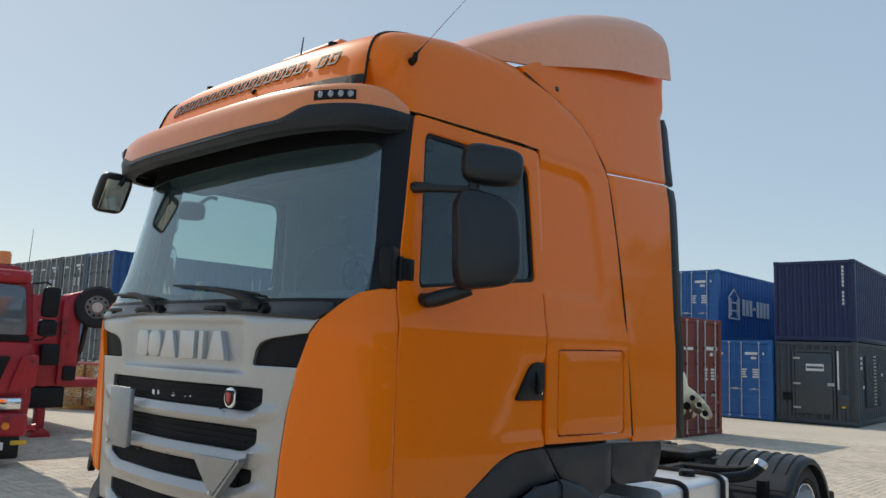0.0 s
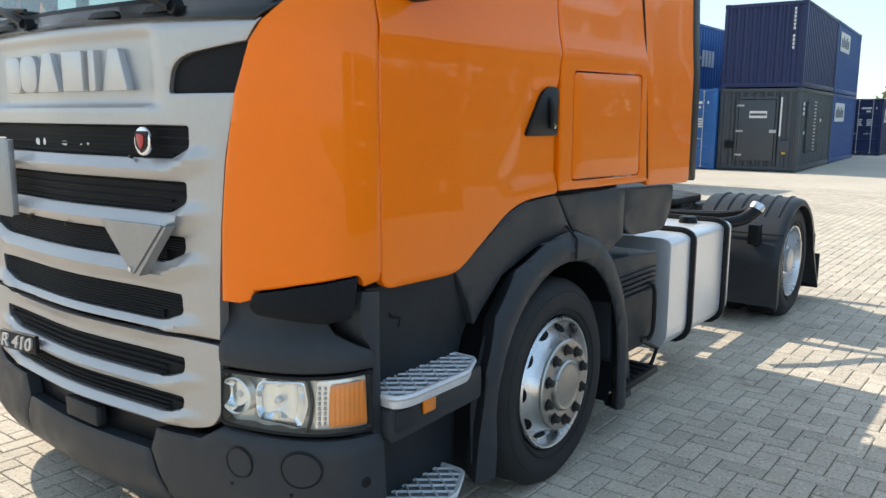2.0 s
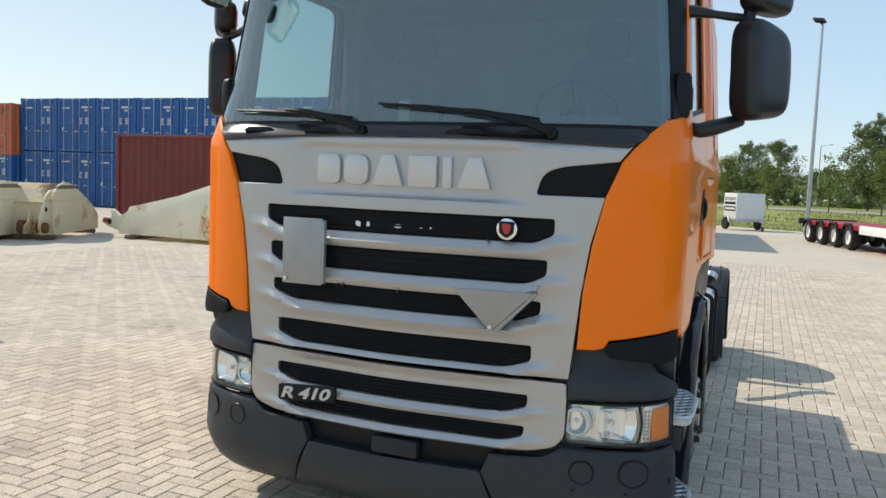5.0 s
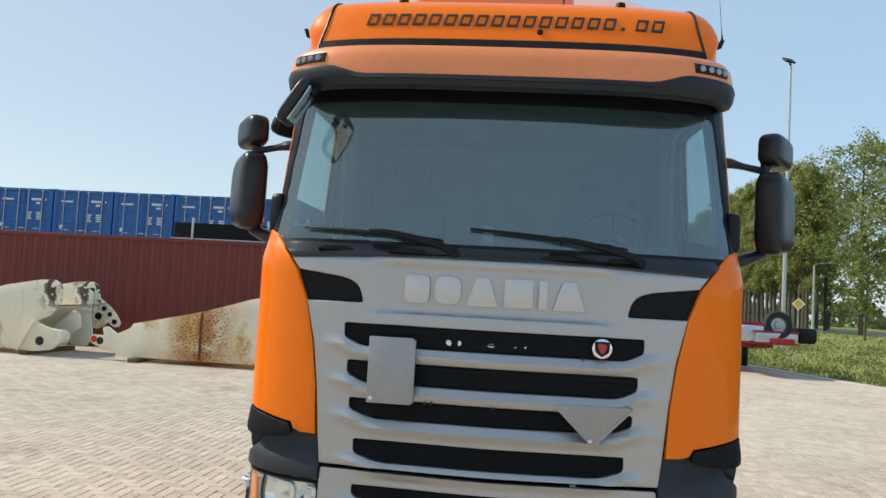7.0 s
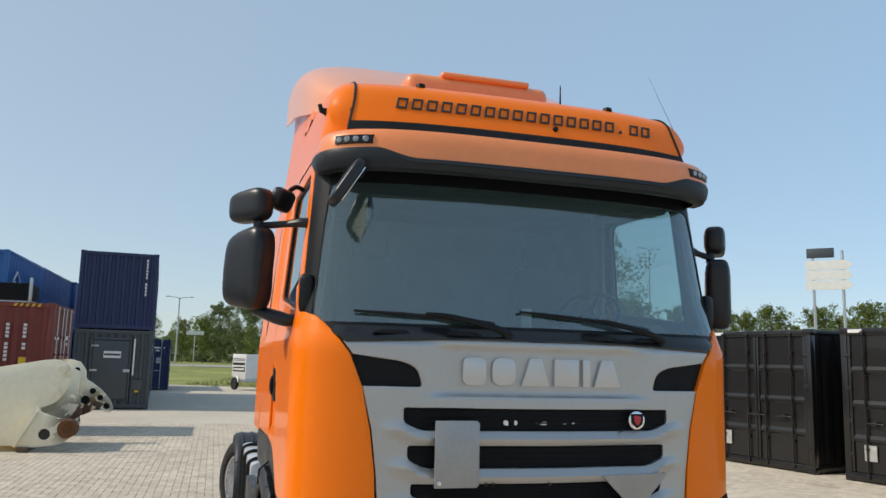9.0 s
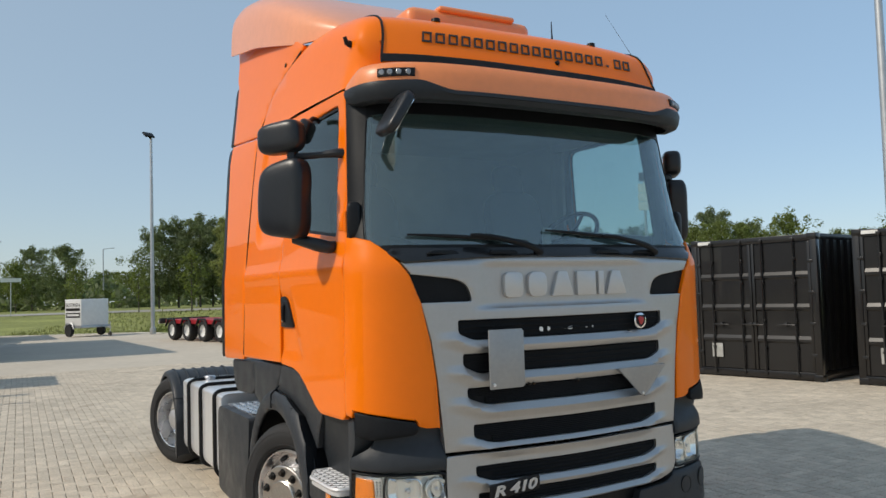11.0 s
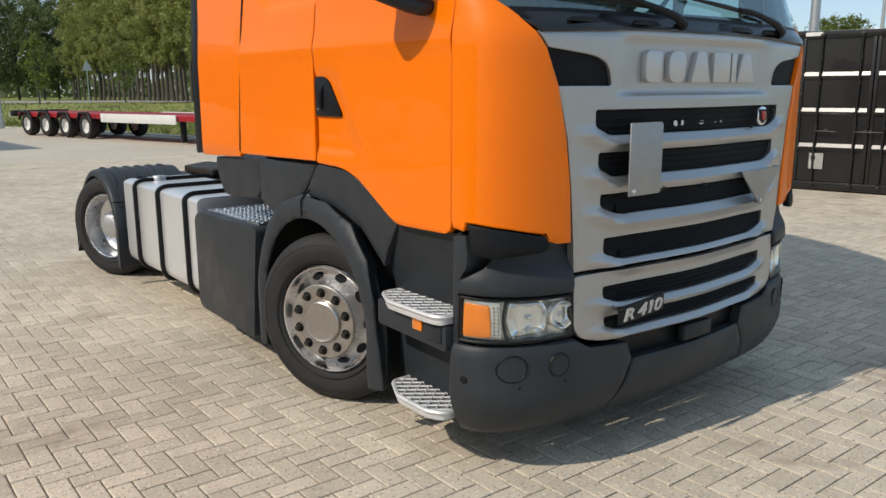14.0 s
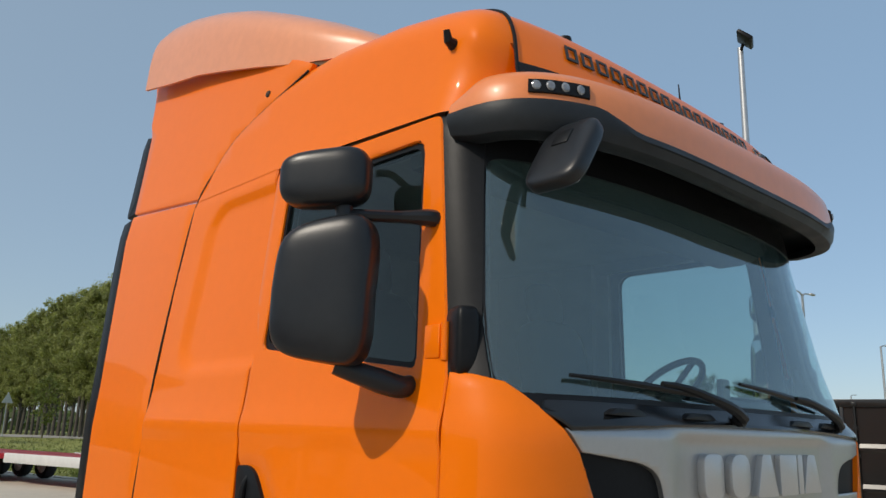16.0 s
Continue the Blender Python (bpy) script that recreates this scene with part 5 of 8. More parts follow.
for s in (1, -1):
    wide = 0.025 if s > 0 else 0.0
    at = pose(s * 1.447 + wide, 0.61, 2.285, 0, 0, -s * 34)
    bm = blob(-0.078, 0.078, -0.148, 0.148, -0.230, 0.230, 4.4, 48, 36)
    for v in bm.verts:
        # the outer end is drawn in at the top and the foot; the back swells
        u = (v.co.y + 0.148) / 0.296
        v.co.z -= 0.055 * u * u * max(0.0, v.co.z / 0.23) ** 2
        v.co.z += 0.045 * u * max(0.0, -v.co.z / 0.23) ** 2
        v.co.y -= 0.018 * max(0.0, v.co.z / 0.23)
    mir = part("main_mirror", turned(bm, at), SHELL, truck, "dark grey mirror housing")
    part("mirror_glass", turned(box(min(-s * 0.068, -s * 0.0775), max(-s * 0.068, -s * 0.0775), -0.105, 0.085, -0.165, 0.15, 0.003), at), MIRROR, mir, "mirror glass")
    at = pose(s * 1.452 + wide, 0.63, 2.640, 0, 0, -s * 38)
    bm = blob(-0.068, 0.068, -0.14, 0.14, -0.095, 0.095, 3.6, 44, 30)
    for v in bm.verts:
        u = (v.co.y + 0.14) / 0.28
        v.co.z *= 1 - (0.30 * u if v.co.z > 0 else -0.06 * u)
        v.co.x *= 1 - 0.15 * u
    um = part("wide_angle_mirror", turned(bm, at), SHELL, truck, "dark grey wide angle mirror housing")
    part("mirror_glass", turned(box(min(-s * 0.055, -s * 0.0665), max(-s * 0.055, -s * 0.0665), -0.09, 0.06, -0.055, 0.035, 0.003), at), MIRROR, um, "mirror glass")
    part("mirror_neck", tube([(s * 1.405, 0.585, 2.49), (s * 1.41, 0.59, 2.57)], 0.027, 12), SHELL, mir)
    arm = part("mirror_arm", tube([(s * 1.14, 0.455, 2.535), (s * 1.19, 0.46, 2.535), (s * 1.27, 0.51, 2.53), (s * 1.42, 0.59, 2.52)], [0.030, 0.027, 0.018, 0.02], 10, 1.0, 4), SHELL, truck, "dark grey mirror arm")
    part("mirror_foot", tube([(s * 1.19, 0.50, 2.035), (s * 1.23, 0.50, 2.02), (s * 1.29, 0.53, 2.035), (s * 1.40, 0.60, 2.075)], [0.03, 0.042, 0.046, 0.035], 14, 0.8, 4), SHELL, truck, "dark grey lower mirror foot")
    block = part("pillar_block", turned(blob(-0.036, 0.036, -0.055, 0.055, -0.10, 0.10, 5.0), pose(s * 1.160, 0.322, 2.15, 0, 0, s * 20)), BLACK, truck, "black hinge cover on the pillar")
    hinge = part("door_hinge", turned(box(-0.018, 0.018, -0.034, 0.034, -0.05, 0.05, 0.008), pose(s * 1.186, 0.405, 2.15)), ORANGE if s < 0 else BLACK, truck, "orange door hinge" if s < 0 else "black door hinge")
    part("hinge_knuckle", turned(lathe([(0.0, -0.055), (0.013, -0.055), (0.013, 0.055), (0.0, 0.055)], 12), pose(s * 1.190, 0.36, 2.15)), ORANGE if s < 0 else BLACK, hinge)
# front mirror hanging from the visor, on the passenger's side
part("front_mirror_arm", tube([(-0.94, 0.22, 2.80), (-0.93, 0.14, 2.80), (-0.935, 0.09, 2.775), (-0.96, 0.06, 2.72)], 0.014, 8, 1.0, 4), BLACK, truck, "black front mirror arm")
FM = Matrix(((-0.53, 0.0, 0.85, -1.03), (0.0, 1.0, 0.0, 0.05), (-0.85, 0.0, -0.53, 2.68), (0, 0, 0, 1)))
fmo = part("front_mirror", turned(blob(-0.13, 0.13, -0.10, 0.10, -0.032, 0.032, 4.2, 40, 24), FM), SHELL, truck, "dark grey front mirror above the windscreen")
part("mirror_glass", turned(box(-0.10, 0.10, -0.07, 0.07, 0.024, 0.033, 0.003), FM), MIRROR, fmo)
part("mirror_clamp", turned(box(-0.075, -0.015, -0.025, 0.035, -0.037, -0.028, 0.006), FM), BLACK, fmo)
# ramp mirror above the passenger's door
part("ramp_mirror_arm", tube([(-1.15, 0.84, 2.79), (-1.2, 0.81, 2.80), (-1.26, 0.76, 2.74)], 0.014, 8, 1.0, 3), BLACK, truck, "black kerb mirror arm")
rmo = part("ramp_mirror", turned(blob(-0.04, 0.04, -0.10, 0.10, -0.065, 0.065, 3.6, 32, 22), pose(-1.28, 0.72, 2.700, 0, 25, -30)), SHELL, truck, "dark grey kerb mirror beside the door window")


# ---- wheels ----
def build_wheel(name, tyre_w, offset, rear):
    """A wheel about the y axis of its own, outer face towards +z before turning."""
    hub = new(name)
    R, B, h = 0.468, 0.297, tyre_w / 2
    prof = [(B, -h + 0.03), (B + 0.02, -h + 0.005), (B + 0.08, -h - 0.012), (R - 0.05, -h - 0.004), (R - 0.015, -h + 0.02), (R, -h + 0.05), (R, h - 0.05), (R - 0.015, h - 0.02), (R - 0.05, h + 0.004), (B + 0.08, h + 0.012), (B + 0.02, h - 0.005), (B, h - 0.03)]
    tyre = lathe(prof, 72)
    part("tyre", tyre, RUBBER, hub, "worn black tyre")
    bm = bmesh.new()
    for g in (-0.3, 0.0, 0.3):
        add_lathe(bm, [(R + 0.001, g * h - 0.006), (R + 0.0015, g * h), (R + 0.001, g * h + 0.006)], 48)
    part("tyre_groove", bm, BLACK, hub)
    bm = bmesh.new()
    for r, z in ((B + 0.035, h + 0.004), (R - 0.055, h + 0.001)):
        add_lathe(bm, [(r - 0.002, z), (r, z + 0.006), (r + 0.003, z)], 64)
    part("tyre_bead", bm, RUBBER, hub)
    if not rear:
        rim = [(B + 0.003, h - 0.012), (B - 0.004, h - 0.002), (B - 0.010, h - 0.004), (B - 0.016, h - 0.02), (B - 0.020, h - 0.055), (0.270, h - 0.066), (0.258, h - 0.058), (0.222, h - 0.018), (0.210, h + 0.006), (0.204, h + 0.026)]
    else:
        rim = [(B + 0.003, h - 0.012), (B - 0.004, h - 0.002), (B - 0.014, h - 0.006), (B - 0.025, h - 0.05), (B - 0.035, h - 0.15), (0.20, h - 0.185), (0.15, h - 0.19), (0.14, h - 0.12), (0.12, h - 0.05), (0.10, h - 0.045), (0.0, h - 0.045)]
    ro = part("rim", lathe(rim, 64), ALU, hub, "polished aluminium rim")
    if not rear:
        disc = part("wheel_disc", lathe([(0.205, h + 0.020), (0.204, h + 0.034), (0.198, h + 0.040), (0.130, h + 0.040), (0.118, h + 0.036), (0.0, h + 0.036)], 64), HUB_METAL, hub, "satin metal nut ring")
        for k in range(10):
            a = 2 * math.pi * (k + 0.5) / 10
            part("vent_hole", lathe([(0.0, 0.004), (0.026, 0.004), (0.028, 0.0)], 16, Matrix.Rotation(a, 4, "Z") @ pose(0.2435, 0, h - 0.040, 0, 48, 0) @ Matrix.Diagonal((0.92, 1.30, 1, 1))), BLACK_MESH, ro)
        part("hub_cap", lathe([(0.116, h + 0.036), (0.114, h + 0.050), (0.106, h + 0.056), (0.098, h + 0.052), (0.085, h + 0.053), (0.0, h + 0.054)], 40), HUB_METAL, hub, "satin metal hub cap")
        for k in range(10):
            a = 2 * math.pi * k / 10
            nut = part("wheel_nut", lathe([(0.0185, 0.0), (0.0185, 0.018), (0.014, 0.026), (0.0, 0.027)], 6, pose(0.160 * math.cos(a), 0.160 * math.sin(a), h + 0.041)), STEEL, hub)
            part("nut_seat", lathe([(0.0, 0.0015), (0.025, 0.0015), (0.027, 0.0)], 18, pose(0.160 * math.cos(a), 0.160 * math.sin(a), h + 0.0405)), BLACK, nut)
    else:
        part("hub_cap", lathe([(0.10, h - 0.05), (0.10, h - 0.02), (0.08, h - 0.01), (0.0, h - 0.008)], 32), ALU_DULL, hub)
        for k in range(10):
            a = 2 * math.pi * k / 10
            part("wheel_nut", lathe([(0.017, 0.0), (0.017, 0.024), (0.0, 0.03)], 8, pose(0.168 * math.cos(a), 0.168 * math.sin(a), h - 0.19)), STEEL, hub)
    return hub


fw = build_wheel("front_wheel", 0.34, 0, False)
rw = build_wheel("rear_wheel", 0.30, 0, True)
FAXLE, RAXLE = 1.52, 5.45
fw.parent = rw.parent = truck
fw["label"], rw["label"] = "front wheel with polished aluminium rim", "rear wheel with deep dished aluminium rim"
fw.matrix_basis = pose(1.04, FAXLE, 0.466, 0, 90, 0)
rw.matrix_basis = pose(1.085, RAXLE, 0.466, 0, 90, 0)
copy_thing(fw, pose(-1.04, FAXLE, 0.466, 0, -90, 24))
copy_thing(rw, pose(-1.085, RAXLE, 0.466, 0, -90, 24))
for s in (1, -1):
    inner_tyre = lathe([(0.29, -0.14), (0.44, -0.15), (0.468, -0.11), (0.468, 0.11), (0.44, 0.15), (0.29, 0.14)], 48, pose(s * 0.73, RAXLE, 0.466, 0, 90, 0))
    part("inner_rear_tyre", inner_tyre, RUBBER, truck, "inner rear tyre")

# ---- chassis behind the cab ----
for s in (1, -1):
    part("chassis_rail", box(s * 0.43 - 0.04, s * 0.43 + 0.04, 0.9, 6.32, 0.66, 0.90, 0.008), STEEL, truck, "dark steel chassis rail")
for y in (2.6, 3.3, 4.1, 5.0, 6.0):
    part("cross_member", box(-0.40, 0.40, y - 0.06, y + 0.06, 0.70, 0.86, 0.01), STEEL, truck)
part("engine_block", box(-0.42, 0.42, 0.7, 2.5, 0.45, 1.22, 0.05), BLACK, truck, "dark engine under the cab")
part("front_axle", tube([(-0.9, FAXLE, 0.466), (-0.5, FAXLE, 0.40), (0.5, FAXLE, 0.40), (0.9, FAXLE, 0.466)], 0.06, 10), STEEL, truck)
part("rear_axle", tube([(-0.9, RAXLE, 0.466), (-0.2, RAXLE, 0.466), (0.0, RAXLE, 0.466), (0.2, RAXLE, 0.466), (0.9, RAXLE, 0.466)], [0.08, 0.09, 0.20, 0.09, 0.08], 14), STEEL, truck)
fifth = part("fifth_wheel", prism(rounded([(-0.45, 4.75), (0.45, 4.75), (0.48, 5.35), (0.12, 5.65), (0.08, 5.3), (-0.08, 5.3), (-0.12, 5.65), (-0.48, 5.35)], 0.05), 0.93, 0.985, "z", 0.01), STEEL, truck, "greasy steel fifth wheel plate")
part("fifth_wheel_foot", box(-0.45, 0.45, 4.95, 5.25, 0.86, 0.94, 0.02), STEEL, fifth)
rs = random.Random(8)
for k in range(9):
    y = 3.0 + 0.12 * rs.random() + 0.05 * k
    x = -0.35 + 0.09 * k
    part("suzi_line", tube([(x, 2.75, 1.25), (x + 0.05, 2.95, 1.02), (x + 0.1 * rs.random(), 3.15 + 0.2 * rs.random(), 1.0), (x + 0.1, 3.5 + 0.4 * rs.random(), 0.93)], 0.012, 6, 1.0, 5), BLACK, truck, "coiled air and electric line")
part("catwalk", box(-0.40, 0.40, 3.0, 3.55, 0.905, 0.93, 0.006), ALU_DULL, truck, "aluminium catwalk plate")
part("air_valve_block", box(-0.15, 0.20, 3.65, 3.9, 0.90, 1.03, 0.02), STEEL, truck)
part("air_tank", lathe([(0.0, -0.42), (0.09, -0.40), (0.11, -0.36), (0.11, 0.36), (0.09, 0.40), (0.0, 0.42)], 24, pose(0.0, 4.2, 0.80, 90, 0, 0)), STEEL, truck, "dark air tank between the rails")
part("fender_stay", tube([(0.40, 4.72, 0.86), (0.85, 4.73, 0.88), (1.12, 4.75, 0.95)], [0.05, 0.045, 0.03], 10, 1.0, 3), BLACK, truck, "black fender stay")
part("fender_stay", tube([(-0.40, 4.72, 0.86), (-0.85, 4.73, 0.88), (-1.12, 4.75, 0.95)], [0.05, 0.045, 0.03], 10, 1.0, 3), BLACK, truck, "black fender stay")


def tank_body(s, y0, y1, z0, z1, x_in, x_out):
    prof = rounded([(s * x_in, z0), (s * x_out, z0 + 0.0), (s * x_out, z1 - 0.02), (s * (x_out - 0.05), z1), (s * x_in, z1)], [0.07, 0.12, 0.10, 0.06, 0.07], 5)
    return prism(prof, y0, y1, "y", 0.025, None, 3)


WHITE_TANK = mat("brushed_aluminium_tank", (0.76, 0.77, 0.79), 0.34, metal=0.6, noise_scale=3.0, noise_amt=0.06, bump=0.02, bump_scale=400)
for s, y0, y1, straps in ((-1, 3.16, 4.79, (3.36, 3.92, 4.46)), (1, 2.78, 3.83, (3.10, 3.70))):
    z0, z1 = (0.235, 0.955) if s < 0 else (0.31, 0.965)
    tank = part("fuel_tank", tank_body(s, y0, y1, z0, z1, 0.58, 1.215), WHITE_TANK, truck, "aluminium fuel tank with black straps")
    for y in straps:
        prof_o = rounded([(s * 0.57, z0 - 0.008), (s * 1.225, z0 - 0.008), (s * 1.225, z1 - 0.02), (s * 1.17, z1 + 0.01), (s * 0.57, z1 + 0.01)], [0.05, 0.12, 0.10, 0.06, 0.05], 4)
        bm = bmesh.new()
        add_tube(bm, [(x, y, z) for x, z in prof_o] + [(prof_o[0][0], y, prof_o[0][1])], 0.022, 6)
        part("tank_strap", bm, BLACK, tank, "black tank strap")
    part("filler_cap", lathe([(0.0, 0.05), (0.05, 0.045), (0.058, 0.03), (0.058, 0.0)], 20, pose(s * 1.02, (y1 - 0.32) if s < 0 else y1 - 0.28, z1 - 0.005)), ALU_DULL if s < 0 else BLACK, tank, "round filler cap")
    part("tank_drain", tube([(s * 1.0, y1 - 0.2, z0), (s * 1.0, y1 - 0.2, z0 - 0.04)], 0.02, 8), STEEL, tank)
    part("tank_bracket", box(min(s * 0.47, s * 0.95), max(s * 0.47, s * 0.95), y0 + 0.1, y0 + 0.18, z0 - 0.03, z0 + 0.02, 0.006), STEEL, tank)
# right: battery box with a tread on it; left: box with louvres and a folding step
bb = part("battery_box", prism(rounded([(2.26, 0.17), (3.13, 0.20), (3.13, 0.83), (3.05, 0.88), (2.16, 0.88), (2.22, 0.5)], [0.03, 0.08, 0.05, 0.05, 0.04, 0.02]), -0.62, -1.25, "x", 0.03, None, 3), PLASTIC_GREY, truck, "dark grey battery box")
bm = bmesh.new()
add_box(bm, -1.19, -0.72, 2.24, 3.04, 0.878, 0.892, 0.003)
for i in range(8):
    for j in range(12):
        add_lathe(bm, [(0.016, 0.89), (0.013, 0.902), (0.006, 0.902), (0.006, 0.893)], 8, pose(-1.155 + 0.058 * i, 2.26 + 0.062 * j, 0))
part("box_tread", bm, ALU, bb, "perforated aluminium tread")
lb = part("air_dryer_box", prism(rounded([(2.06, 0.42), (2.62, 0.42), (2.62, 0.92), (2.06, 0.95)], 0.03), 0.62, 1.20, "x", 0.02), PLASTIC, truck, "dark grey box behind the front wheel")
for k in range(5):
    part("louvre", box(1.19, 1.215, 2.12, 2.58, 0.83 - 0.028 * k, 0.845 - 0.028 * k, 0.004), PLASTIC, lb)
part("grab_handle", tube([(1.21, 2.50, 0.45), (1.235, 2.52, 0.5), (1.235, 2.52, 0.72), (1.21, 2.50, 0.76)], 0.012, 8, 1.0, 3), BLACK, lb)
part("folding_step", box(0.95, 1.24, 2.15, 2.62, 0.235, 0.275, 0.01), BLACK, truck, "black folding step")
for k in range(6):
    part("step_rib", box(0.98, 1.22, 2.19 + 0.07 * k, 2.21 + 0.07 * k, 0.274, 0.285, 0.003), BLACK, truck)
part("step_stay", tube([(1.20, 2.60, 0.27), (1.21, 2.66, 0.36), (1.20, 2.45, 0.45)], 0.012, 6), BLACK, truck)

# filler pipe in front of the left mudguard
neck = part("filler_neck", tube([(0.62, 4.0, 0.84), (0.85, 4.25, 0.86), (1.05, 4.55, 0.88), (1.13, 4.66, 0.96)], [0.04, 0.04, 0.045, 0.05], 12, 1.0, 4), BLACK, truck, "black filler pipe")
part("filler_lid", lathe([(0.0, 0.06), (0.045, 0.055), (0.055, 0.04), (0.055, 0.0)], 18, pose(1.13, 4.66, 0.955, -25, 20, 0)), ALU, neck, "silver filler lid")
# rear mudguards
for s in (1, -1):
    bm = bmesh.new()
    arc = [(4.88, 0.17), (4.87, 0.45)] + wheel_arc(0.60, 166, 12, 26, RAXLE, 0.39) + [(6.12, 0.38), (6.28, 0.14)]
    arc = [(y, z) for y, z in arc]
    outw, inw = 1.275, 0.56
    prev = None
    for k, (y, z) in enumerate(arc):
        row = [bm.verts.new((s * x, y, z + dz)) for x, dz in ((inw, 0.0), (inw + 0.2, 0.004), (outw - 0.06, 0.004), (outw - 0.015, -0.006), (outw, -0.03))]
        # flange down the outer face
        c = Vector((y - RAXLE, z - 0.42)).normalized() * 0.06
        row.append(bm.verts.new((s * outw, y - c.x, z - c.y)))
        if prev:
            for i in range(5):
                bm.faces.new((prev[i], prev[i + 1], row[i + 1], row[i]))
        prev = row
    bmesh.ops.recalc_face_normals(bm, faces=bm.faces)
    bmesh.ops.solidify(bm, geom=list(bm.faces), thickness=0.014)
    mg = part("rear_mudguard", bm, PLASTIC_GREY, truck, "dark grey ribbed rear mudguard", 50)
    for k in range(6):
        x = 1.19 - 0.105 * k
        part("mudguard_rib", tube([(s * x, RAXLE + 0.607 * math.cos(radians(a)), 0.39 + 0.607 * math.sin(radians(a))) for a in (128, 122, 114, 106, 98, 90, 82, 76)], [0.004, 0.011, 0.012, 0.012, 0.012, 0.004], 6), PLASTIC_GREY, mg)
    part("mudguard_joint", tube([(s * 0.62, 4.935, 0.74), (s * 1.28, 4.935, 0.74)], 0.006, 5), BLACK, mg)
    part("mudguard_clip", box(min(s * 1.03, s * 1.12), max(s * 1.03, s * 1.12), 4.84, 4.92, 0.66, 0.82, 0.01), BLACK, mg)
    part("mud_flap", box(min(s * 0.6, s * 1.27), max(s * 0.6, s * 1.27), 6.27, 6.29, 0.10, 0.42, 0.004), BLACK, mg, "black rubber mud flap")
part("rear_beam", box(-1.2, 1.2, 6.30, 6.40, 0.45, 0.60, 0.02), STEEL, truck, "steel rear lamp beam")

# ---- cab interior ----
part("cab_floor", box(-1.12, 1.12, 0.56, 2.24, 1.28, 1.32, 0.0), INTERIOR, truck, "dark cab floor")
part("cab_back_wall", box(-1.03, 1.03, 2.22, 2.27, 1.32, 3.22, 0.0), INTERIOR_GREY, truck, "grey cab back wall")
part("cab_outer_back", box(-1.03, 1.03, 2.28, 2.31, 1.10, 3.34, 0.0), PLASTIC, truck)
part("headlining", box(-1.06, 1.06, 0.42, 2.24, 2.895, 2.925, 0.0), INTERIOR_GREY, truck, "grey cab headlining")
part("header_shelf", prism([(-1.07, 0.70), (-1.07, 0.55), (-0.93, 0.37), (-0.65, 0.27), (0, 0.23), (0.65, 0.27), (0.93, 0.37), (1.07, 0.55), (1.07, 0.70)], 2.77, 2.97, "z", 0.02), INTERIOR, truck, "dark overhead shelf")
for s in (1, -1):
    part("door_trim", box(min(s * 1.15, s * 1.17), max(s * 1.15, s * 1.17), 0.52, 1.42, 1.33, 2.10, 0.0), INTERIOR, truck)
    part("sleeper_trim", box(min(s * 1.02, s * 1.085), max(s * 1.02, s * 1.085), 1.47, 2.23, 1.32, 2.97, 0.0), INTERIOR_GREY, truck)
for s in (1, -1):
    part("pillar_trim", box(min(s * 1.06, s * 1.09), max(s * 1.06, s * 1.09), 1.385, 1.50, 1.32, 2.96, 0.0), INTERIOR_GREY, truck, "grey inner pillar trim")
    part("cant_rail_trim", box(min(s * 1.04, s * 1.07), max(s * 1.04, s * 1.07), 0.52, 1.50, 2.83, 2.96, 0.0), INTERIOR_GREY, truck)
bm = bmesh.new()
plan = [(-1.08, 0.55), (-1.08, 0.42), (-0.95, 0.24), (-0.75, 0.15), (-0.4, 0.10), (0.4, 0.10), (0.75, 0.15), (0.95, 0.24), (1.08, 0.42), (1.08, 0.55)]
add_prism(bm, plan, 1.36, 1.95, "z", 0.02)
add_prism(bm, [(x * 0.97, y + 0.02) for x, y in plan], 1.94, 1.98, "z", 0.015)
part("dashboard", bm, INTERIOR, truck, "dark grey dashboard")
part("instrument_hood", prism([(0.28, 1.97), (0.34, 2.07), (0.55, 2.05), (0.60, 1.90), (0.55, 1.80)], 0.32, 0.92, "x", 0.03), INTERIOR, truck)
wheel_bm = lathe([(0.215 + 0.016 * math.cos(a), 0.016 * math.sin(a)) for a in (2 * math.pi * k / 10 for k in range(10))], 40, None, True)
for a in (20, 160, 270):
    add_tube(wheel_bm, [(0.03 * math.cos(radians(a)), 0.03 * math.sin(radians(a)), -0.02), (0.21 * math.cos(radians(a)), 0.21 * math.sin(radians(a)), 0.0)], 0.014, 8)
add_lathe(wheel_bm, [(0.0, 0.01), (0.07, 0.0), (0.075, -0.03), (0.0, -0.05)], 24)
bmesh.ops.transform(wheel_bm, matrix=pose(0.62, 0.76, 2.11, -42, 0, 0), verts=wheel_bm.verts)
part("steering_wheel", wheel_bm, BLACK, truck, "black steering wheel")
part("steering_column", tube([(0.62, 0.45, 1.80), (0.62, 0.75, 2.10)], 0.04, 10), INTERIOR, truck)
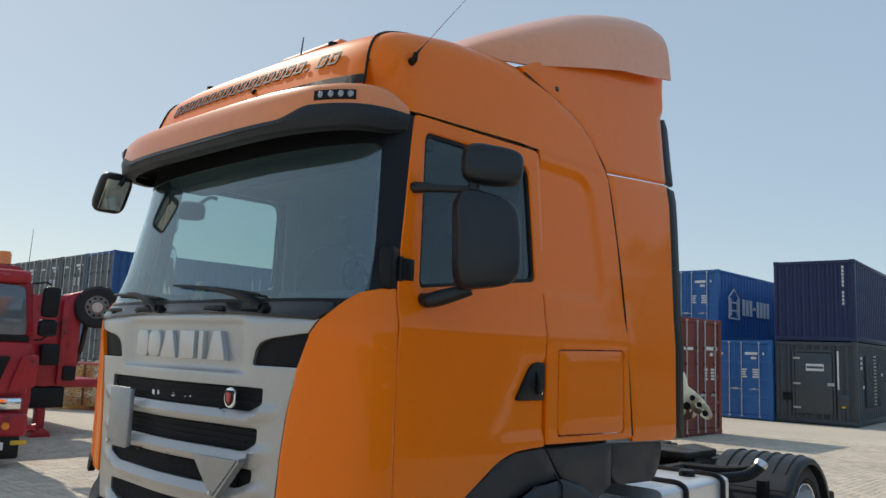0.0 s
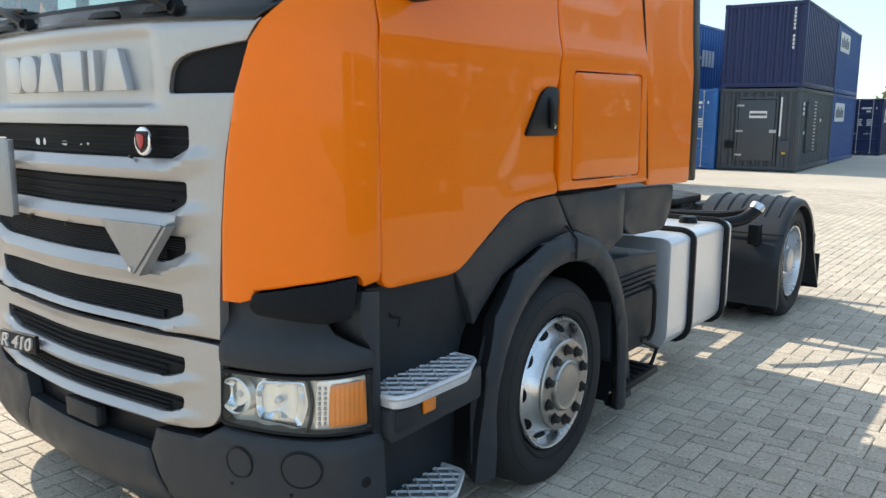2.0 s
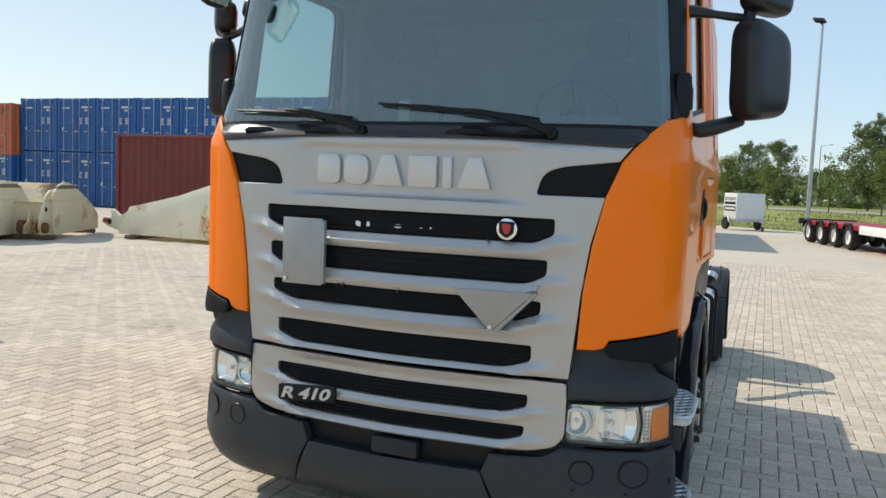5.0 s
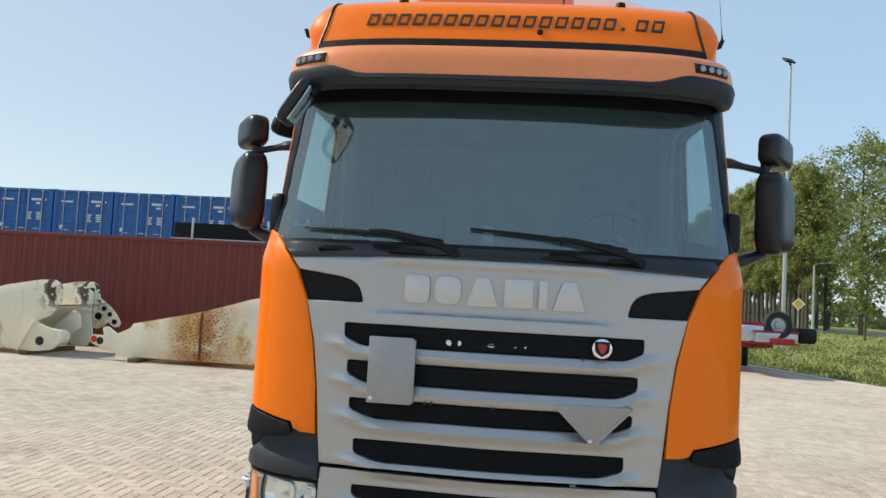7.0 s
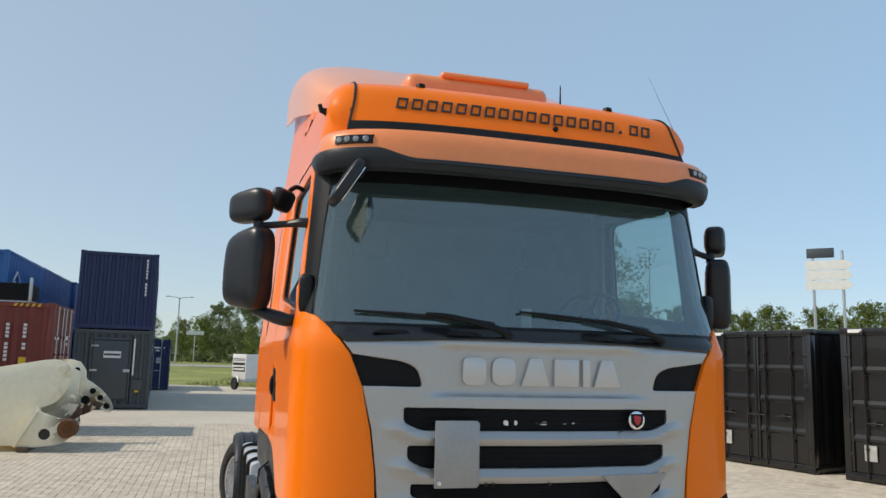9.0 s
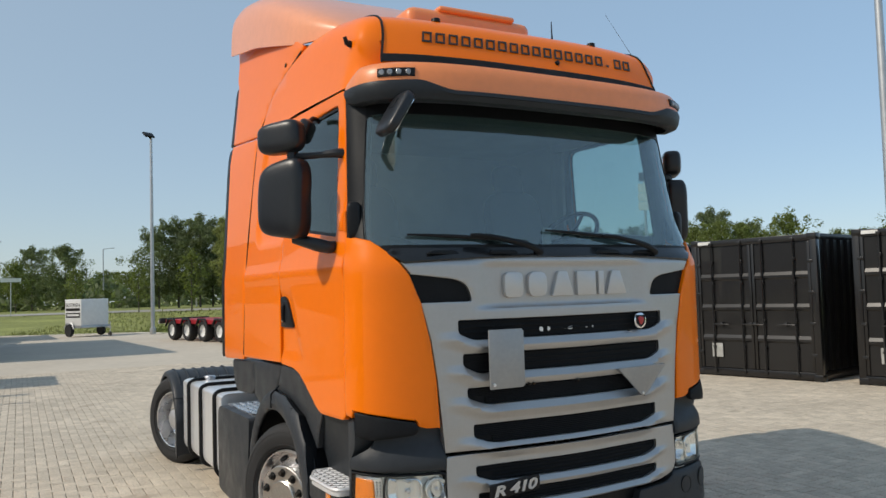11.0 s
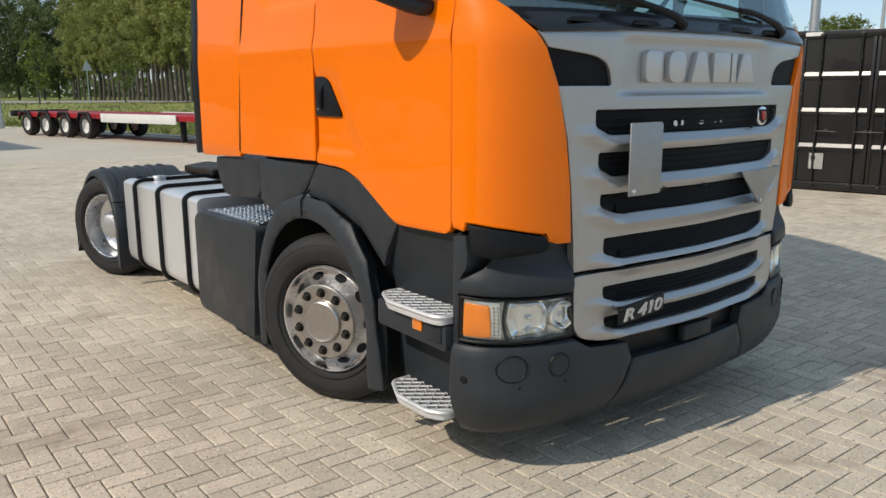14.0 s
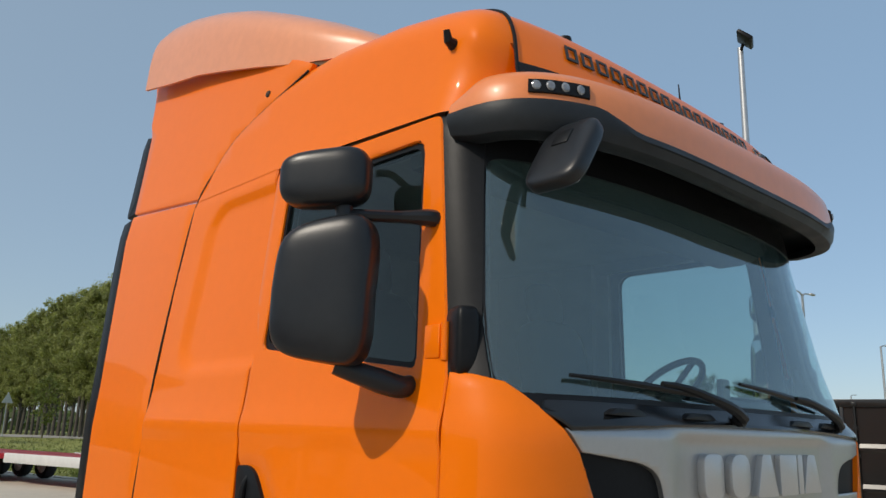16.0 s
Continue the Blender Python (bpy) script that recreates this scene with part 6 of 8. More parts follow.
for s in (1, -1):
    seat = part("seat", blob(s * 0.62 - 0.25, s * 0.62 + 0.25, 0.85, 1.35, 1.62, 1.82, 5), FABRIC, truck, "dark fabric cab seat")
    br = blob(-0.24, 0.24, -0.08, 0.08, -0.38, 0.38, 4.5)
    bmesh.ops.transform(br, matrix=pose(s * 0.62, 1.40, 2.13, -12), verts=br.verts)
    part("backrest", br, FABRIC, seat)
    hr = blob(-0.13, 0.13, -0.05, 0.05, -0.12, 0.12, 3.5)
    bmesh.ops.transform(hr, matrix=pose(s * 0.62, 1.50, 2.60, -10), verts=hr.verts)
    part("headrest", hr, FABRIC, seat)
    part("seat_base", box(s * 0.62 - 0.2, s * 0.62 + 0.2, 0.9, 1.3, 1.32, 1.64, 0.03), INTERIOR, seat)
part("bunk", box(-1.05, 1.05, 1.62, 2.20, 1.66, 1.86, 0.05), FABRIC, truck, "made-up bunk behind the seats")
part("phone_holder", box(-0.075, -0.02, 0.10, 0.13, 1.97, 2.11, 0.01), INTERIOR_GREY, truck, "small grey holder on the dashboard")
paper = part("dash_paper", prism(rounded([(-0.98, 0.36), (-0.62, 0.26), (-0.56, 0.46), (-0.90, 0.54)], 0.01), 1.985, 1.990, "z"), WHITE, truck, "cream papers lying on the dashboard")
part("dash_folder", prism([(0.0, 0.0), (0.30, 0.0), (0.06, 0.085), (0.0, 0.09)], -0.004, 0.004, "y", 0.0, pose(-0.86, 0.52, 1.99, 0, 0, -14)), BLACK, truck, "black folder leaning on the dashboard")
part("air_vent", box(-0.62, -0.22, 0.13, 0.3, 1.965, 1.99, 0.01), BLACK, truck)

# ---- shipping containers ----
def steel_paint(name, color, rust=0.25, rough=0.45, coat=0.0):
    return mat(name, color, rough, noise_scale=0.8, noise_amt=0.12, bump=0.05, bump_scale=90, dirt=(0.13, 0.06, 0.03) if rust > 0.03 else None, dirt_amt=rust, dirt_scale=1.2, coat=coat)


BLUE = steel_paint("blue_container_paint", (0.021, 0.122, 0.35), 0.015)
# the row's blue darkened, to offset strong sun on the far stack's side
BLUE_DIMMED = steel_paint("dimmed_blue_container_paint", (0.013, 0.072, 0.215), 0.01)
NAVY = steel_paint("navy_container_paint", (0.012, 0.022, 0.085), 0.0)
BLUE_MID = steel_paint("mid_blue_container_paint", (0.022, 0.075, 0.24), 0.02)
REDBROWN = steel_paint("oxide_red_container_paint", (0.185, 0.033, 0.024), 0.06, 0.55)
ORANGE_C = steel_paint("dull_orange_container_paint", (0.58, 0.15, 0.06), 0.06, 0.55)
GREY_C = steel_paint("slate_grey_container_paint", (0.055, 0.066, 0.075), 0.03)
BLACK_C = mat("gloss_black_container_paint", (0.012, 0.011, 0.011), 0.29, noise_scale=1.0, noise_amt=0.2, bump=0.04, bump_scale=25, coat=0.3, spec=0.45)
PAPER = mat("grubby_paper", (0.40, 0.40, 0.38), 0.8, noise_scale=9.0, noise_amt=0.35)
GALV = mat("galvanised_steel", (0.52, 0.53, 0.54), 0.45, metal=0.8, noise_scale=6.0, noise_amt=0.15)
MARK = mat("white_stencil", (0.72, 0.72, 0.70), 0.6, noise_scale=8.0, noise_amt=0.15)
YELLOW = mat("yellow_sticker", (0.65, 0.42, 0.03), 0.5, noise_scale=6.0, noise_amt=0.1)
TIMBER = mat("weathered_timber", (0.17, 0.12, 0.075), 0.85, noise_scale=6.0, noise_amt=0.4, stretch=(1, 8, 8), bump=0.3, bump_scale=80)
CW = 2.438


def corrugated(length, z0, z1, depth, pitch):
    """Wave profile along y from 0 to length, as (y, depth) pairs."""
    n = max(1, round(length / pitch))
    p = length / n
    pts = []
    for k in range(n):
        y = k * p
        pts += [(y + p * 0.06, 0.0), (y + p * 0.36, 0.0), (y + p * 0.56, depth), (y + p * 0.86, depth)]
    return [(0.0, depth)] + pts + [(length, depth)]


def wave_wall(length, z0, z1, depth=0.04, pitch=0.29):
    bm = bmesh.new()
    lo, hi = [], []
    for y, d in corrugated(length, z0, z1, depth, pitch):
        lo.append(bm.verts.new((d, y, z0))), hi.append(bm.verts.new((d, y, z1)))
    for i in range(len(lo) - 1):
        bm.faces.new((lo[i], lo[i + 1], hi[i + 1], hi[i]))
    return bm


def container(label, paint, L=6.058, H=2.591, doors=True, bar=GALV, ribs=3, marks=True, castings=None, door_paint=None):
    """Door end at y = 0, facing -y; the floor's corner at the origin, x across."""
    c = thing("shipping_container", label, "container")
    dp = door_paint or paint
    for x in (0.0, CW):
        sx = 1 if x == 0 else -1
        m = pose(x + sx * 0.012, 0.12, 0) @ Matrix.Diagonal((sx, 1, 1, 1))
        bm = wave_wall(L - 0.24, 0.16, H - 0.10)
        bmesh.ops.transform(bm, matrix=m, verts=bm.verts)
        part("side_wall", bm, paint, c, "corrugated steel side", 20)
        part("bottom_rail", box(min(x, x + sx * 0.06), max(x, x + sx * 0.06), 0.1, L - 0.1, 0.02, 0.17, 0.006), paint, c)
        part("top_rail", box(min(x, x + sx * 0.06), max(x, x + sx * 0.06), 0.1, L - 0.1, H - 0.11, H - 0.01, 0.006), paint, c)
        for y in (0.0, L):
            sy = 1 if y == 0 else -1
            part("corner_post", box(min(x, x + sx * 0.12), max(x, x + sx * 0.12), min(y, y + sy * 0.13), max(y, y + sy * 0.13), 0.11, H - 0.11, 0.012), paint, c)
            for z in (0.0, H - 0.118):
                cast = part("corner_casting", box(min(x - sx * 0.005, x + sx * 0.16), max(x - sx * 0.005, x + sx * 0.16), min(y - sy * 0.005, y + sy * 0.175), max(y - sy * 0.005, y + sy * 0.175), z, z + 0.118, 0.012), castings or paint, c)
    part("roof_panel", box(0.02, CW - 0.02, 0.1, L - 0.1, H - 0.05, H - 0.03), paint, c)
    part("floor_panel", box(0.02, CW - 0.02, 0.05, L - 0.05, 0.10, 0.15), paint, c)
    bm = wave_wall(CW - 0.24, 0.16, H - 0.10, 0.045, 0.25)
    bmesh.ops.transform(bm, matrix=pose(0.12 + CW - 0.24, L - 0.012, 0, 0, 0, 90) @ Matrix.Diagonal((-1, 1, 1, 1)), verts=bm.verts)
    part("front_wall", bm, paint, c, "corrugated front wall", 20)
    for y in (L - 0.10, 0.0):
        part("end_sill", box(0.1, CW - 0.1, y, y + 0.10, 0.02, 0.15, 0.006), paint, c)
        part("end_header", box(0.1, CW - 0.1, y, y + 0.10, H - 0.13, H - 0.015, 0.006), paint, c)
    if not doors:
        bm = wave_wall(CW - 0.24, 0.15, H - 0.12, 0.045, 0.25)
        bmesh.ops.transform(bm, matrix=pose(0.12, 0.012, 0, 0, 0, -90) @ Matrix.Diagonal((-1, 1, 1, 1)), verts=bm.verts)
        for v in bm.verts:
            v.co.x = v.co.x if v.co.x > 0 else v.co.x
        bmesh.ops.transform(bm, matrix=pose(0, 0, 0), verts=bm.verts)
        part("end_wall", bm, paint, c, "corrugated end wall", 20)
        return c
    z0, z1 = 0.16, H - 0.135
    for k in (0, 1):
        x0, x1 = (0.125, CW / 2 - 0.008) if k == 0 else (CW / 2 + 0.008, CW - 0.125)
        prof = [(0.035, z0)]
        for j in range(ribs):
            zc = z0 + (z1 - z0) * (j + 1) / (ribs + 1)
            prof += [(0.035, zc - 0.085), (0.012, zc - 0.055), (0.012, zc - 0.012), (0.035, zc + 0.048)]
        prof += [(0.035, z1), (0.075, z1), (0.075, z0)]
        leaf = part("door", prism(prof, x0, x1, "x"), dp, c, "ribbed steel door leaf", 20)
        part("door_frame", box(x0, x0 + 0.05, 0.008, 0.05, z0, z1, 0.004), dp, leaf)
        part("door_frame", box(x1 - 0.05, x1, 0.008, 0.05, z0, z1, 0.004), dp, leaf)
        for xb in ((x0 + 0.30, x1 - 0.20) if k == 0 else (x0 + 0.20, x1 - 0.30)):
            rod = part("locking_bar", tube([(xb, -0.012, 0.08), (xb, -0.012, H - 0.07)], 0.017, 8), bar, leaf, "vertical locking bar")
            for z in (0.10, H - 0.09):
                part("cam", box(xb - 0.035, xb + 0.035, -0.035, 0.01, z - 0.03, z + 0.03, 0.008), bar, leaf)
            for z in (0.55, 1.05, 1.75, 2.15):
                part("bar_guide", box(xb - 0.03, xb + 0.03, -0.022, 0.03, z - 0.025, z + 0.025, 0.006), dp, leaf)
            part("lock_handle", tube([(xb, -0.035, 0.98), (xb + (0.16 if k == 0 else -0.16), -0.05, 0.985), (xb + (0.32 if k == 0 else -0.32), -0.04, 0.975)], 0.012, 6), bar, leaf)
            part("handle_catch", box(xb + (0.14 if k == 0 else -0.20), xb + (0.20 if k == 0 else -0.14), -0.05, 0.03, 0.955, 1.02, 0.006), bar, leaf)
        xh = x0 if k == 0 else x1
        for z in (0.45, 1.0, 1.55, 2.1):
            part("hinge", box(xh - 0.05, xh + 0.05, -0.006, 0.03, z - 0.03, z + 0.03, 0.008), dp, leaf)
    if marks:
        for i, (x, z, w, h) in enumerate(((1.62, 2.15, 0.16, 0.09), (1.83, 2.15, 0.26, 0.09), (2.15, 2.15, 0.05, 0.09), (1.83, 2.0, 0.18, 0.08), (1.50, 1.62, 0.20, 0.05), (1.90, 1.62, 0.22, 0.05), (1.50, 1.54, 0.13, 0.05), (1.90, 1.54, 0.22, 0.05), (1.50, 1.46, 0.12, 0.05), (1.90, 1.46, 0.2, 0.05), (1.50, 1.38, 0.2, 0.05), (1.90, 1.38, 0.22, 0.05), (0.40, 2.12, 0.2, 0.08), (0.65, 2.12, 0.28, 0.07), (0.38, 1.1, 0.15, 0.16))):
            part("door_marking", box(x - w / 2, x + w / 2, 0.004, 0.009, z - h / 2, z + h / 2), MARK, c, "white stencilled marking bar")
    return c


STOCK = {}


def put_container(key, at, rz=0.0, group="", **how):
    """Place a container; alike ones are copies that share their meshes."""
    if key not in STOCK:
        STOCK[key] = container(**how)
        STOCK[key].matrix_basis = pose(*at, 0, 0, rz)
        ob = STOCK[key]
    else:
        ob = copy_thing(STOCK[key], pose(*at, 0, 0, rz))
    if group:
        ob["group"] = group
    return ob


# the row of blue containers, two high, with their doors to the yard
for i in range(10):
    for z in (0.0, 2.6):
        put_container("blue", (-8.48 - CW - 2.50 * i, 25.65, z), 0, "row of blue containers", label="blue steel shipping container in a stacked row", paint=BLUE)
put_container("orange", (-8.48 - CW - 25.05, 25.2, 2.33), 0, label="dull orange shipping container on top of a stack", paint=ORANGE_C, marks=False)
put_container("low_blue", (-8.48 - CW - 25.05, 25.2, 0), 0, "row of blue containers", label="low blue shipping container under an orange one", paint=BLUE, H=2.33)
put_container("blue", (-8.53, 24.3, 0), 0, "row of blue containers")
put_container("mid", (-8.48 - CW, 31.9, 2.6), 0, label="dark blue shipping container stacked behind the row", paint=BLUE_MID, marks=False)
put_container("mid", (-8.48 - CW, 31.9, 0), 0)
put_container("mid", (-8.30 - CW, 38.1, 2.6), 0)
put_container("mid", (-8.30 - CW, 38.1, 0), 0)
# painted bars on the long side of the end container
sign = thing("side_marking", "row of white bars painted on a blue container side", "marking", at=(-8.46, 27.75, 3.62), rz=90)
for k in range(8):
    z0, z1 = (0.25, 0.37) if k == 3 else (0.0, 0.62)
    part("painted_bar", box(0.346 * k, 0.346 * k + 0.26, -0.006, 0.002, z0, z1), MARK, sign, "", 0)
bm = bmesh.new()
for a, c in (((26.55, 3.45), (26.55, 4.25)), ((27.45, 3.45), (27.45, 4.25)), ((26.55, 4.25), (27.0, 4.55)), ((27.0, 4.55), (27.45, 4.25)), ((26.55, 3.45), (27.45, 3.45)), ((26.7, 3.75), (27.3, 3.75)), ((26.7, 4.05), (27.3, 4.05)), ((26.7, 3.55), (26.7, 4.2)), ((27.3, 3.55), (27.3, 4.2))):
    add_tube(bm, [(-8.465, *a), (-8.465, *c)], 0.035, 4)
tagged(to_ob("side_emblem", bm, MARK, None, "", 0), "white outline emblem of a house with a bunk bed", "emblem")

# slate grey power container with a navy one on top; two mid blue ones and a single one behind
gen = thing("power_container", "slate grey generator container with a service door", "container", at=(-6.07, 24.64, 0))
gc = container("x", GREY_C, doors=False)
for ch in list(gc.children):
    ch.parent = gen
bpy.data.objects.remove(gc)
sd = part("service_door", box(0.62, 1.72, -0.03, 0.03, 0.32, 2.22, 0.01), GREY_C, gen, "flush grey service door")
for z in (0.5, 1.25, 2.05):
    part("door_hinge", box(0.56, 0.78, -0.05, 0.0, z - 0.03, z + 0.03, 0.006), GALV, sd)
part("door_latch", box(1.58, 1.78, -0.06, 0.0, 1.2, 1.3, 0.01), GALV, sd)
part("name_plate", box(0.95, 1.48, -0.036, -0.03, 1.66, 1.88), MARK, sd, "white plate without readable writing")
part("name_plate_bar", box(0.97, 1.46, -0.040, -0.034, 1.735, 1.805), GREY_C, sd)
part("frame_rail", box(0.54, 1.80, -0.02, 0.04, 2.25, 2.33, 0.01), GREY_C, gen)
part("frame_rail", box(0.54, 0.60, -0.02, 0.04, 0.30, 2.33, 0.01), GREY_C, gen)
part("frame_rail", box(1.74, 1.80, -0.02, 0.04, 0.30, 2.33, 0.01), GREY_C, gen)
part("connection_hatch", box(0.24, 0.50, -0.02, 0.04, 0.70, 0.95, 0.01), BLACK, gen, "dark connection hatch")
part("control_box", box(1.88, 2.2, -0.05, 0.04, 0.62, 0.96, 0.01), GREY_C, gen)
part("warning_label", box(1.98, 2.1, -0.056, -0.05, 0.55, 0.61), YELLOW, gen)
part("marking_bar", box(1.86, 1.91, -0.004, 0.004, 1.1, 2.3), MARK, gen, "white vertical stencil")
for k in range(22):
    part("cooling_louvre", box(2.45, 2.49, 1.0 + 0.10 * k, 1.05 + 0.10 * k, 0.55, 2.2, 0.003), GREY_C, gen, "vertical cooling louvre")
for k in range(15):
    part("vent_slat", box(2.45, 2.50, 2.1, 2.42, 0.62 + 0.11 * k, 0.67 + 0.11 * k, 0.003), GALV, gen, "pale vent slat")
for y, z in ((0.5, 2.1), (0.5, 1.95), (0.5, 1.8), (0.75, 1.2), (3.6, 1.6)):
    part("side_label", box(2.446, 2.452, y - 0.12, y + 0.12, z - 0.05, z + 0.05), MARK, gen)
nv = put_container("navy", (-6.07, 24.64, 2.6), 0, label="navy blue shipping container stacked on a generator container", paint=NAVY, doors=False)
nm = thing("serial_marking", "white vertical serial marking on a navy container", "marking", at=(-3.975, 24.624, 3.75))
for k in range(11):
    if k != 4:
        part("stencil_bar", box(-0.03, 0.03, -0.004, 0.004, 0.115 * k, 0.115 * k + 0.085), MARK, nm, "", 0)
askew = [gen, nv, nm]
for z in (0.0, 2.6):
    mp = put_container("mid_plain", (-6.07, 30.85, z), 0, label="mid blue shipping container with a white company panel", paint=BLUE_MID, doors=False)
    pan = box(-3.628, -3.618, 31.3, 33.6, z + 1.55, z + 2.25)
    ob = tagged(to_ob("company_panel", pan, MARK, None, "", 0), "white panel with dark bars on a container side", "panel")
    for k in range(5):
        part("panel_bar", box(-3.619, -3.612, 31.5 + 0.38 * k, 31.75 + 0.38 * k, z + 1.7, z + (2.1 if k % 2 else 2.0)), NAVY, ob)
    askew += [mp, ob]
# the whole block stands a few degrees askew
SKEW = pose(-3.632, 24.64, 0, 0, 0, 3.8) @ pose(3.632, -24.64, 0)
for ob in askew:
    ob.matrix_basis = SKEW @ ob.matrix_basis
put_container("navy_single", (-3.83 - CW, 39.7, 0), 2.5, label="single navy shipping container with white door markings", paint=NAVY)
ob = tagged(to_ob("company_panel", box(-0.006, 0.004, 0.6, 2.2, 1.5, 2.1), MARK, None, "", 0), "white panel with dark bars on a navy container side", "panel")
ob.matrix_basis = pose(-3.83, 39.8, 0, 0, 0, 2.5)
for k in range(3):
    part("panel_bar", box(0.003, 0.009, 0.85 + 0.4 * k, 1.1 + 0.4 * k, 1.62, 1.98 if k % 2 else 1.9), NAVY, ob)

# forty-foot oxide red container across the yard, its doors to the right
red = put_container("red", (-5.1, 15.7, 0), 90, label="oxide red forty-foot high-cube container lying along the yard", paint=REDBROWN, L=12.19, H=2.896, marks=True)
for x, z1, n in ((-6.02, 2.42, 10), (-5.67, 2.42, 7)):
    sm = thing("serial_marking", "white vertical serial marking on a red container", "marking", at=(x, 15.69, z1))
    for k in range(n):
        if k != 4:
            part("stencil_bar", box(-0.035, 0.035, -0.005, 0.008, -0.085 * k - 0.06, -0.085 * k), MARK, sm, "", 0)
tagged(to_ob("warning_label", box(-5.75, -5.60, 15.685, 15.698, 1.45, 1.68), YELLOW, None, "", 0), "yellow warning label on a red container", "label")
for k in range(5):
    tagged(to_ob("hazard_stripe", prism([(-5.95 + 0.12 * k, 2.80), (-5.90 + 0.12 * k, 2.80), (-5.86 + 0.12 * k, 2.87), (-5.91 + 0.12 * k, 2.87)], 15.68, 15.695, "y"), YELLOW, None, "", 0), "yellow hazard stripe on a container rail", "stripe", "hazard stripes")
# bundle of black panels on top
bundle = thing("panel_bundle", "stack of black panels strapped on a container roof", "panels", at=(-8.9, 15.8, 2.896))
for k in range(9):
    part("panel", box(0.0 + 0.02 * (k % 3), 3.2 - 0.02 * (k % 2), 0.0, 1.2, 0.03 + 0.045 * k, 0.065 + 0.045 * k, 0.004), BLACK, bundle, "black panel")
part("pallet", box(-0.05, 3.3, 0.0, 1.2, 0.0, 0.03), GALV, bundle)
for x in (0.55, 2.55, 3.25):
    part("post", box(x - 0.03, x + 0.03, -0.05, 0.02, 0.0, 0.55, 0.004), GALV, bundle, "grey steel post")

# black self-storage containers in a row, doors towards the truck, set a little askew
ASKEW = -90 + 12.3
ux = Vector((math.cos(radians(ASKEW)), math.sin(radians(ASKEW)), 0))
base = Vector((8.925, 7.73, 0))
for k in (-1, 0, 1, 2):
    q = base + ux * (k * 3.03)
    put_container("black", tuple(q), ASKEW, "row of black containers", label="glossy black storage container with closed doors", paint=BLACK_C, bar=BLACK_C, marks=False)
    back = Matrix.Translation(q) @ pose(0, 0, 0, 0, 0, ASKEW)
    bm = box(0.16, 0.42, -0.012, -0.004, 2.50, 2.56)
    bmesh.ops.transform(bm, matrix=back, verts=bm.verts)
    tagged(to_ob("name_label", bm, MARK, None, "", 0), "white label on the header of a black container", "label", "container labels")
    bm = box(0.36, 0.58, 0.004, 0.010, 0.36, 0.62)
    bmesh.ops.transform(bm, matrix=back, verts=bm.verts)
    tagged(to_ob("paper_notice", bm, PAPER, None, "", 0), "pale grey notice stuck on a black container door", "notice", "container notices")

# stack far to the left
# slate on its doors paints in the shade of that end
put_container("blue_long", (-25.6 - CW, 11.1, 2.6), 0, label="long blue shipping container in a far stack, darkened, with shade-grey doors", paint=BLUE_DIMMED, L=7.1, marks=False, door_paint=GREY_C)
put_container("blue_long", (-25.6 - CW, 11.1, 0), 0)
for y, z1, n in ((17.25, 4.55, 12), (17.62, 4.6, 7), (17.3, 1.95, 8), (17.65, 1.95, 5)):
    sm = thing("serial_marking", "white vertical serial marking on a blue container", "marking", at=(-25.594, y, z1), rz=90)
    for k in range(n):
        part("stencil_bar", box(-0.02, 0.02, -0.005, 0.004, -0.12 * k - 0.09, -0.12 * k), MARK, sm, "", 0)
for k in (1, 2, 3, 4):
    for z in (0.0, 2.6):
        put_container("grey", (-25.6 - CW - 2.5 * k, 11.1, z), 0, "grey far containers", label="dark slate shipping container in a far stack", paint=GREY_C)

# ---- loader buckets ----
RED_CAP = mat("red_cap", (0.55, 0.04, 0.02), 0.5)
RUST = mat("rusty_steel", (0.16, 0.065, 0.022), 0.85, noise_scale=3.0, noise_amt=0.5, bump=0.3, bump_scale=90)


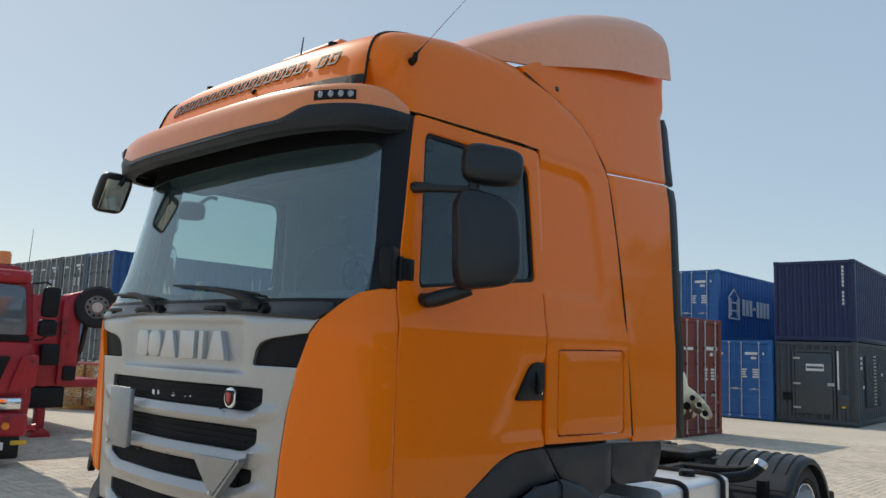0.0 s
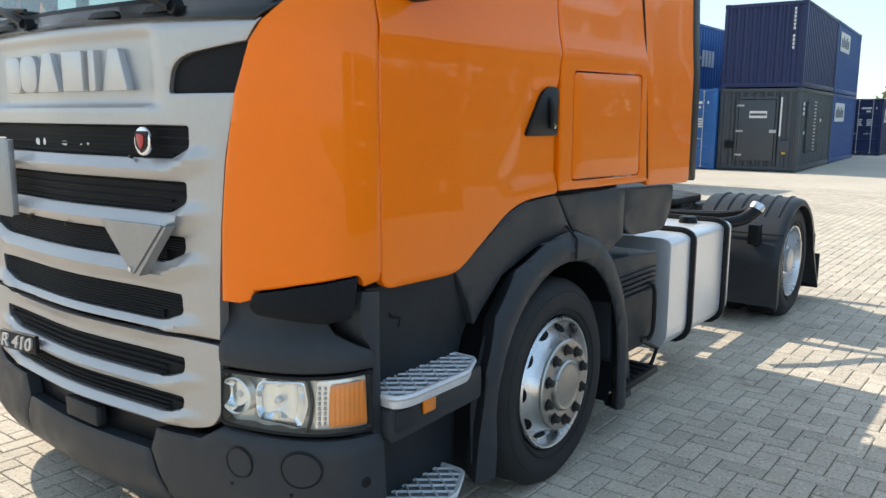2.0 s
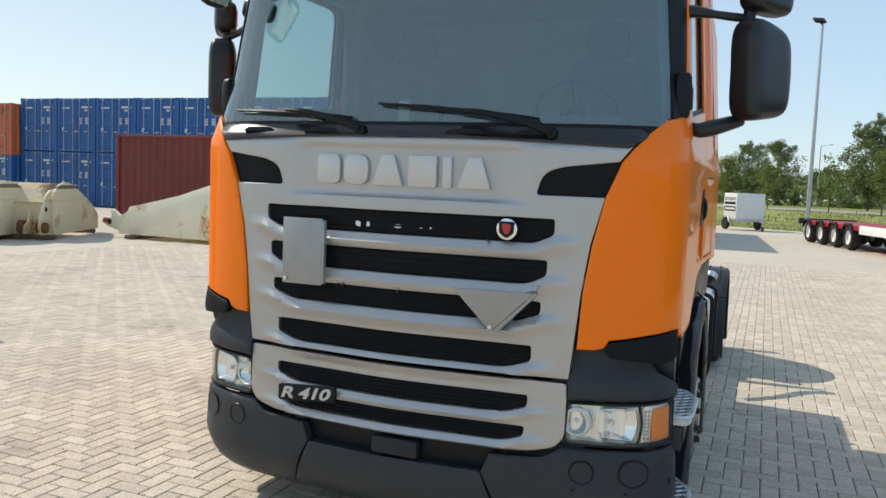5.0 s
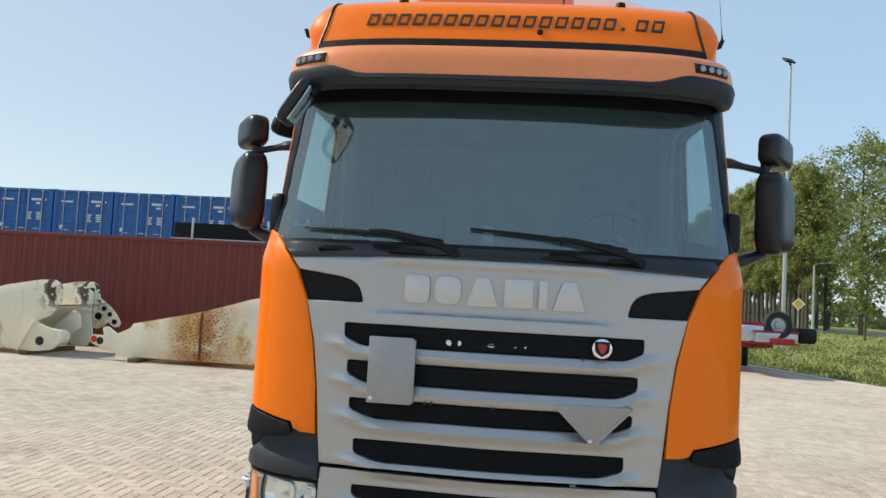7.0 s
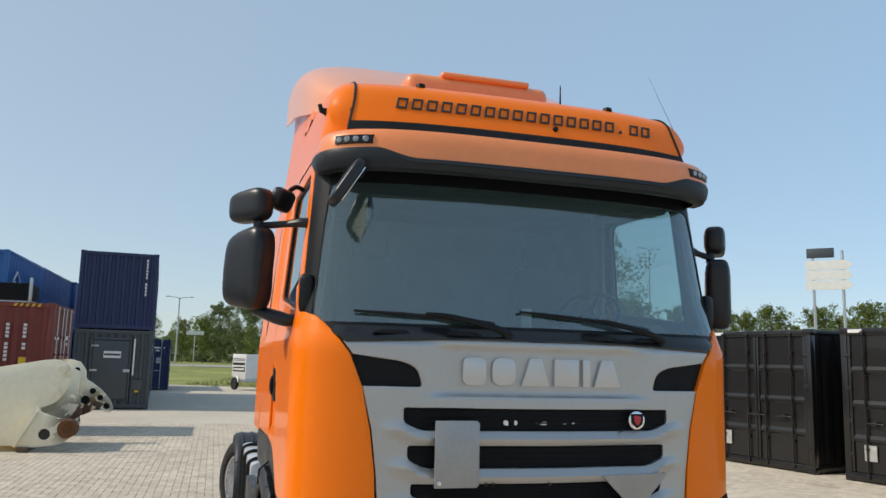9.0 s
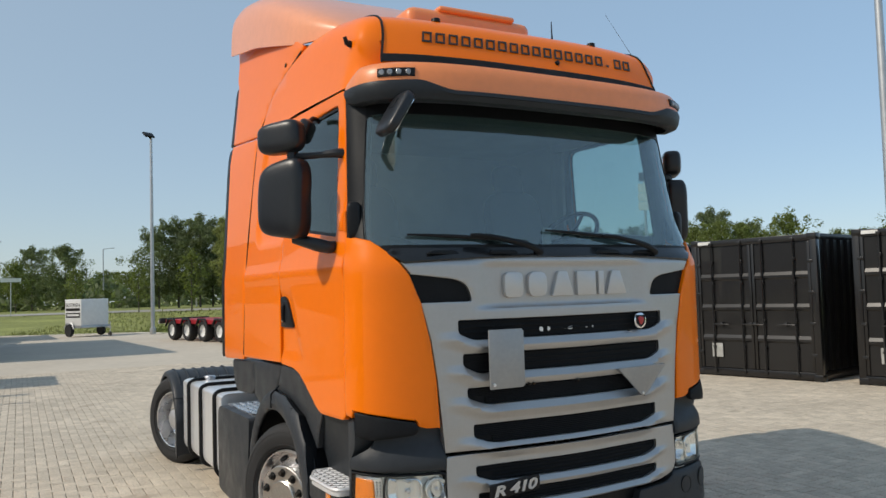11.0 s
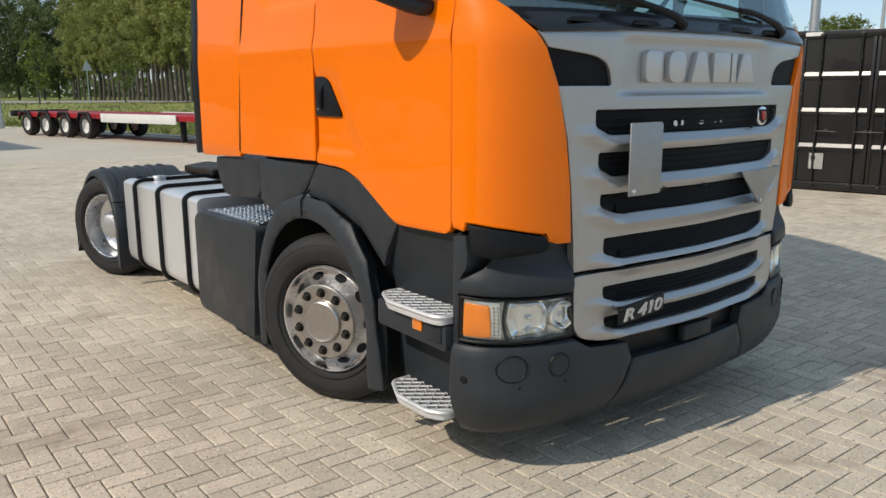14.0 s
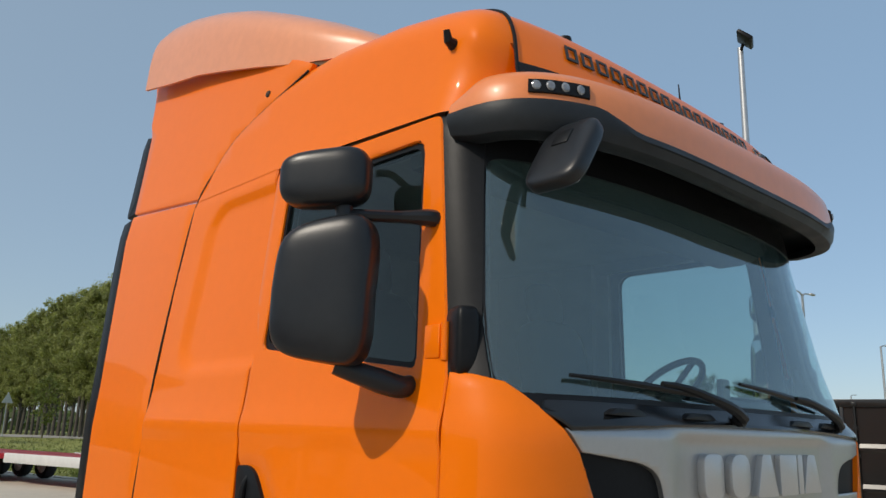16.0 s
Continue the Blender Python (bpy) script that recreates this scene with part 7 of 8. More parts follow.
def weathered(m, weld, peel):
    """Ochre streaks and dark flecks round a weld, and paint peeled off round the top corner."""
    n, l = m.node_tree.nodes, m.node_tree.links
    base = n["Principled BSDF"].inputs["Base Color"]
    src = base.links[0].from_socket
    co, sep, flat = n.new("ShaderNodeTexCoord"), n.new("ShaderNodeSeparateXYZ"), n.new("ShaderNodeCombineXYZ")
    l.new(co.outputs["Object"], sep.inputs[0])
    l.new(sep.outputs[0], flat.inputs[0]), l.new(sep.outputs[2], flat.inputs[2])

    def blot(centre, squash, near, far):
        sc, di, mr = n.new("ShaderNodeVectorMath"), n.new("ShaderNodeVectorMath"), n.new("ShaderNodeMapRange")
        sc.operation, di.operation = "MULTIPLY", "DISTANCE"
        sc.inputs[1].default_value = (1, 1, squash)
        di.inputs[1].default_value = (centre[0], 0, centre[1] * squash)
        l.new(flat.outputs[0], sc.inputs[0]), l.new(sc.outputs[0], di.inputs[0])
        for i, v in zip((1, 2, 3, 4), (near, far, 1.0, 0.0)):
            mr.inputs[i].default_value = v
        l.new(di.outputs["Value"], mr.inputs[0])
        return mr.outputs[0]

    def speckle(scale, lo, hi, stretch=1.0):
        mp, t, mr = n.new("ShaderNodeMapping"), n.new("ShaderNodeTexNoise"), n.new("ShaderNodeMapRange")
        mp.inputs["Scale"].default_value = (1, 1, stretch)
        t.inputs["Scale"].default_value, t.inputs["Detail"].default_value = scale, 6.0
        l.new(flat.outputs[0], mp.inputs[0]), l.new(mp.outputs[0], t.inputs["Vector"])
        for i, v in zip((1, 2), (lo, hi)):
            mr.inputs[i].default_value = v
        l.new(t.outputs[0], mr.inputs[0])
        return mr.outputs[0]

    def lay(src, a, c, amount, colour):
        f, x = n.new("ShaderNodeMath"), n.new("ShaderNodeMix")
        f.operation = "MULTIPLY"
        l.new(a, f.inputs[0]), l.new(c, f.inputs[1])
        g = n.new("ShaderNodeMath")
        g.operation = "MULTIPLY"
        g.inputs[1].default_value = amount
        l.new(f.outputs[0], g.inputs[0])
        x.data_type = "RGBA"
        x.inputs[7].default_value = (*colour, 1)
        l.new(g.outputs[0], x.inputs[0]), l.new(src, x.inputs[6])
        return x.outputs[2]

    if weld:
        near = blot(weld, 0.5, 0.35, 1.35)
        src = lay(src, near, speckle(1.7, 0.30, 0.58), 0.9, (0.66, 0.34, 0.07))
        src = lay(src, blot(weld, 0.5, 0.2, 0.75), speckle(3.0, 0.40, 0.56), 0.9, (0.46, 0.17, 0.03))
        src = lay(src, blot(weld, 0.4, 0.35, 0.85), speckle(15.0, 0.53, 0.58, 2.6), 0.95, (0.09, 0.04, 0.02))
    src = lay(src, blot(peel[:2], 1.0, peel[2], peel[3]), speckle(4.2, 0.47, 0.485), 0.97, (0.07, 0.028, 0.02))
    l.new(src, base)
    return m


def bucket(at, rz, weld_x, rusty):
    """A tapered bucket half: two side plates with a curved shell between, hinge plates at its tall end."""
    paint = weathered(mat("rusty_cream_paint" if rusty else "cream_paint", (0.86, 0.80, 0.62), 0.55, noise_scale=1.0, noise_amt=0.10, dirt=(0.50, 0.30, 0.10), dirt_amt=0.16, dirt_scale=1.3, bump=0.1, bump_scale=60), (weld_x, 0.6) if rusty else None, (-0.62, 1.48, 0.28, 0.62) if not rusty else (-0.3, 0.55, 0.25, 0.62))
    b = thing("loader_bucket", "large cream loader bucket with heavy rust round its weld" if rusty else "large cream loader bucket with chipped paint", "bucket", "loader buckets", at=at, rz=rz)
    side = rounded([(-4.9, 0.10), (-1.38, 0.10), (-1.05, 0.76), (-0.74, 0.89), (-0.54, 1.20), (-0.57, 1.58), (-0.78, 1.68), (-1.0, 1.665), (-1.91, 1.49), (-2.94, 1.17), (-4.0, 0.93), (-4.52, 0.82)], [0.03, 0.02, 0.04, 0.1, 0.12, 0.12, 0.08, 0.05, 0.1, 0.1, 0.1, 0.02], 4)
    for y in (0.0, 1.55):
        part("side_plate", prism(side, y, y + 0.05, "y", 0.008), paint, b, "cream side plate streaked with rust" if rusty else "cream side plate with chipped edges")
    part("weld_strip", box(weld_x - (0.028 if rusty else 0.012), weld_x + (0.028 if rusty else 0.012), -0.014, 0.01, 0.12, float(np.interp(weld_x, (-2.94, -1.91), (1.14, 1.46)))), RUST if rusty else paint, b, "rusty weld strip" if rusty else "")
    bm = bmesh.new()
    prof = [(-4.85, 0.12), (-3.0, 0.10), (-1.7, 0.12), (-1.32, 0.24), (-1.0, 0.70), (-0.86, 1.02), (-0.80, 1.10), (-0.92, 1.12)]
    va, vb = [bm.verts.new((x, 0.04, z)) for x, z in prof], [bm.verts.new((x, 1.56, z)) for x, z in prof]
    for i in range(len(prof) - 1):
        bm.faces.new((va[i], va[i + 1], vb[i + 1], vb[i]))
    bmesh.ops.solidify(bm, geom=list(bm.faces), thickness=0.03)
    part("bucket_shell", bm, paint, b, "curved bucket shell")
    part("end_panel", prism([(-1.30, 0.12), (-1.24, 0.12), (-0.92, 1.10), (-0.98, 1.10)], 0.05, 1.55, "y"), paint, b, "cream end panel")
    part("web_plate", prism(rounded([(-1.05, 0.14), (-0.62, 0.14), (-0.50, 0.42), (-0.60, 0.95), (-0.56, 1.42), (-0.80, 1.55), (-1.02, 1.50)], 0.05, 3), 1.30, 1.34, "y", 0.006), paint, b, "cream web plate between the side plates")
    # hinge plate with its row of pin holes, on the far side plate
    arm = rounded([(-0.95, 1.10), (-0.95, 1.55), (-0.80, 1.66), (-0.62, 1.64), (-0.49, 1.46), (-0.48, 1.28), (-0.34, 1.20), (-0.16, 1.06), (0.0, 0.88), (0.09, 0.70), (0.03, 0.61), (-0.10, 0.63), (-0.22, 0.74), (-0.34, 0.62), (-0.52, 0.54), (-0.80, 0.74)], 0.06, 3)
    part("hinge_arm", prism(arm, 1.43, 1.50, "y", 0.008), paint, b, "cream hinge arm with pin holes")
    for x, z, r in ((-0.33, 1.04, 0.060), (-0.18, 0.91, 0.058), (-0.05, 0.74, 0.062), (-0.66, 1.46, 0.055), (-0.46, 0.86, 0.085)):
        part("pin_hole", lathe([(0.0, 0.0), (r * 0.75, 0.0), (r * 0.78, 0.010), (r, 0.010), (r, 0.0)], 16, pose(x, 1.427, z, 90)), BLACK_MESH, b)
    part("corner_boss", lathe([(0.0, 0.02), (0.045, 0.02), (0.05, 0.045), (0.085, 0.045), (0.09, 0.0)], 20, pose(-0.70, 0.0, 1.49, 90)), paint, b, "round boss at the top corner")
    brace = rounded([(-1.02, 0.62), (-0.74, 0.84), (-0.58, 1.02), (-0.42, 0.92), (-0.38, 0.62), (-0.62, 0.46)], 0.05, 3)
    part("brace_plate", prism(brace, 0.55, 0.60, "y", 0.008), paint, b)
    # lug with a flanged edge and a heavy pin on the near side
    lug = part("pin_lug", prism(rounded([(-1.36, 0.09), (-0.98, 0.09), (-0.58, 0.14), (-0.36, 0.34), (-0.44, 0.58), (-0.72, 0.62), (-1.0, 0.74)], [0.01, 0.02, 0.1, 0.12, 0.12, 0.06, 0.02], 3), -0.16, -0.10, "y", 0.008), paint, b, "cream pin lug at the bucket's foot")
    part("lug_flange", turned_box(0.022, 0.11, 0.36, pose(-1.19, -0.14, 0.42, 0, 28, 0)), paint, lug)
    part("lug_hook", tube([(-1.0, -0.13, 0.72), (-1.03, -0.13, 0.79), (-1.07, -0.13, 0.82)], [0.045, 0.035, 0.03], 8), paint, lug)
    part("lug_pin", lathe([(0.0, 0.015), (0.06, 0.02), (0.09, 0.05), (0.16, 0.06), (0.17, 0.03), (0.17, -0.25)], 24, pose(-0.50, -0.16, 0.42, 90)), RUST if rusty else paint, lug, "heavy pin in the lug")
    part("lug_hole", lathe([(0.0, 0.003), (0.09, 0.004), (0.10, 0.0)], 18, pose(-0.88, -0.161, 0.32, 90)), STEEL, lug)
    # pointed end with a short arm and its red cap
    tip = part("tip_arm", prism(rounded([(-4.86, 0.14), (-4.58, 0.74), (-4.95, 0.56), (-5.18, 0.72), (-5.26, 0.68), (-5.22, 0.52), (-5.52, 0.52), (-5.56, 0.38), (-5.36, 0.28)], 0.04, 3), 0.10, 0.22, "y", 0.01), paint, b, "cream arm at the pointed end")
    part("pin_cap", lathe([(0.0, 0.02), (0.06, 0.018), (0.075, 0.0)], 16, pose(-5.44, 0.10, 0.43, 90)), RED_CAP, tip, "red pin cap")
    part("pin_cap_hole", lathe([(0.0, 0.012), (0.07, 0.01), (0.08, 0.0)], 16, pose(-5.30, 0.10, 0.40, 90)), STEEL, tip)
    for x in (-4.4, -1.22):
        part("timber_block", box(x - 0.09, x + 0.09, -0.2, 1.7, 0.0, 0.098, 0.006), TIMBER, b, "timber bearer")
    return b


rust_bucket = bucket((-3.62, 12.6, 0), 0, -3.0, True)
bucket((-9.36, 12.75, 0), 0, -1.46, False)
copy_thing(rust_bucket, pose(-14.6, 8.5, 0, 0, 0, 35))


def low_bucket(at, rz, paint):
    """A low wide bucket seen from its closed end: stepped end panel, humped side plates, ears with pin eyes."""
    b = thing("loader_bucket", "low cream loader bucket with peeling paint and rusty pin eyes", "bucket", "loader buckets", at=at, rz=rz)
    part("end_panel", box(0.0, 1.55, 0.0, 0.04, 0.10, 0.88, 0.01), paint, b, "dull cream end panel")
    part("panel_ledge", box(-0.02, 1.57, -0.035, 0.10, 0.88, 0.92, 0.01), paint, b)
    part("upper_panel", prism([(0.04, 0.90), (0.09, 0.90), (0.34, 1.20), (0.30, 1.22)], 0.0, 1.55, "x"), paint, b, "sloping upper panel")
    hump = rounded([(0.0, 0.10), (0.0, 0.90), (0.10, 1.16), (0.40, 1.36), (0.95, 1.42), (1.7, 1.18), (2.6, 0.82), (3.1, 0.50), (3.1, 0.10)], [0.02, 0.1, 0.1, 0.25, 0.3, 0.3, 0.3, 0.1, 0.02], 5)
    for x in (-0.05, 1.55):
        part("side_plate", prism(hump, x, x + 0.05, "x", 0.008), paint, b, "humped cream side plate")
    bm = bmesh.new()
    prof = [(0.30, 1.20), (0.6, 1.33), (0.95, 1.36), (1.5, 1.20), (2.2, 0.92)]
    va, vb = [bm.verts.new((0.0, y, z)) for y, z in prof], [bm.verts.new((1.55, y, z)) for y, z in prof]
    for k in range(len(prof) - 1):
        bm.faces.new((va[k], vb[k], vb[k + 1], va[k + 1]))
    bmesh.ops.solidify(bm, geom=list(bm.faces), thickness=0.02)
    part("back_shell", bm, paint, b, "curved yellowish shell")
    ear = rounded([(0.10, 1.22), (-0.18, 1.10), (-0.42, 0.72), (-0.60, 0.40), (-0.56, 0.16), (-0.36, 0.10), (-0.18, 0.26), (0.0, 0.40), (0.10, 0.9)], [0.05, 0.1, 0.1, 0.14, 0.12, 0.1, 0.1, 0.02, 0.02], 4)
    for x in (0.02, 1.47):
        e = part("hinge_ear", prism(ear, x, x + 0.05, "x", 0.008), paint, b, "cream hinge ear")
        part("pin_eye", tube([(x - 0.09, -0.40, 0.30), (x + 0.14, -0.40, 0.30)], 0.13, 20), RUST, e, "rusty pin eye")
        part("ear_hole", tube([(x - 0.012, -0.24, 0.74), (x + 0.062, -0.24, 0.74)], 0.06, 16), BLACK_MESH, e)
    # inner bracket with its own eye, standing before the panel
    br = part("pin_bracket", prism(rounded([(0.02, 0.12), (0.02, 0.62), (-0.10, 0.70), (-0.22, 0.44), (-0.46, 0.34), (-0.46, 0.14)], 0.05, 3), 1.06, 1.11, "x", 0.006), paint, b, "pale pin bracket")
    part("bracket_eye", tube([(0.94, -0.34, 0.30), (1.08, -0.34, 0.30)], 0.17, 22), RUST, br, "rusty bracket eye")
    part("eye_bore", tube([(0.93, -0.34, 0.30), (0.95, -0.34, 0.30)], 0.08, 16), BLACK_MESH, br)
    part("timber_block", box(-0.1, 1.65, -0.08, 0.10, 0.0, 0.098, 0.006), TIMBER, b, "timber bearer")
    part("timber_block", box(-0.1, 1.65, 2.6, 2.78, 0.0, 0.098, 0.006), TIMBER, b, "timber bearer")
    return b


worn = weathered(mat("peeling_cream_paint", (0.74, 0.62, 0.40), 0.6, noise_scale=1.2, noise_amt=0.12, dirt=(0.44, 0.27, 0.09), dirt_amt=0.30, dirt_scale=1.6, bump=0.1, bump_scale=60), None, (1.45, 1.30, 0.10, 0.42))
low_bucket((-16.5, 9.0, 0), 25, worn)
low_bucket((-16.1, 10.35, 0), 27, worn)

# ---- red lorry and low-loader at the left ----
# the pane's colour carries the grey-blue of the sky it reflects
SCREEN_DARK = mat("sky_grey_screen_glass", (0.10, 0.125, 0.15), 0.09, spec=0.8, noise_scale=3.0, noise_amt=0.2)
RED = mat("faded_red_paint", (0.38, 0.022, 0.032), 0.42, noise_scale=2.0, noise_amt=0.25, coat=0.12, spec=0.3, dirt=(0.12, 0.03, 0.03), dirt_amt=0.2, dirt_scale=2.5)
lorry = thing("red_lorry", "faded red lorry with an amber beacon parked in the yard", "truck", at=(-8.16, 2.30, 0), rz=84)
lorry.scale = (1.03, 1.03, 1.04)
cab = rounded([(-2.42, 0.42), (-2.46, 0.9), (-2.42, 1.75), (-2.34, 2.45), (-2.2, 2.68), (-0.25, 2.68), (-0.1, 2.45), (-0.02, 1.75), (0.02, 0.9), (-0.02, 0.42)], [0.05, 0.1, 0.1, 0.1, 0.12, 0.12, 0.1, 0.1, 0.1, 0.05], 4)
part("cab_body", prism(cab, 0.14, 2.0, "y", 0.10, None, 4), RED, lorry, "faded red cab")
part("roof_visor", box(-2.28, -0.14, 0.0, 0.3, 2.44, 2.62, 0.07, None, 3), RED, lorry)
part("visor_lamp", box(-0.62, -0.44, -0.012, 0.03, 2.52, 2.57, 0.01), LENS, lorry)
scr_l = part("screen", prism(rounded([(-2.32, 1.73), (-0.12, 1.73), (-0.2, 2.42), (-2.24, 2.42)], 0.1, 4), 0.075, 0.135, "y", 0.012), SCREEN_DARK, lorry, "windscreen coloured grey-blue for reflected sky")
part("screen_rubber", prism(rounded([(-2.36, 1.66), (-0.08, 1.66), (-0.1, 1.745), (-2.34, 1.745)], 0.03), 0.06, 0.15, "y", 0.01), BLACK, scr_l)
part("front_panel", box(-2.4, -0.05, 0.05, 0.3, 0.95, 1.66, 0.05, None, 3), RED, lorry, "red front panel")
gp = part("grille_panel", prism(rounded([(-2.0, 1.10), (-0.42, 1.10), (-0.30, 1.46), (-2.12, 1.46)], 0.03), 0.02, 0.08, "y", 0.01), BLACK, lorry, "black grille panel")
for k in range(3):
    part("grille_bar", box(-1.98, -0.44, 0.0, 0.04, 1.13 + 0.09 * k, 1.16 + 0.09 * k, 0.005), STEEL, gp)
part("model_mark", box(-0.72, -0.45, 0.010, 0.022, 1.36, 1.43, 0.004), MARK, lorry, "pale model mark without lettering")
part("corner_deflector", prism(rounded([(-0.30, 1.0), (0.02, 1.05), (0.05, 1.48), (-0.16, 1.47)], 0.04), 0.0, 0.4, "y", 0.05, None, 3), RED, lorry, "red corner deflector")
part("bumper", box(-2.46, -0.02, -0.06, 0.4, 0.40, 0.72, 0.07, None, 3), RED, lorry, "red steel bumper")
part("lower_panel", box(-2.36, -0.10, -0.03, 0.3, 0.12, 0.42, 0.03), BLACK, lorry)
part("pale_bar", box(-1.0, -0.3, -0.042, -0.028, 0.24, 0.34, 0.004), MARK, lorry, "pale bar on the lower panel")
part("yellow_clip", box(-0.22, -0.02, -0.05, -0.01, 0.30, 0.36, 0.01), YELLOW, lorry)
for x in (-2.16, -0.30):
    hl = part("headlamp", box(x - 0.24, x + 0.20, -0.03, 0.2, 0.74, 0.93, 0.03), LENS, lorry, "clear headlamp")
    part("lamp_reflector", box(x - 0.22, x + 0.18, 0.01, 0.2, 0.76, 0.91, 0.02), REFLECT, hl)
    part("fog_lamp", lathe([(0.0, 0.02), (0.045, 0.016), (0.055, 0.0)], 16, pose(x, -0.055, 0.55, 90)), AMBER, lorry, "round amber lamp")
part("beacon_base", lathe([(0.10, -0.02), (0.10, 0.05), (0.0, 0.05)], 16, pose(-0.42, 0.45, 2.66)), STEEL, lorry)
part("beacon", lathe([(0.085, 0.05), (0.085, 0.19), (0.07, 0.23), (0.0, 0.24)], 20, pose(-0.42, 0.45, 2.66)), AMBER, lorry, "amber beacon")
part("lorry_aerial", tube([(-0.12, 0.4, 2.66), (-0.10, 0.42, 3.25)], [0.006, 0.003], 5), BLACK, lorry)
mm = part("lorry_mirror", box(0.00, 0.22, -0.12, 0.06, 2.0, 2.42, 0.05, None, 3), BLACK, lorry, "black mirror")
part("lower_mirror", box(-0.02, 0.22, -0.12, 0.06, 1.74, 1.97, 0.05, None, 3), BLACK, mm, "black lower mirror")
part("lorry_mirror_arm", tube([(-0.08, 0.25, 2.46), (0.05, 0.02, 2.48), (0.11, -0.02, 2.44)], 0.014, 6), BLACK, lorry)
part("lorry_mirror_arm", tube([(-0.04, 0.25, 1.68), (0.05, 0.02, 1.69), (0.10, -0.02, 1.74)], 0.014, 6), BLACK, lorry)
part("side_knob", tube([(-0.04, 0.0, 0.52), (0.08, -0.02, 0.53)], [0.03, 0.045], 8), RED, lorry)
for y in (1.1, 4.4):
    for x in (-2.22, -0.2):
        w = part("lorry_wheel", lathe([(0.26, -0.13), (0.42, -0.14), (0.5, -0.10), (0.5, 0.10), (0.42, 0.14), (0.26, 0.13)], 32, pose(x, y, 0.5, 0, 90, 0)), RUBBER, lorry, "black lorry tyre")
        part("lorry_rim", lathe([(0.27, 0.1), (0.25, 0.05), (0.15, 0.0), (0.12, 0.08), (0.0, 0.08), (0.0, -0.1), (0.27, -0.1)], 24, pose(x, y, 0.5, 0, 90, 0)), STEEL, w)
part("lorry_chassis", box(-1.7, -0.75, 1.9, 5.6, 0.6, 0.95, 0.02), STEEL, lorry)

# the neck faces the yard; the trailer runs away from it
goose = thing("red_gooseneck_trailer", "red heavy gooseneck trailer on its landing leg", "trailer", at=(-11.5, 3.3, 0))
nb = part("neck_box", prism(rounded([(-0.9, 0.92), (0.75, 0.92), (0.75, 2.58), (-0.9, 2.55)], 0.03), -1.9, 0.0, "x", 0.02), RED, goose, "tall red gooseneck box")
part("neck_rib", box(0.0, 0.06, 0.60, 0.70, 0.95, 2.5, 0.01), RED, nb)
part("neck_rib", box(0.0, 0.05, -0.4, -0.3, 0.95, 2.5, 0.01), RED, nb)
part("neck_beam", prism(rounded([(0.62, 2.3), (0.72, 2.62), (1.45, 2.82), (1.5, 2.7), (0.95, 2.35), (0.95, 0.95), (0.62, 0.93)], 0.04), -0.35, 0.02, "x", 0.02), RED, goose, "red sloping neck beam")
part("hydraulic_box", box(0.0, 0.16, 0.25, 0.58, 1.3, 1.68, 0.04), BLACK, goose, "black hydraulic box")
part("tail_plate", box(0.0, 0.012, 0.02, 0.24, 1.06, 1.31), MARK, goose, "white reflective plate")
part("plate_bar", box(0.012, 0.016, 0.02, 0.24, 1.17, 1.20), RED, goose)
part("rear_lamp", box(0.0, 0.1, 0.68, 0.92, 1.02, 1.28, 0.03), BLACK, goose)
leg = part("landing_leg", box(-0.3, -0.12, 0.37, 0.53, 0.05, 0.95, 0.02), RED, goose, "red landing leg")
part("landing_foot", prism(rounded([(0.27, 0.0), (0.63, 0.0), (0.58, 0.10), (0.50, 0.16), (0.40, 0.16), (0.32, 0.10)], 0.02), -0.38, -0.04, "x", 0.01), RED, leg)
part("tool_box", box(-0.5, -0.08, 0.05, 0.82, 0.52, 0.90, 0.03), BLACK, goose)
SPARE = pose(0.15, 1.18, 2.40, 90, 0, 66) @ Matrix.Diagonal((0.8, 0.8, 0.8, 1))
sp = part("spare_tyre", lathe([(0.27, -0.12), (0.44, -0.14), (0.50, -0.08), (0.50, 0.08), (0.44, 0.14), (0.27, 0.12)], 40, SPARE), RUBBER, goose, "spare tyre on the neck")
part("spare_rim", lathe([(0.28, 0.11), (0.26, 0.06), (0.15, -0.02), (0.12, 0.05), (0.0, 0.05)], 32, SPARE), HUB_METAL, sp, "metal spare wheel rim")
for k in range(10):
    a = 2 * math.pi * k / 10
    part("rim_hole", lathe([(0.0, 0.004), (0.026, 0.004), (0.028, 0.0)], 12, SPARE @ pose(0.21 * math.cos(a), 0.21 * math.sin(a), 0.034)), BLACK_MESH, sp)
part("spare_stay", tube([(-0.10, 1.15, 2.35), (-0.12, 1.05, 1.6), (-0.2, 0.9, 1.0)], 0.05, 6), STEEL, goose)
part("trailer_deck", box(-9.5, -0.6, -0.8, 1.75, 0.85, 1.02, 0.03), RED, goose, "red trailer deck")
part("deck_rail", tube([(-0.6, 1.7, 1.3), (-3.0, 1.7, 1.3)], 0.03, 6), RED, goose)
for k in range(3):
    for y in (-0.6, 1.5):
        part("trailer_wheel", lathe([(0.0, -0.14), (0.40, -0.15), (0.46, -0.1), (0.46, 0.1), (0.40, 0.15), (0.0, 0.14)], 28, pose(-6.0 - 1.3 * k, y, 0.46, 90)), RUBBER, goose, "trailer tyre")

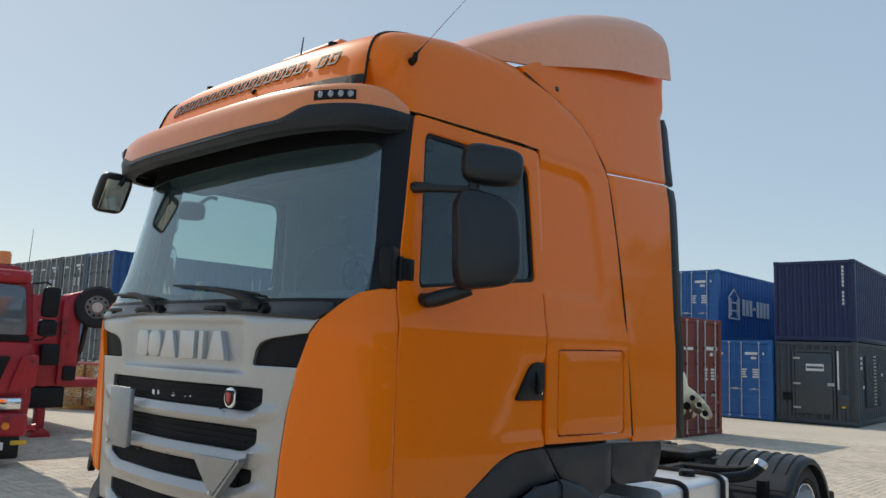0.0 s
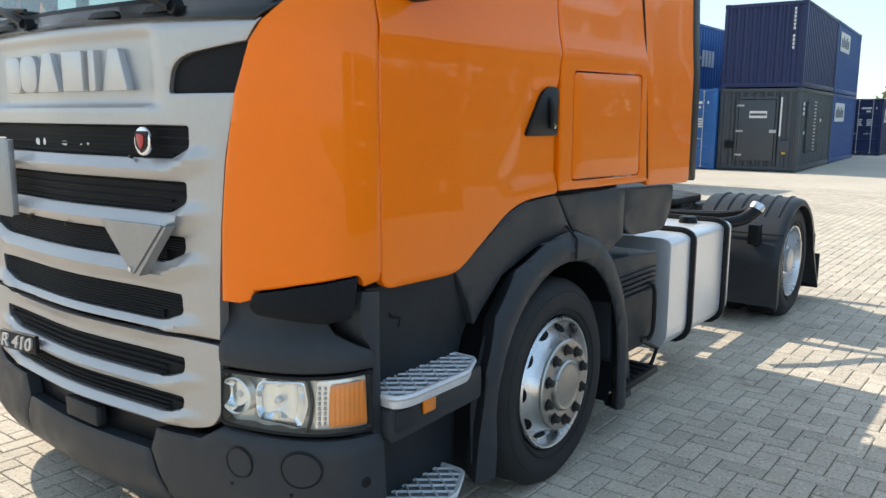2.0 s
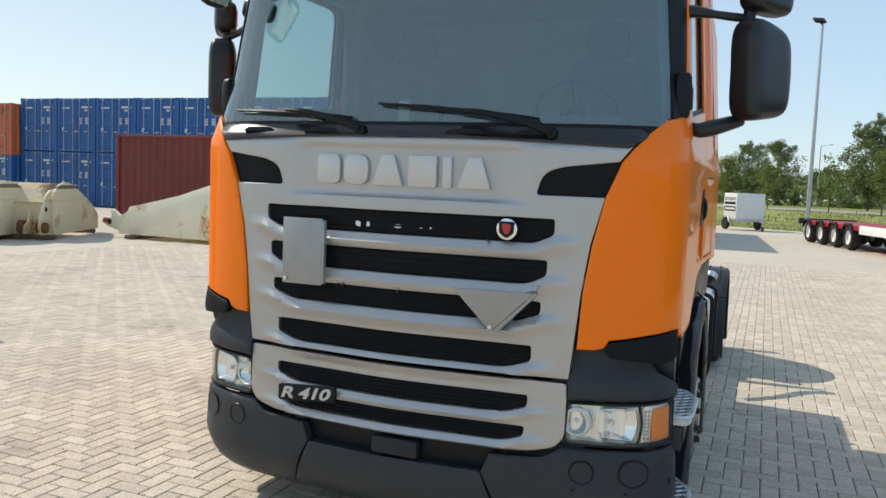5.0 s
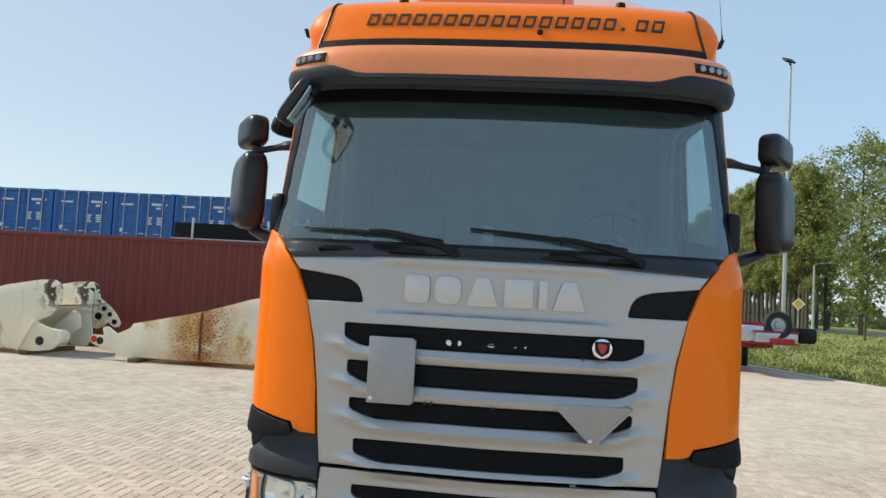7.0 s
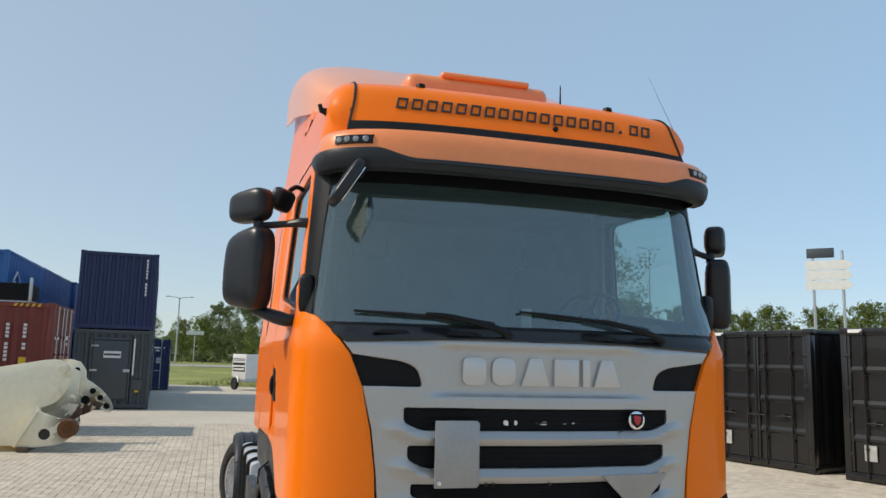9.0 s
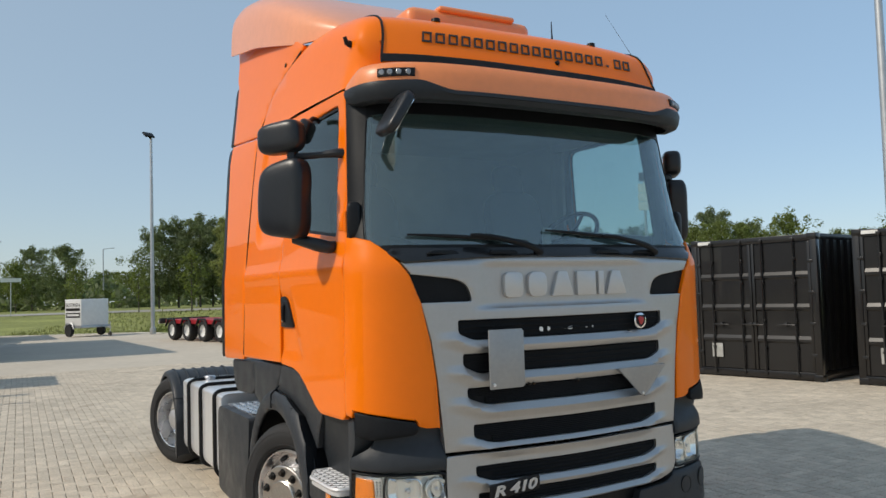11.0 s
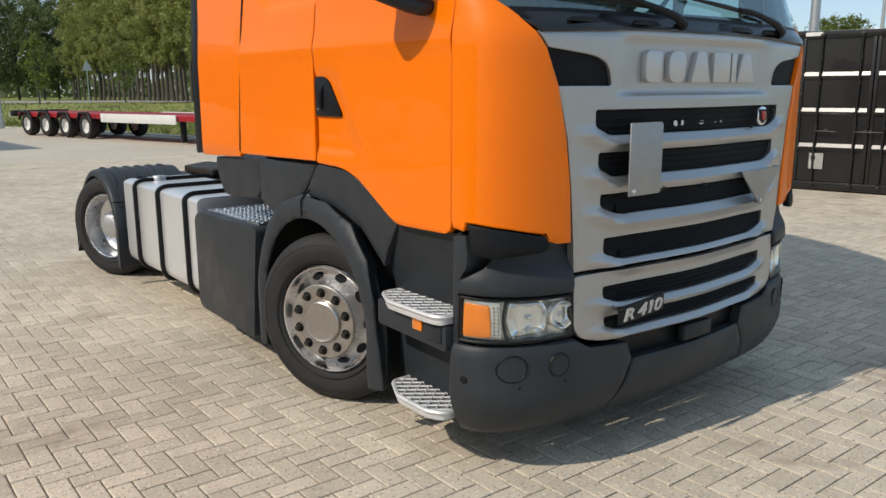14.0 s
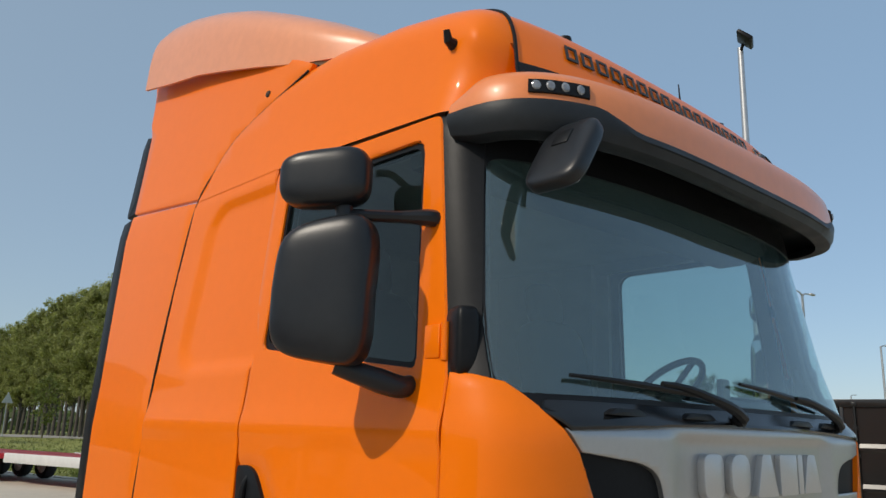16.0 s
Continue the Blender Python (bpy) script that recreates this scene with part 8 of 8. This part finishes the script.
# red four-axle low-loader by the verge
low = thing("red_low_loader", "red four-axle low-loader trailer with white side boards", "trailer", at=(8.44, 22.1, 0), rz=15)
part("main_frame", box(-2.35, -0.1, 0.6, 12.2, 0.72, 0.90, 0.02), RED, low, "red trailer frame")
for x in (-2.45, -0.03):
    part("side_board", box(x, x + 0.04, 1.6, 6.0, 0.62, 0.92, 0.01), WHITE, low, "white side board")
part("front_bulkhead", box(-2.3, -0.15, 0.3, 0.55, 0.75, 1.45, 0.03), RED, low, "red front bulkhead")
part("neck", box(-1.9, -0.55, -1.6, 0.4, 0.98, 1.28, 0.03), ALU_DULL, low, "dull grey gooseneck side")
for z in (0.93, 1.28):
    part("neck_flange", box(-1.95, -0.50, -1.62, 0.42, z, z + 0.05, 0.01), RED, low, "red neck flange")
part("grey_box", box(-2.3, -1.6, -1.5, -0.3, 1.0, 1.45, 0.03), ALU_DULL, low)
part("dark_box", box(-0.5, 0.0, -1.6, -0.6, 1.0, 1.45, 0.02), BLACK, low)
part("landing_leg", box(-2.2, -2.05, 1.6, 1.75, 0.05, 0.8, 0.01), BLACK, low)
part("landing_leg", box(-0.4, -0.25, 1.6, 1.75, 0.05, 0.8, 0.01), BLACK, low)
sw = part("spare_wheel", lathe([(0.0, -0.06), (0.24, -0.06), (0.26, -0.12), (0.44, -0.14), (0.48, -0.08), (0.48, 0.08), (0.44, 0.14), (0.26, 0.12), (0.24, 0.05), (0.0, 0.05)], 32, pose(-1.15, -1.45, 1.50, 84, 0, -12) @ Matrix.Diagonal((0.86, 0.86, 0.9, 1))), RUBBER, low, "spare wheel")
part("spare_rim", lathe([(0.225, 0.10), (0.20, 0.06), (0.12, 0.065), (0.10, 0.10), (0.0, 0.10)], 24, pose(-1.15, -1.45, 1.50, 84, 0, -12)), HUB_METAL, sw, "grey metal wheel rim")
part("neck_rail", tube([(-2.3, -0.35, 1.50), (-0.1, -0.35, 1.52)], 0.045, 6), RED, low, "red neck rail")
part("neck_foot", box(-1.45, -0.75, -1.75, -1.55, 0.95, 1.12, 0.03), RED, low)
part("tail_lamp", box(-0.52, 0.02, -1.64, -1.58, 1.06, 1.40, 0.03), BLACK, low, "black rear lamp panel")
for k in range(4):
    y = 7.2 + 1.45 * k
    for x in (-2.2, -0.25):
        w = part("trailer_wheel", lathe([(0.25, -0.16), (0.40, -0.17), (0.44, -0.1), (0.44, 0.1), (0.40, 0.17), (0.25, 0.16)], 36, pose(x, y, 0.44, 0, -90, 0)), RUBBER, low, "trailer tyre")
        part("wheel_disc", lathe([(0.26, 0.15), (0.24, 0.08), (0.15, 0.03), (0.12, 0.10), (0.0, 0.10)], 28, pose(x, y, 0.44, 0, -90, 0)), WHITE, w, "pale wheel disc")
    part("wheel_guard", tube([(-2.4, y - 0.5, 0.62), (-2.4, y - 0.28, 0.92), (-2.4, y + 0.28, 0.92), (-2.4, y + 0.5, 0.62)], 0.05, 6), BLACK, low, "black wheel guard")
part("rear_beam", box(-2.4, -0.05, 12.6, 12.8, 0.72, 0.95, 0.02), STEEL, low)
part("tail_board", box(-2.4, -1.5, 12.82, 12.86, 0.70, 0.86, 0.01), WHITE, low)

# white box trailer
bt = thing("box_trailer", "small white box trailer with black lettering", "trailer", at=(-0.28, 41.4, 0), rz=-60)
bt.scale = (0.88, 0.88, 0.97)
bd = part("box_body", box(-0.78, 0.78, 0.0, 1.8, 0.60, 2.0, 0.03), WHITE, bt, "white box body")
bm = fit_text(text_mesh("SELFSTORAGE &", 0.2, 0.002), -0.68, 0.66, 1.60, 1.78)
for v in bm.verts:
    v.co.y -= 0.006
part("lettering", bm, TEXT_BLACK, bd, "black lettering", 0)
part("lettering_bar", box(-0.68, 0.66, -0.008, -0.002, 1.38, 1.52), TEXT_BLACK, bd, "black line of writing")
part("name_block", box(-0.68, 0.68, -0.008, -0.002, 1.02, 1.28), TEXT_BLACK, bd, "black name block")
part("name_bar", box(-0.60, 0.60, -0.012, -0.006, 1.10, 1.21), MARK, bd)
part("trailer_frame", box(-0.80, 0.80, -0.05, 1.85, 0.46, 0.60, 0.01), GALV, bt, "galvanised trailer frame")
part("tail_rail", box(0.80, 0.87, 0.0, 1.8, 0.48, 0.54, 0.01), GALV, bt)
part("drawbar", tube([(0.85, 1.5, 0.48), (2.1, 1.0, 0.48)], 0.04, 6), GALV, bt)
for x, y in ((-0.15, -0.14), (-0.15, 1.94)):
    part("trailer_wheel", lathe([(0.0, -0.09), (0.2, -0.09), (0.32, -0.1), (0.34, 0.0), (0.32, 0.1), (0.2, 0.09), (0.0, 0.09)], 24, pose(x, y, 0.34, 90)), RUBBER, bt, "small trailer wheel")
    part("mud_wing", tube([(x - 0.42, y, 0.42), (x - 0.25, y, 0.72), (x + 0.25, y, 0.72), (x + 0.42, y, 0.42)], 0.05, 6), GALV, bt)
part("jockey_wheel", lathe([(0.0, -0.04), (0.12, -0.04), (0.12, 0.04), (0.0, 0.04)], 16, pose(1.9, 1.1, 0.12, 90)), RUBBER, bt)
part("jockey_post", tube([(1.9, 1.1, 0.12), (1.9, 1.1, 0.8)], 0.025, 6), GALV, bt)


# ---- masts, signs ----
def mast(at, h, kind, label="tall pale steel lamp mast"):
    m = thing("lamp_mast", label, "lamp mast", "lamp masts", at=at)
    part("pole", tube([(0, 0, 0), (0, 0, h)], [0.11, 0.065], 12), GALV, m, "tapered steel pole")
    part("pole_foot", lathe([(0.16, 0.0), (0.16, 0.3), (0.12, 0.32), (0.1, 0.4)], 12), GALV, m)
    if kind == "flood":
        bm = box(-0.28, 0.28, -0.05, 0.05, -0.2, 0.2, 0.03)
        bmesh.ops.transform(bm, matrix=pose(-0.15, -0.2, h + 0.1, -50, 0, 25), verts=bm.verts)
        part("floodlight", bm, BLACK, m, "square black floodlight")
        part("bracket", tube([(0, 0, h - 0.1), (-0.1, -0.12, h + 0.02)], 0.04, 6), BLACK, m)
    else:
        arms = (1, -1) if kind == "double" else (1,)
        for s in arms:
            part("arm", tube([(0, 0, h - 0.1), (s * 0.3, 0, h + 0.05), (s * 1.0, 0, h + 0.12)], [0.05, 0.04, 0.03], 8), GALV, m)
            part("lantern", blob(s * 1.25 - 0.3, s * 1.25 + 0.3, -0.12, 0.12, h + 0.08, h + 0.2, 3), ALU_DULL, m, "street lantern head")
    return m


mast((12.7, 35.5, 0.0), 14.1, "flood")
mast((3.45, 40.2, 0.0), 10.4, "flood")
mast((17.2, 100.0, 0.4), 12.0, "single")
mast((45.0, 75.0, 0.4), 14.6, "double")
mast((-5.9, 92.0, 0.4), 7.9, "double")
mast((13.65, 6.6, 0.0), 10.9, "flood")
mast((38.57, 16.15, 0.0), 9.6, "double")
mast((56.4, 18.6, 0.0), 8.7, "single")
mast((99.5, 37.0, 0.0), 7.9, "single")
mast((8.0, 120.0, 0.4), 9.0, "single")
mast((21.1, 55.3, 0.8), 4.9, "single", "short pale street lamp beside the road")
sb = thing("road_sign", "stack of white road direction signs on posts", "road sign", at=(19.2, 19.3, 0), rz=-46)
for k in range(3):
    part("sign_board", prism(rounded([(-0.75, 4.70 + 0.36 * k), (0.6, 4.70 + 0.36 * k), (0.78, 4.86 + 0.36 * k), (0.6, 5.03 + 0.36 * k), (-0.75, 5.03 + 0.36 * k)], 0.04), 0.0, 0.04, "y"), WHITE, sb, "white direction board")
part("sign_board", box(-0.7, 0.2, 0.0, 0.04, 5.85, 6.2, 0.01), GREY_C, sb, "dark sign board")
for x in (-0.5, 0.45):
    part("sign_post", tube([(x, 0.07, 0), (x, 0.07, 6.1)], 0.05, 8), GALV, sb)

dia = thing("traffic_sign", "small yellow diamond traffic sign on a post", "traffic sign", at=(18.9, 51.8, 0.8), rz=-19)
part("sign_post", tube([(0, 0, 0), (0, 0, 2.1)], 0.035, 8), GALV, dia)
part("sign_plate", prism([(-0.42, 1.9), (0, 1.48), (0.42, 1.9), (0, 2.32)], -0.05, -0.038, "y"), WHITE, dia, "white diamond plate")
part("sign_field", prism([(-0.32, 1.9), (0, 1.58), (0.32, 1.9), (0, 2.22)], -0.056, -0.048, "y"), YELLOW, dia, "yellow diamond field")
for at, rz, tri in (((12.0, 58.0, 0.9), 20, True), ((-3.3, 66.0, 0.9), 0, False)):
    sg = thing("traffic_sign", "grey back of a triangular traffic sign on a post" if tri else "small white direction sign on a post", "traffic sign", at=at, rz=rz)
    part("sign_post", tube([(0, 0, 0), (0, 0, 2.9)], 0.035, 8), GALV, sg)
    part("sign_plate", prism([(-0.42, 2.2), (0.42, 2.2), (0, 2.92)], -0.045, -0.035, "y") if tri else box(-0.7, 0.7, -0.05, -0.035, 2.6, 2.9), GALV if tri else WHITE, sg)

# ---- trees ----
BARK = mat("bark", (0.10, 0.088, 0.07), 0.95, noise_scale=3.0, noise_amt=0.4, stretch=(4, 4, 1), bump=0.5, bump_scale=20)


def leaf_mat(name, color):
    m = mat(name, color, 0.7, noise_scale=0.35, noise_amt=0.35, random_amt=0.4, spec=0.25)
    n, l = m.node_tree.nodes, m.node_tree.links
    b, out = n["Principled BSDF"], n["Material Output"]
    tr, mx = n.new("ShaderNodeBsdfTranslucent"), n.new("ShaderNodeMixShader")
    mx.inputs[0].default_value = 0.4
    tint = n.new("ShaderNodeMix")
    tint.data_type, tint.blend_type = "RGBA", "MULTIPLY"
    tint.inputs[0].default_value, tint.inputs[7].default_value = 1.0, (1.3, 1.4, 0.75, 1)
    l.new(b.inputs["Base Color"].links[0].from_socket, tint.inputs[6])
    l.new(tint.outputs[2], tr.inputs[0])
    l.new(b.outputs[0], mx.inputs[1])
    l.new(tr.outputs[0], mx.inputs[2])
    l.new(mx.outputs[0], out.inputs[0])
    return m


LEAF_DARK = leaf_mat("dark_foliage", (0.165, 0.20, 0.105))
LEAF_AIRY = leaf_mat("airy_foliage", (0.29, 0.32, 0.145))
LEAF_POPLAR = leaf_mat("poplar_foliage", (0.31, 0.335, 0.135))
LEAF_MID = leaf_mat("mid_foliage", (0.18, 0.215, 0.068))


def build_tree(seed, h, shape, leaf, label, n_leaf=3200, size=0.30):
    """shape: (crown base share, half width, fullness) of a tree h metres high."""
    rng = np.random.RandomState(seed)
    base, wide, top = shape
    t = thing("tree", label, "tree", "trees")
    bm = bmesh.new()
    r0 = 0.0125 * h
    add_tube(bm, [(0, 0, 0), (0.02 * h * rng.randn() * 0.3, 0.0, h * 0.3), (0.02 * h * rng.randn() * 0.4, 0.1, h * 0.6), (0, 0, h * 0.92)], [r0, r0 * 0.8, r0 * 0.5, r0 * 0.12], 8, 1.0, 3)
    tips = []
    for k in range(16):
        z = h * (base + (0.9 - base) * (k + 0.3) / 16)
        a = k * 2.4 + rng.rand()
        u = (z / h - base) / (1 - base)
        reach = wide * (max(0.12, (math.sin(math.pi * min(1, u * 0.9 + 0.12)) ** top)))
        tip = Vector((math.cos(a) * reach * 0.75, math.sin(a) * reach * 0.75, z + reach * (0.9 if wide < 0.2 * h else 0.45)))
        add_tube(bm, [(0, 0, z - 0.02 * h), (tip.x * 0.5, tip.y * 0.5, z + (tip.z - z) * 0.4), tuple(tip)], [r0 * 0.3, r0 * 0.16, r0 * 0.04], 5)
        tips.append((tip, reach))
    part("trunk", bm, BARK, t, "brown trunk with limbs")
    clumps = []
    for tip, reach in tips:
        for j in range(9):
            u = rng.rand()
            c = Vector((tip.x * (0.25 + 0.95 * u), tip.y * (0.25 + 0.95 * u), tip.z * 1.0 - (1 - u) * reach * 0.35)) + Vector(rng.randn(3) * reach * 0.22)
            clumps.append((c, reach * (0.16 + 0.16 * rng.rand())))
    for j in range(6):
        clumps.append((Vector((rng.randn() * 0.05 * wide, rng.randn() * 0.05 * wide, h * (0.90 + 0.10 * rng.rand()))), 0.06 * h))
    verts, faces = [], []
    per = max(1, n_leaf // len(clumps))
    for c, r in clumps:
        for j in range(per):
            d = rng.randn(3)
            d /= np.linalg.norm(d)
            p = np.array(c) + d * r * (0.5 + 0.6 * rng.rand())
            e1 = rng.randn(3)
            e1 -= d * e1.dot(d) * 0.7
            e1 /= np.linalg.norm(e1)
            e2 = np.cross(d, e1) + rng.randn(3) * 0.25
            s = size * (0.6 + 0.8 * rng.rand())
            i = len(verts)
            verts += [tuple(p - e1 * s * 0.5), tuple(p + e2 * s * 0.36), tuple(p + e1 * s * 0.5), tuple(p - e2 * s * 0.36)]
            faces.append((i, i + 1, i + 2, i + 3))
    me = bpy.data.meshes.new("crown")
    me.from_pydata(verts, [], faces)
    me.materials.append(leaf)
    cr = new("crown", me)
    cr.parent = t
    cr["label"] = "uneven leafy crown"
    return t


KINDS = {
    "poplar": [build_tree(11 + k, 17.0, (0.19, 2.5, 0.45), LEAF_POPLAR, "tall slender poplar with light green leaves", 12000, 0.20) for k in range(3)],
    "dark": [build_tree(31 + k, 12.5, (0.15, 4.2, 0.6), LEAF_DARK, "broad dark green tree beyond the road", 12000, 0.26) for k in range(2)],
    "mid": [build_tree(51 + k, 9.0, (0.22, 3.2, 0.7), LEAF_MID, "rounded mid green tree", 5500, 0.25) for k in range(2)],
    "airy": [build_tree(91 + k, 14.0, (0.16, 4.0, 0.6), LEAF_AIRY, "tall airy tree with gaps between its limbs", 9000, 0.19) for k in range(1)],
    "young": [build_tree(71, 5.0, (0.25, 1.2, 0.7), LEAF_MID, "young tree on the verge", 900, 0.2)],
}
used = set()
tr = random.Random(12)


def plant(kind, az, dist, scale=1.0):
    """A tree seen from the truck's front at a bearing and a distance."""
    x, y = math.sin(radians(az)) * dist, -3 + math.cos(radians(az)) * dist
    src = KINDS[kind][tr.randrange(len(KINDS[kind]))]
    m = pose(x, y, 0.8, 0, 0, tr.random() * 360) @ Matrix.Diagonal((scale, scale, scale, 1))
    if src.name in used:
        ob = copy_thing(src, m)
    else:
        used.add(src.name)
        ob = src
    ob.matrix_basis = m
    ob.scale = (scale * (0.92 + 0.16 * tr.random()), scale * (0.92 + 0.16 * tr.random()), scale)


# the poplar row comes nearer as it runs along the road
for k in range(31):
    az = 11.1 + 0.28 * k + 0.1 * tr.random()
    plant("poplar", az, 88 - 2.8 * (az - 11), float(np.interp(az, (11, 13, 14.3, 16, 20), (0.53, 0.63, 0.70, 0.72, 0.74))) + 0.04 * tr.random())
for k in range(14):
    plant("poplar", 11.6 + 0.7 * k, 98 - 1.2 * k + 4 * tr.random(), 0.58 + 0.014 * k + 0.05 * tr.random())
for az, d, s in ((6.9, 96, 0.72), (8.2, 97, 0.82), (9.6, 95, 0.85), (10.5, 98, 0.74), (1.3, 112, 0.67), (-0.6, 118, 0.68), (46.5, 120, 0.95), (49, 125, 0.8)):
    plant("dark", az, d, s)
for k in range(20):
    plant("mid", -3.5 + 0.75 * k, 135 + 12 * tr.random(), 0.48 + 0.20 * tr.random())
for k in range(26):
    plant("mid", 27.5 + 1.5 * k, 110 + 14 * tr.random(), 0.75 + 0.4 * tr.random())
for az, d, s in ((8.2, 62, 0.95), (13.5, 66, 0.9), (23.1, 45, 1.15), (26.8, 44, 1.0), (28.6, 52, 1.1), (5.0, 70, 0.8), (32, 48, 1.0), (1.2, 75, 0.8)):
    plant("young", az, d, s)
for az, d, s in ((-5.5, 98, 0.60), (-3.0, 112, 0.62), (-1.7, 104, 0.62)):
    plant("mid", az, d, s)
for az, d, s in ((22.7, 63, 1.03), (24.9, 62, 1.04), (26.2, 65, 0.80), (20.6, 72, 0.95)):
    plant("airy", az, d, s)
for az, d, s in ((26.6, 78, 0.55), (27.8, 80, 0.80), (25.6, 80, 0.62), (28.8, 82, 0.85)):
    plant("mid", az, d, s)

# one long belt of undergrowth behind the trees
rs = np.random.RandomState(21)
verts, faces = [], []
for k in range(15000):
    az = radians(-14 + 95 * rs.rand())
    dist = 118 + 26 * rs.rand()
    x, y = math.sin(az) * dist, -3 + math.cos(az) * dist
    top = 3.4 + 1.2 * math.sin(az * 41) + 0.9 * math.sin(az * 97 + 1) + 0.8 * rs.rand()
    z = 0.5 + top * rs.rand() ** 0.8
    e1, e2 = rs.randn(3), rs.randn(3)
    e1, e2 = e1 / np.linalg.norm(e1) * 0.55, e2 / np.linalg.norm(e2) * 0.45
    c, n = np.array((x, y, z)), len(verts)
    verts += [tuple(c - e1), tuple(c + e2), tuple(c + e1), tuple(c - e2)]
    faces.append((n, n + 1, n + 2, n + 3))
me = bpy.data.meshes.new("undergrowth")
me.from_pydata(verts, [], faces)
me.materials.append(LEAF_DARK)
tagged(new("undergrowth", me), "dark belt of bushes behind the road trees", "bushes", "", "stuff")

# weeds and low bushes along the near edge of the verge
rs = np.random.RandomState(33)
verts, faces = [], []
for k in range(420):
    d = 0.4 + 12 * rs.rand() ** 2
    line = off_edge(d)
    i, u = rs.randint(1, 7), rs.rand()
    p = line[i] * (1 - u) + line[i + 1] * u
    big = 0.12 + 0.42 * rs.rand() ** 2
    for j in range(46):
        c = np.array((p.x, p.y, 0.04 + 0.748 * d / 26)) + np.abs(rs.randn(3)) * np.array((0, 0, big * 0.7)) + rs.randn(3) * np.array((big, big, 0))
        e1, e2 = rs.randn(3), rs.randn(3)
        e1, e2 = e1 / np.linalg.norm(e1) * 0.05, e2 / np.linalg.norm(e2) * 0.03
        n = len(verts)
        verts += [tuple(c - e1), tuple(c + e2), tuple(c + e1), tuple(c - e2)]
        faces.append((n, n + 1, n + 2, n + 3))
me = bpy.data.meshes.new("weeds")
me.from_pydata(verts, [], faces)
me.materials.append(LEAF_MID)
tagged(new("weeds", me), "green weeds and low bushes along the verge", "weeds", "", "stuff")

# ---- block paving: every brick of the near yard, herringbone ----
PW = 0.1072
pav = tagged(new("pavement"), "pale herringbone block paving with sandy joints", "paving", "", "structure")
bm = bmesh.new()
vs = [bm.verts.new(p) for p in ((-12.38, -6.38, -0.009), (13.4, -6.38, -0.009), (13.4, 18.95, -0.009), (-12.38, 18.95, -0.009))]
bm.faces.new(vs)
part("joint_bed", bm, JOINT, pav, "sandy joints", 0)


def brick_grid(i, j, across):
    g = 0.0032
    x0, y0 = i * PW, j * PW
    x1, y1 = (x0 + 2 * PW, y0 + PW) if across else (x0 + PW, y0 + 2 * PW)
    return x0 + g, x1 - g, y0 + g, y1 - g


cells = []
for i in range(int(-12.5 / PW), int(13.5 / PW)):
    for j in range(int(-6.5 / PW), int(19.0 / PW)):
        k = (i + j) % 4
        if k in (0, 2):
            cells.append((i, j, k == 0))
CH, DZ = 0.006, -0.009
brick_mesh = {}
for across in (True, False):
    x0, x1, y0, y1 = brick_grid(0, 0, across)
    cx, cy = (x0 + x1) / 2, (y0 + y1) / 2
    hx, hy = (x1 - x0) / 2, (y1 - y0) / 2
    vs = [(sx * hx, sy * hy, DZ) for sx, sy in ((-1, -1), (1, -1), (1, 1), (-1, 1))] + [(sx * hx, sy * hy, -0.0035) for sx, sy in ((-1, -1), (1, -1), (1, 1), (-1, 1))] + [(sx * (hx - CH), sy * (hy - CH), 0.0) for sx, sy in ((-1, -1), (1, -1), (1, 1), (-1, 1))]
    fs = [(8, 9, 10, 11)]
    for a in range(4):
        b = (a + 1) % 4
        fs += [(a, b, 4 + b, 4 + a), (4 + a, 4 + b, 8 + b, 8 + a)]
    me = bpy.data.meshes.new("brick")
    me.from_pydata(vs, [], fs)
    me.materials.append(PAVE)
    brick_mesh[across] = (me, np.array(vs), np.array(fs), cx, cy)
rng = np.random.RandomState(3)
own, rest = [], {True: [], False: []}
for i, j, across in cells:
    x0, x1, y0, y1 = brick_grid(i, j, across)
    x, y = (x0 + x1) / 2, (y0 + y1) / 2
    if -3.1 < x < -1.45 and -1.2 < y < 2.9 and len(own) < 300:
        own.append((x, y, across))
    else:
        rest[across].append((x, y))
for x, y, across in own:
    ob = new("brick", brick_mesh[across][0])
    ob.parent = pav
    ob.location = (x, y, rng.rand() * 0.002 - 0.001)
allv, allf, n = [], [], 0
for across in (True, False):
    vs, fs = brick_mesh[across][1], brick_mesh[across][2]
    p = np.array(rest[across])
    off = np.c_[p, rng.rand(len(p)) * 0.002 - 0.001]
    v = (vs[None] + off[:, None]).reshape(-1, 3)
    f = (fs[None] + (np.arange(len(p)) * len(vs))[:, None, None]).reshape(-1, 4) + n
    # a slight tilt for each block
    v[:, 2] += np.repeat(rng.randn(len(p)) * 0.005, len(vs)) * np.tile(vs[:, 0], len(p)) + np.repeat(rng.randn(len(p)) * 0.005, len(vs)) * np.tile(vs[:, 1], len(p))
    allv.append(v), allf.append(f)
    n += len(v)
v, f = np.concatenate(allv), np.concatenate(allf)
me = bpy.data.meshes.new("bricks")
me.vertices.add(len(v)), me.loops.add(f.size), me.polygons.add(len(f))
me.vertices.foreach_set("co", v.astype(np.float32).ravel())
me.loops.foreach_set("vertex_index", f.astype(np.int32).ravel())
me.polygons.foreach_set("loop_start", np.arange(0, f.size, 4, dtype=np.int32))
me.polygons.foreach_set("use_smooth", np.zeros(len(f), dtype=bool))
me.update(calc_edges=True)
me.validate()
me.materials.append(PAVE)
ob = new("bricks", me)
ob.parent = pav
tagged(ob, "pale concrete paving blocks", "", "", "stuff")
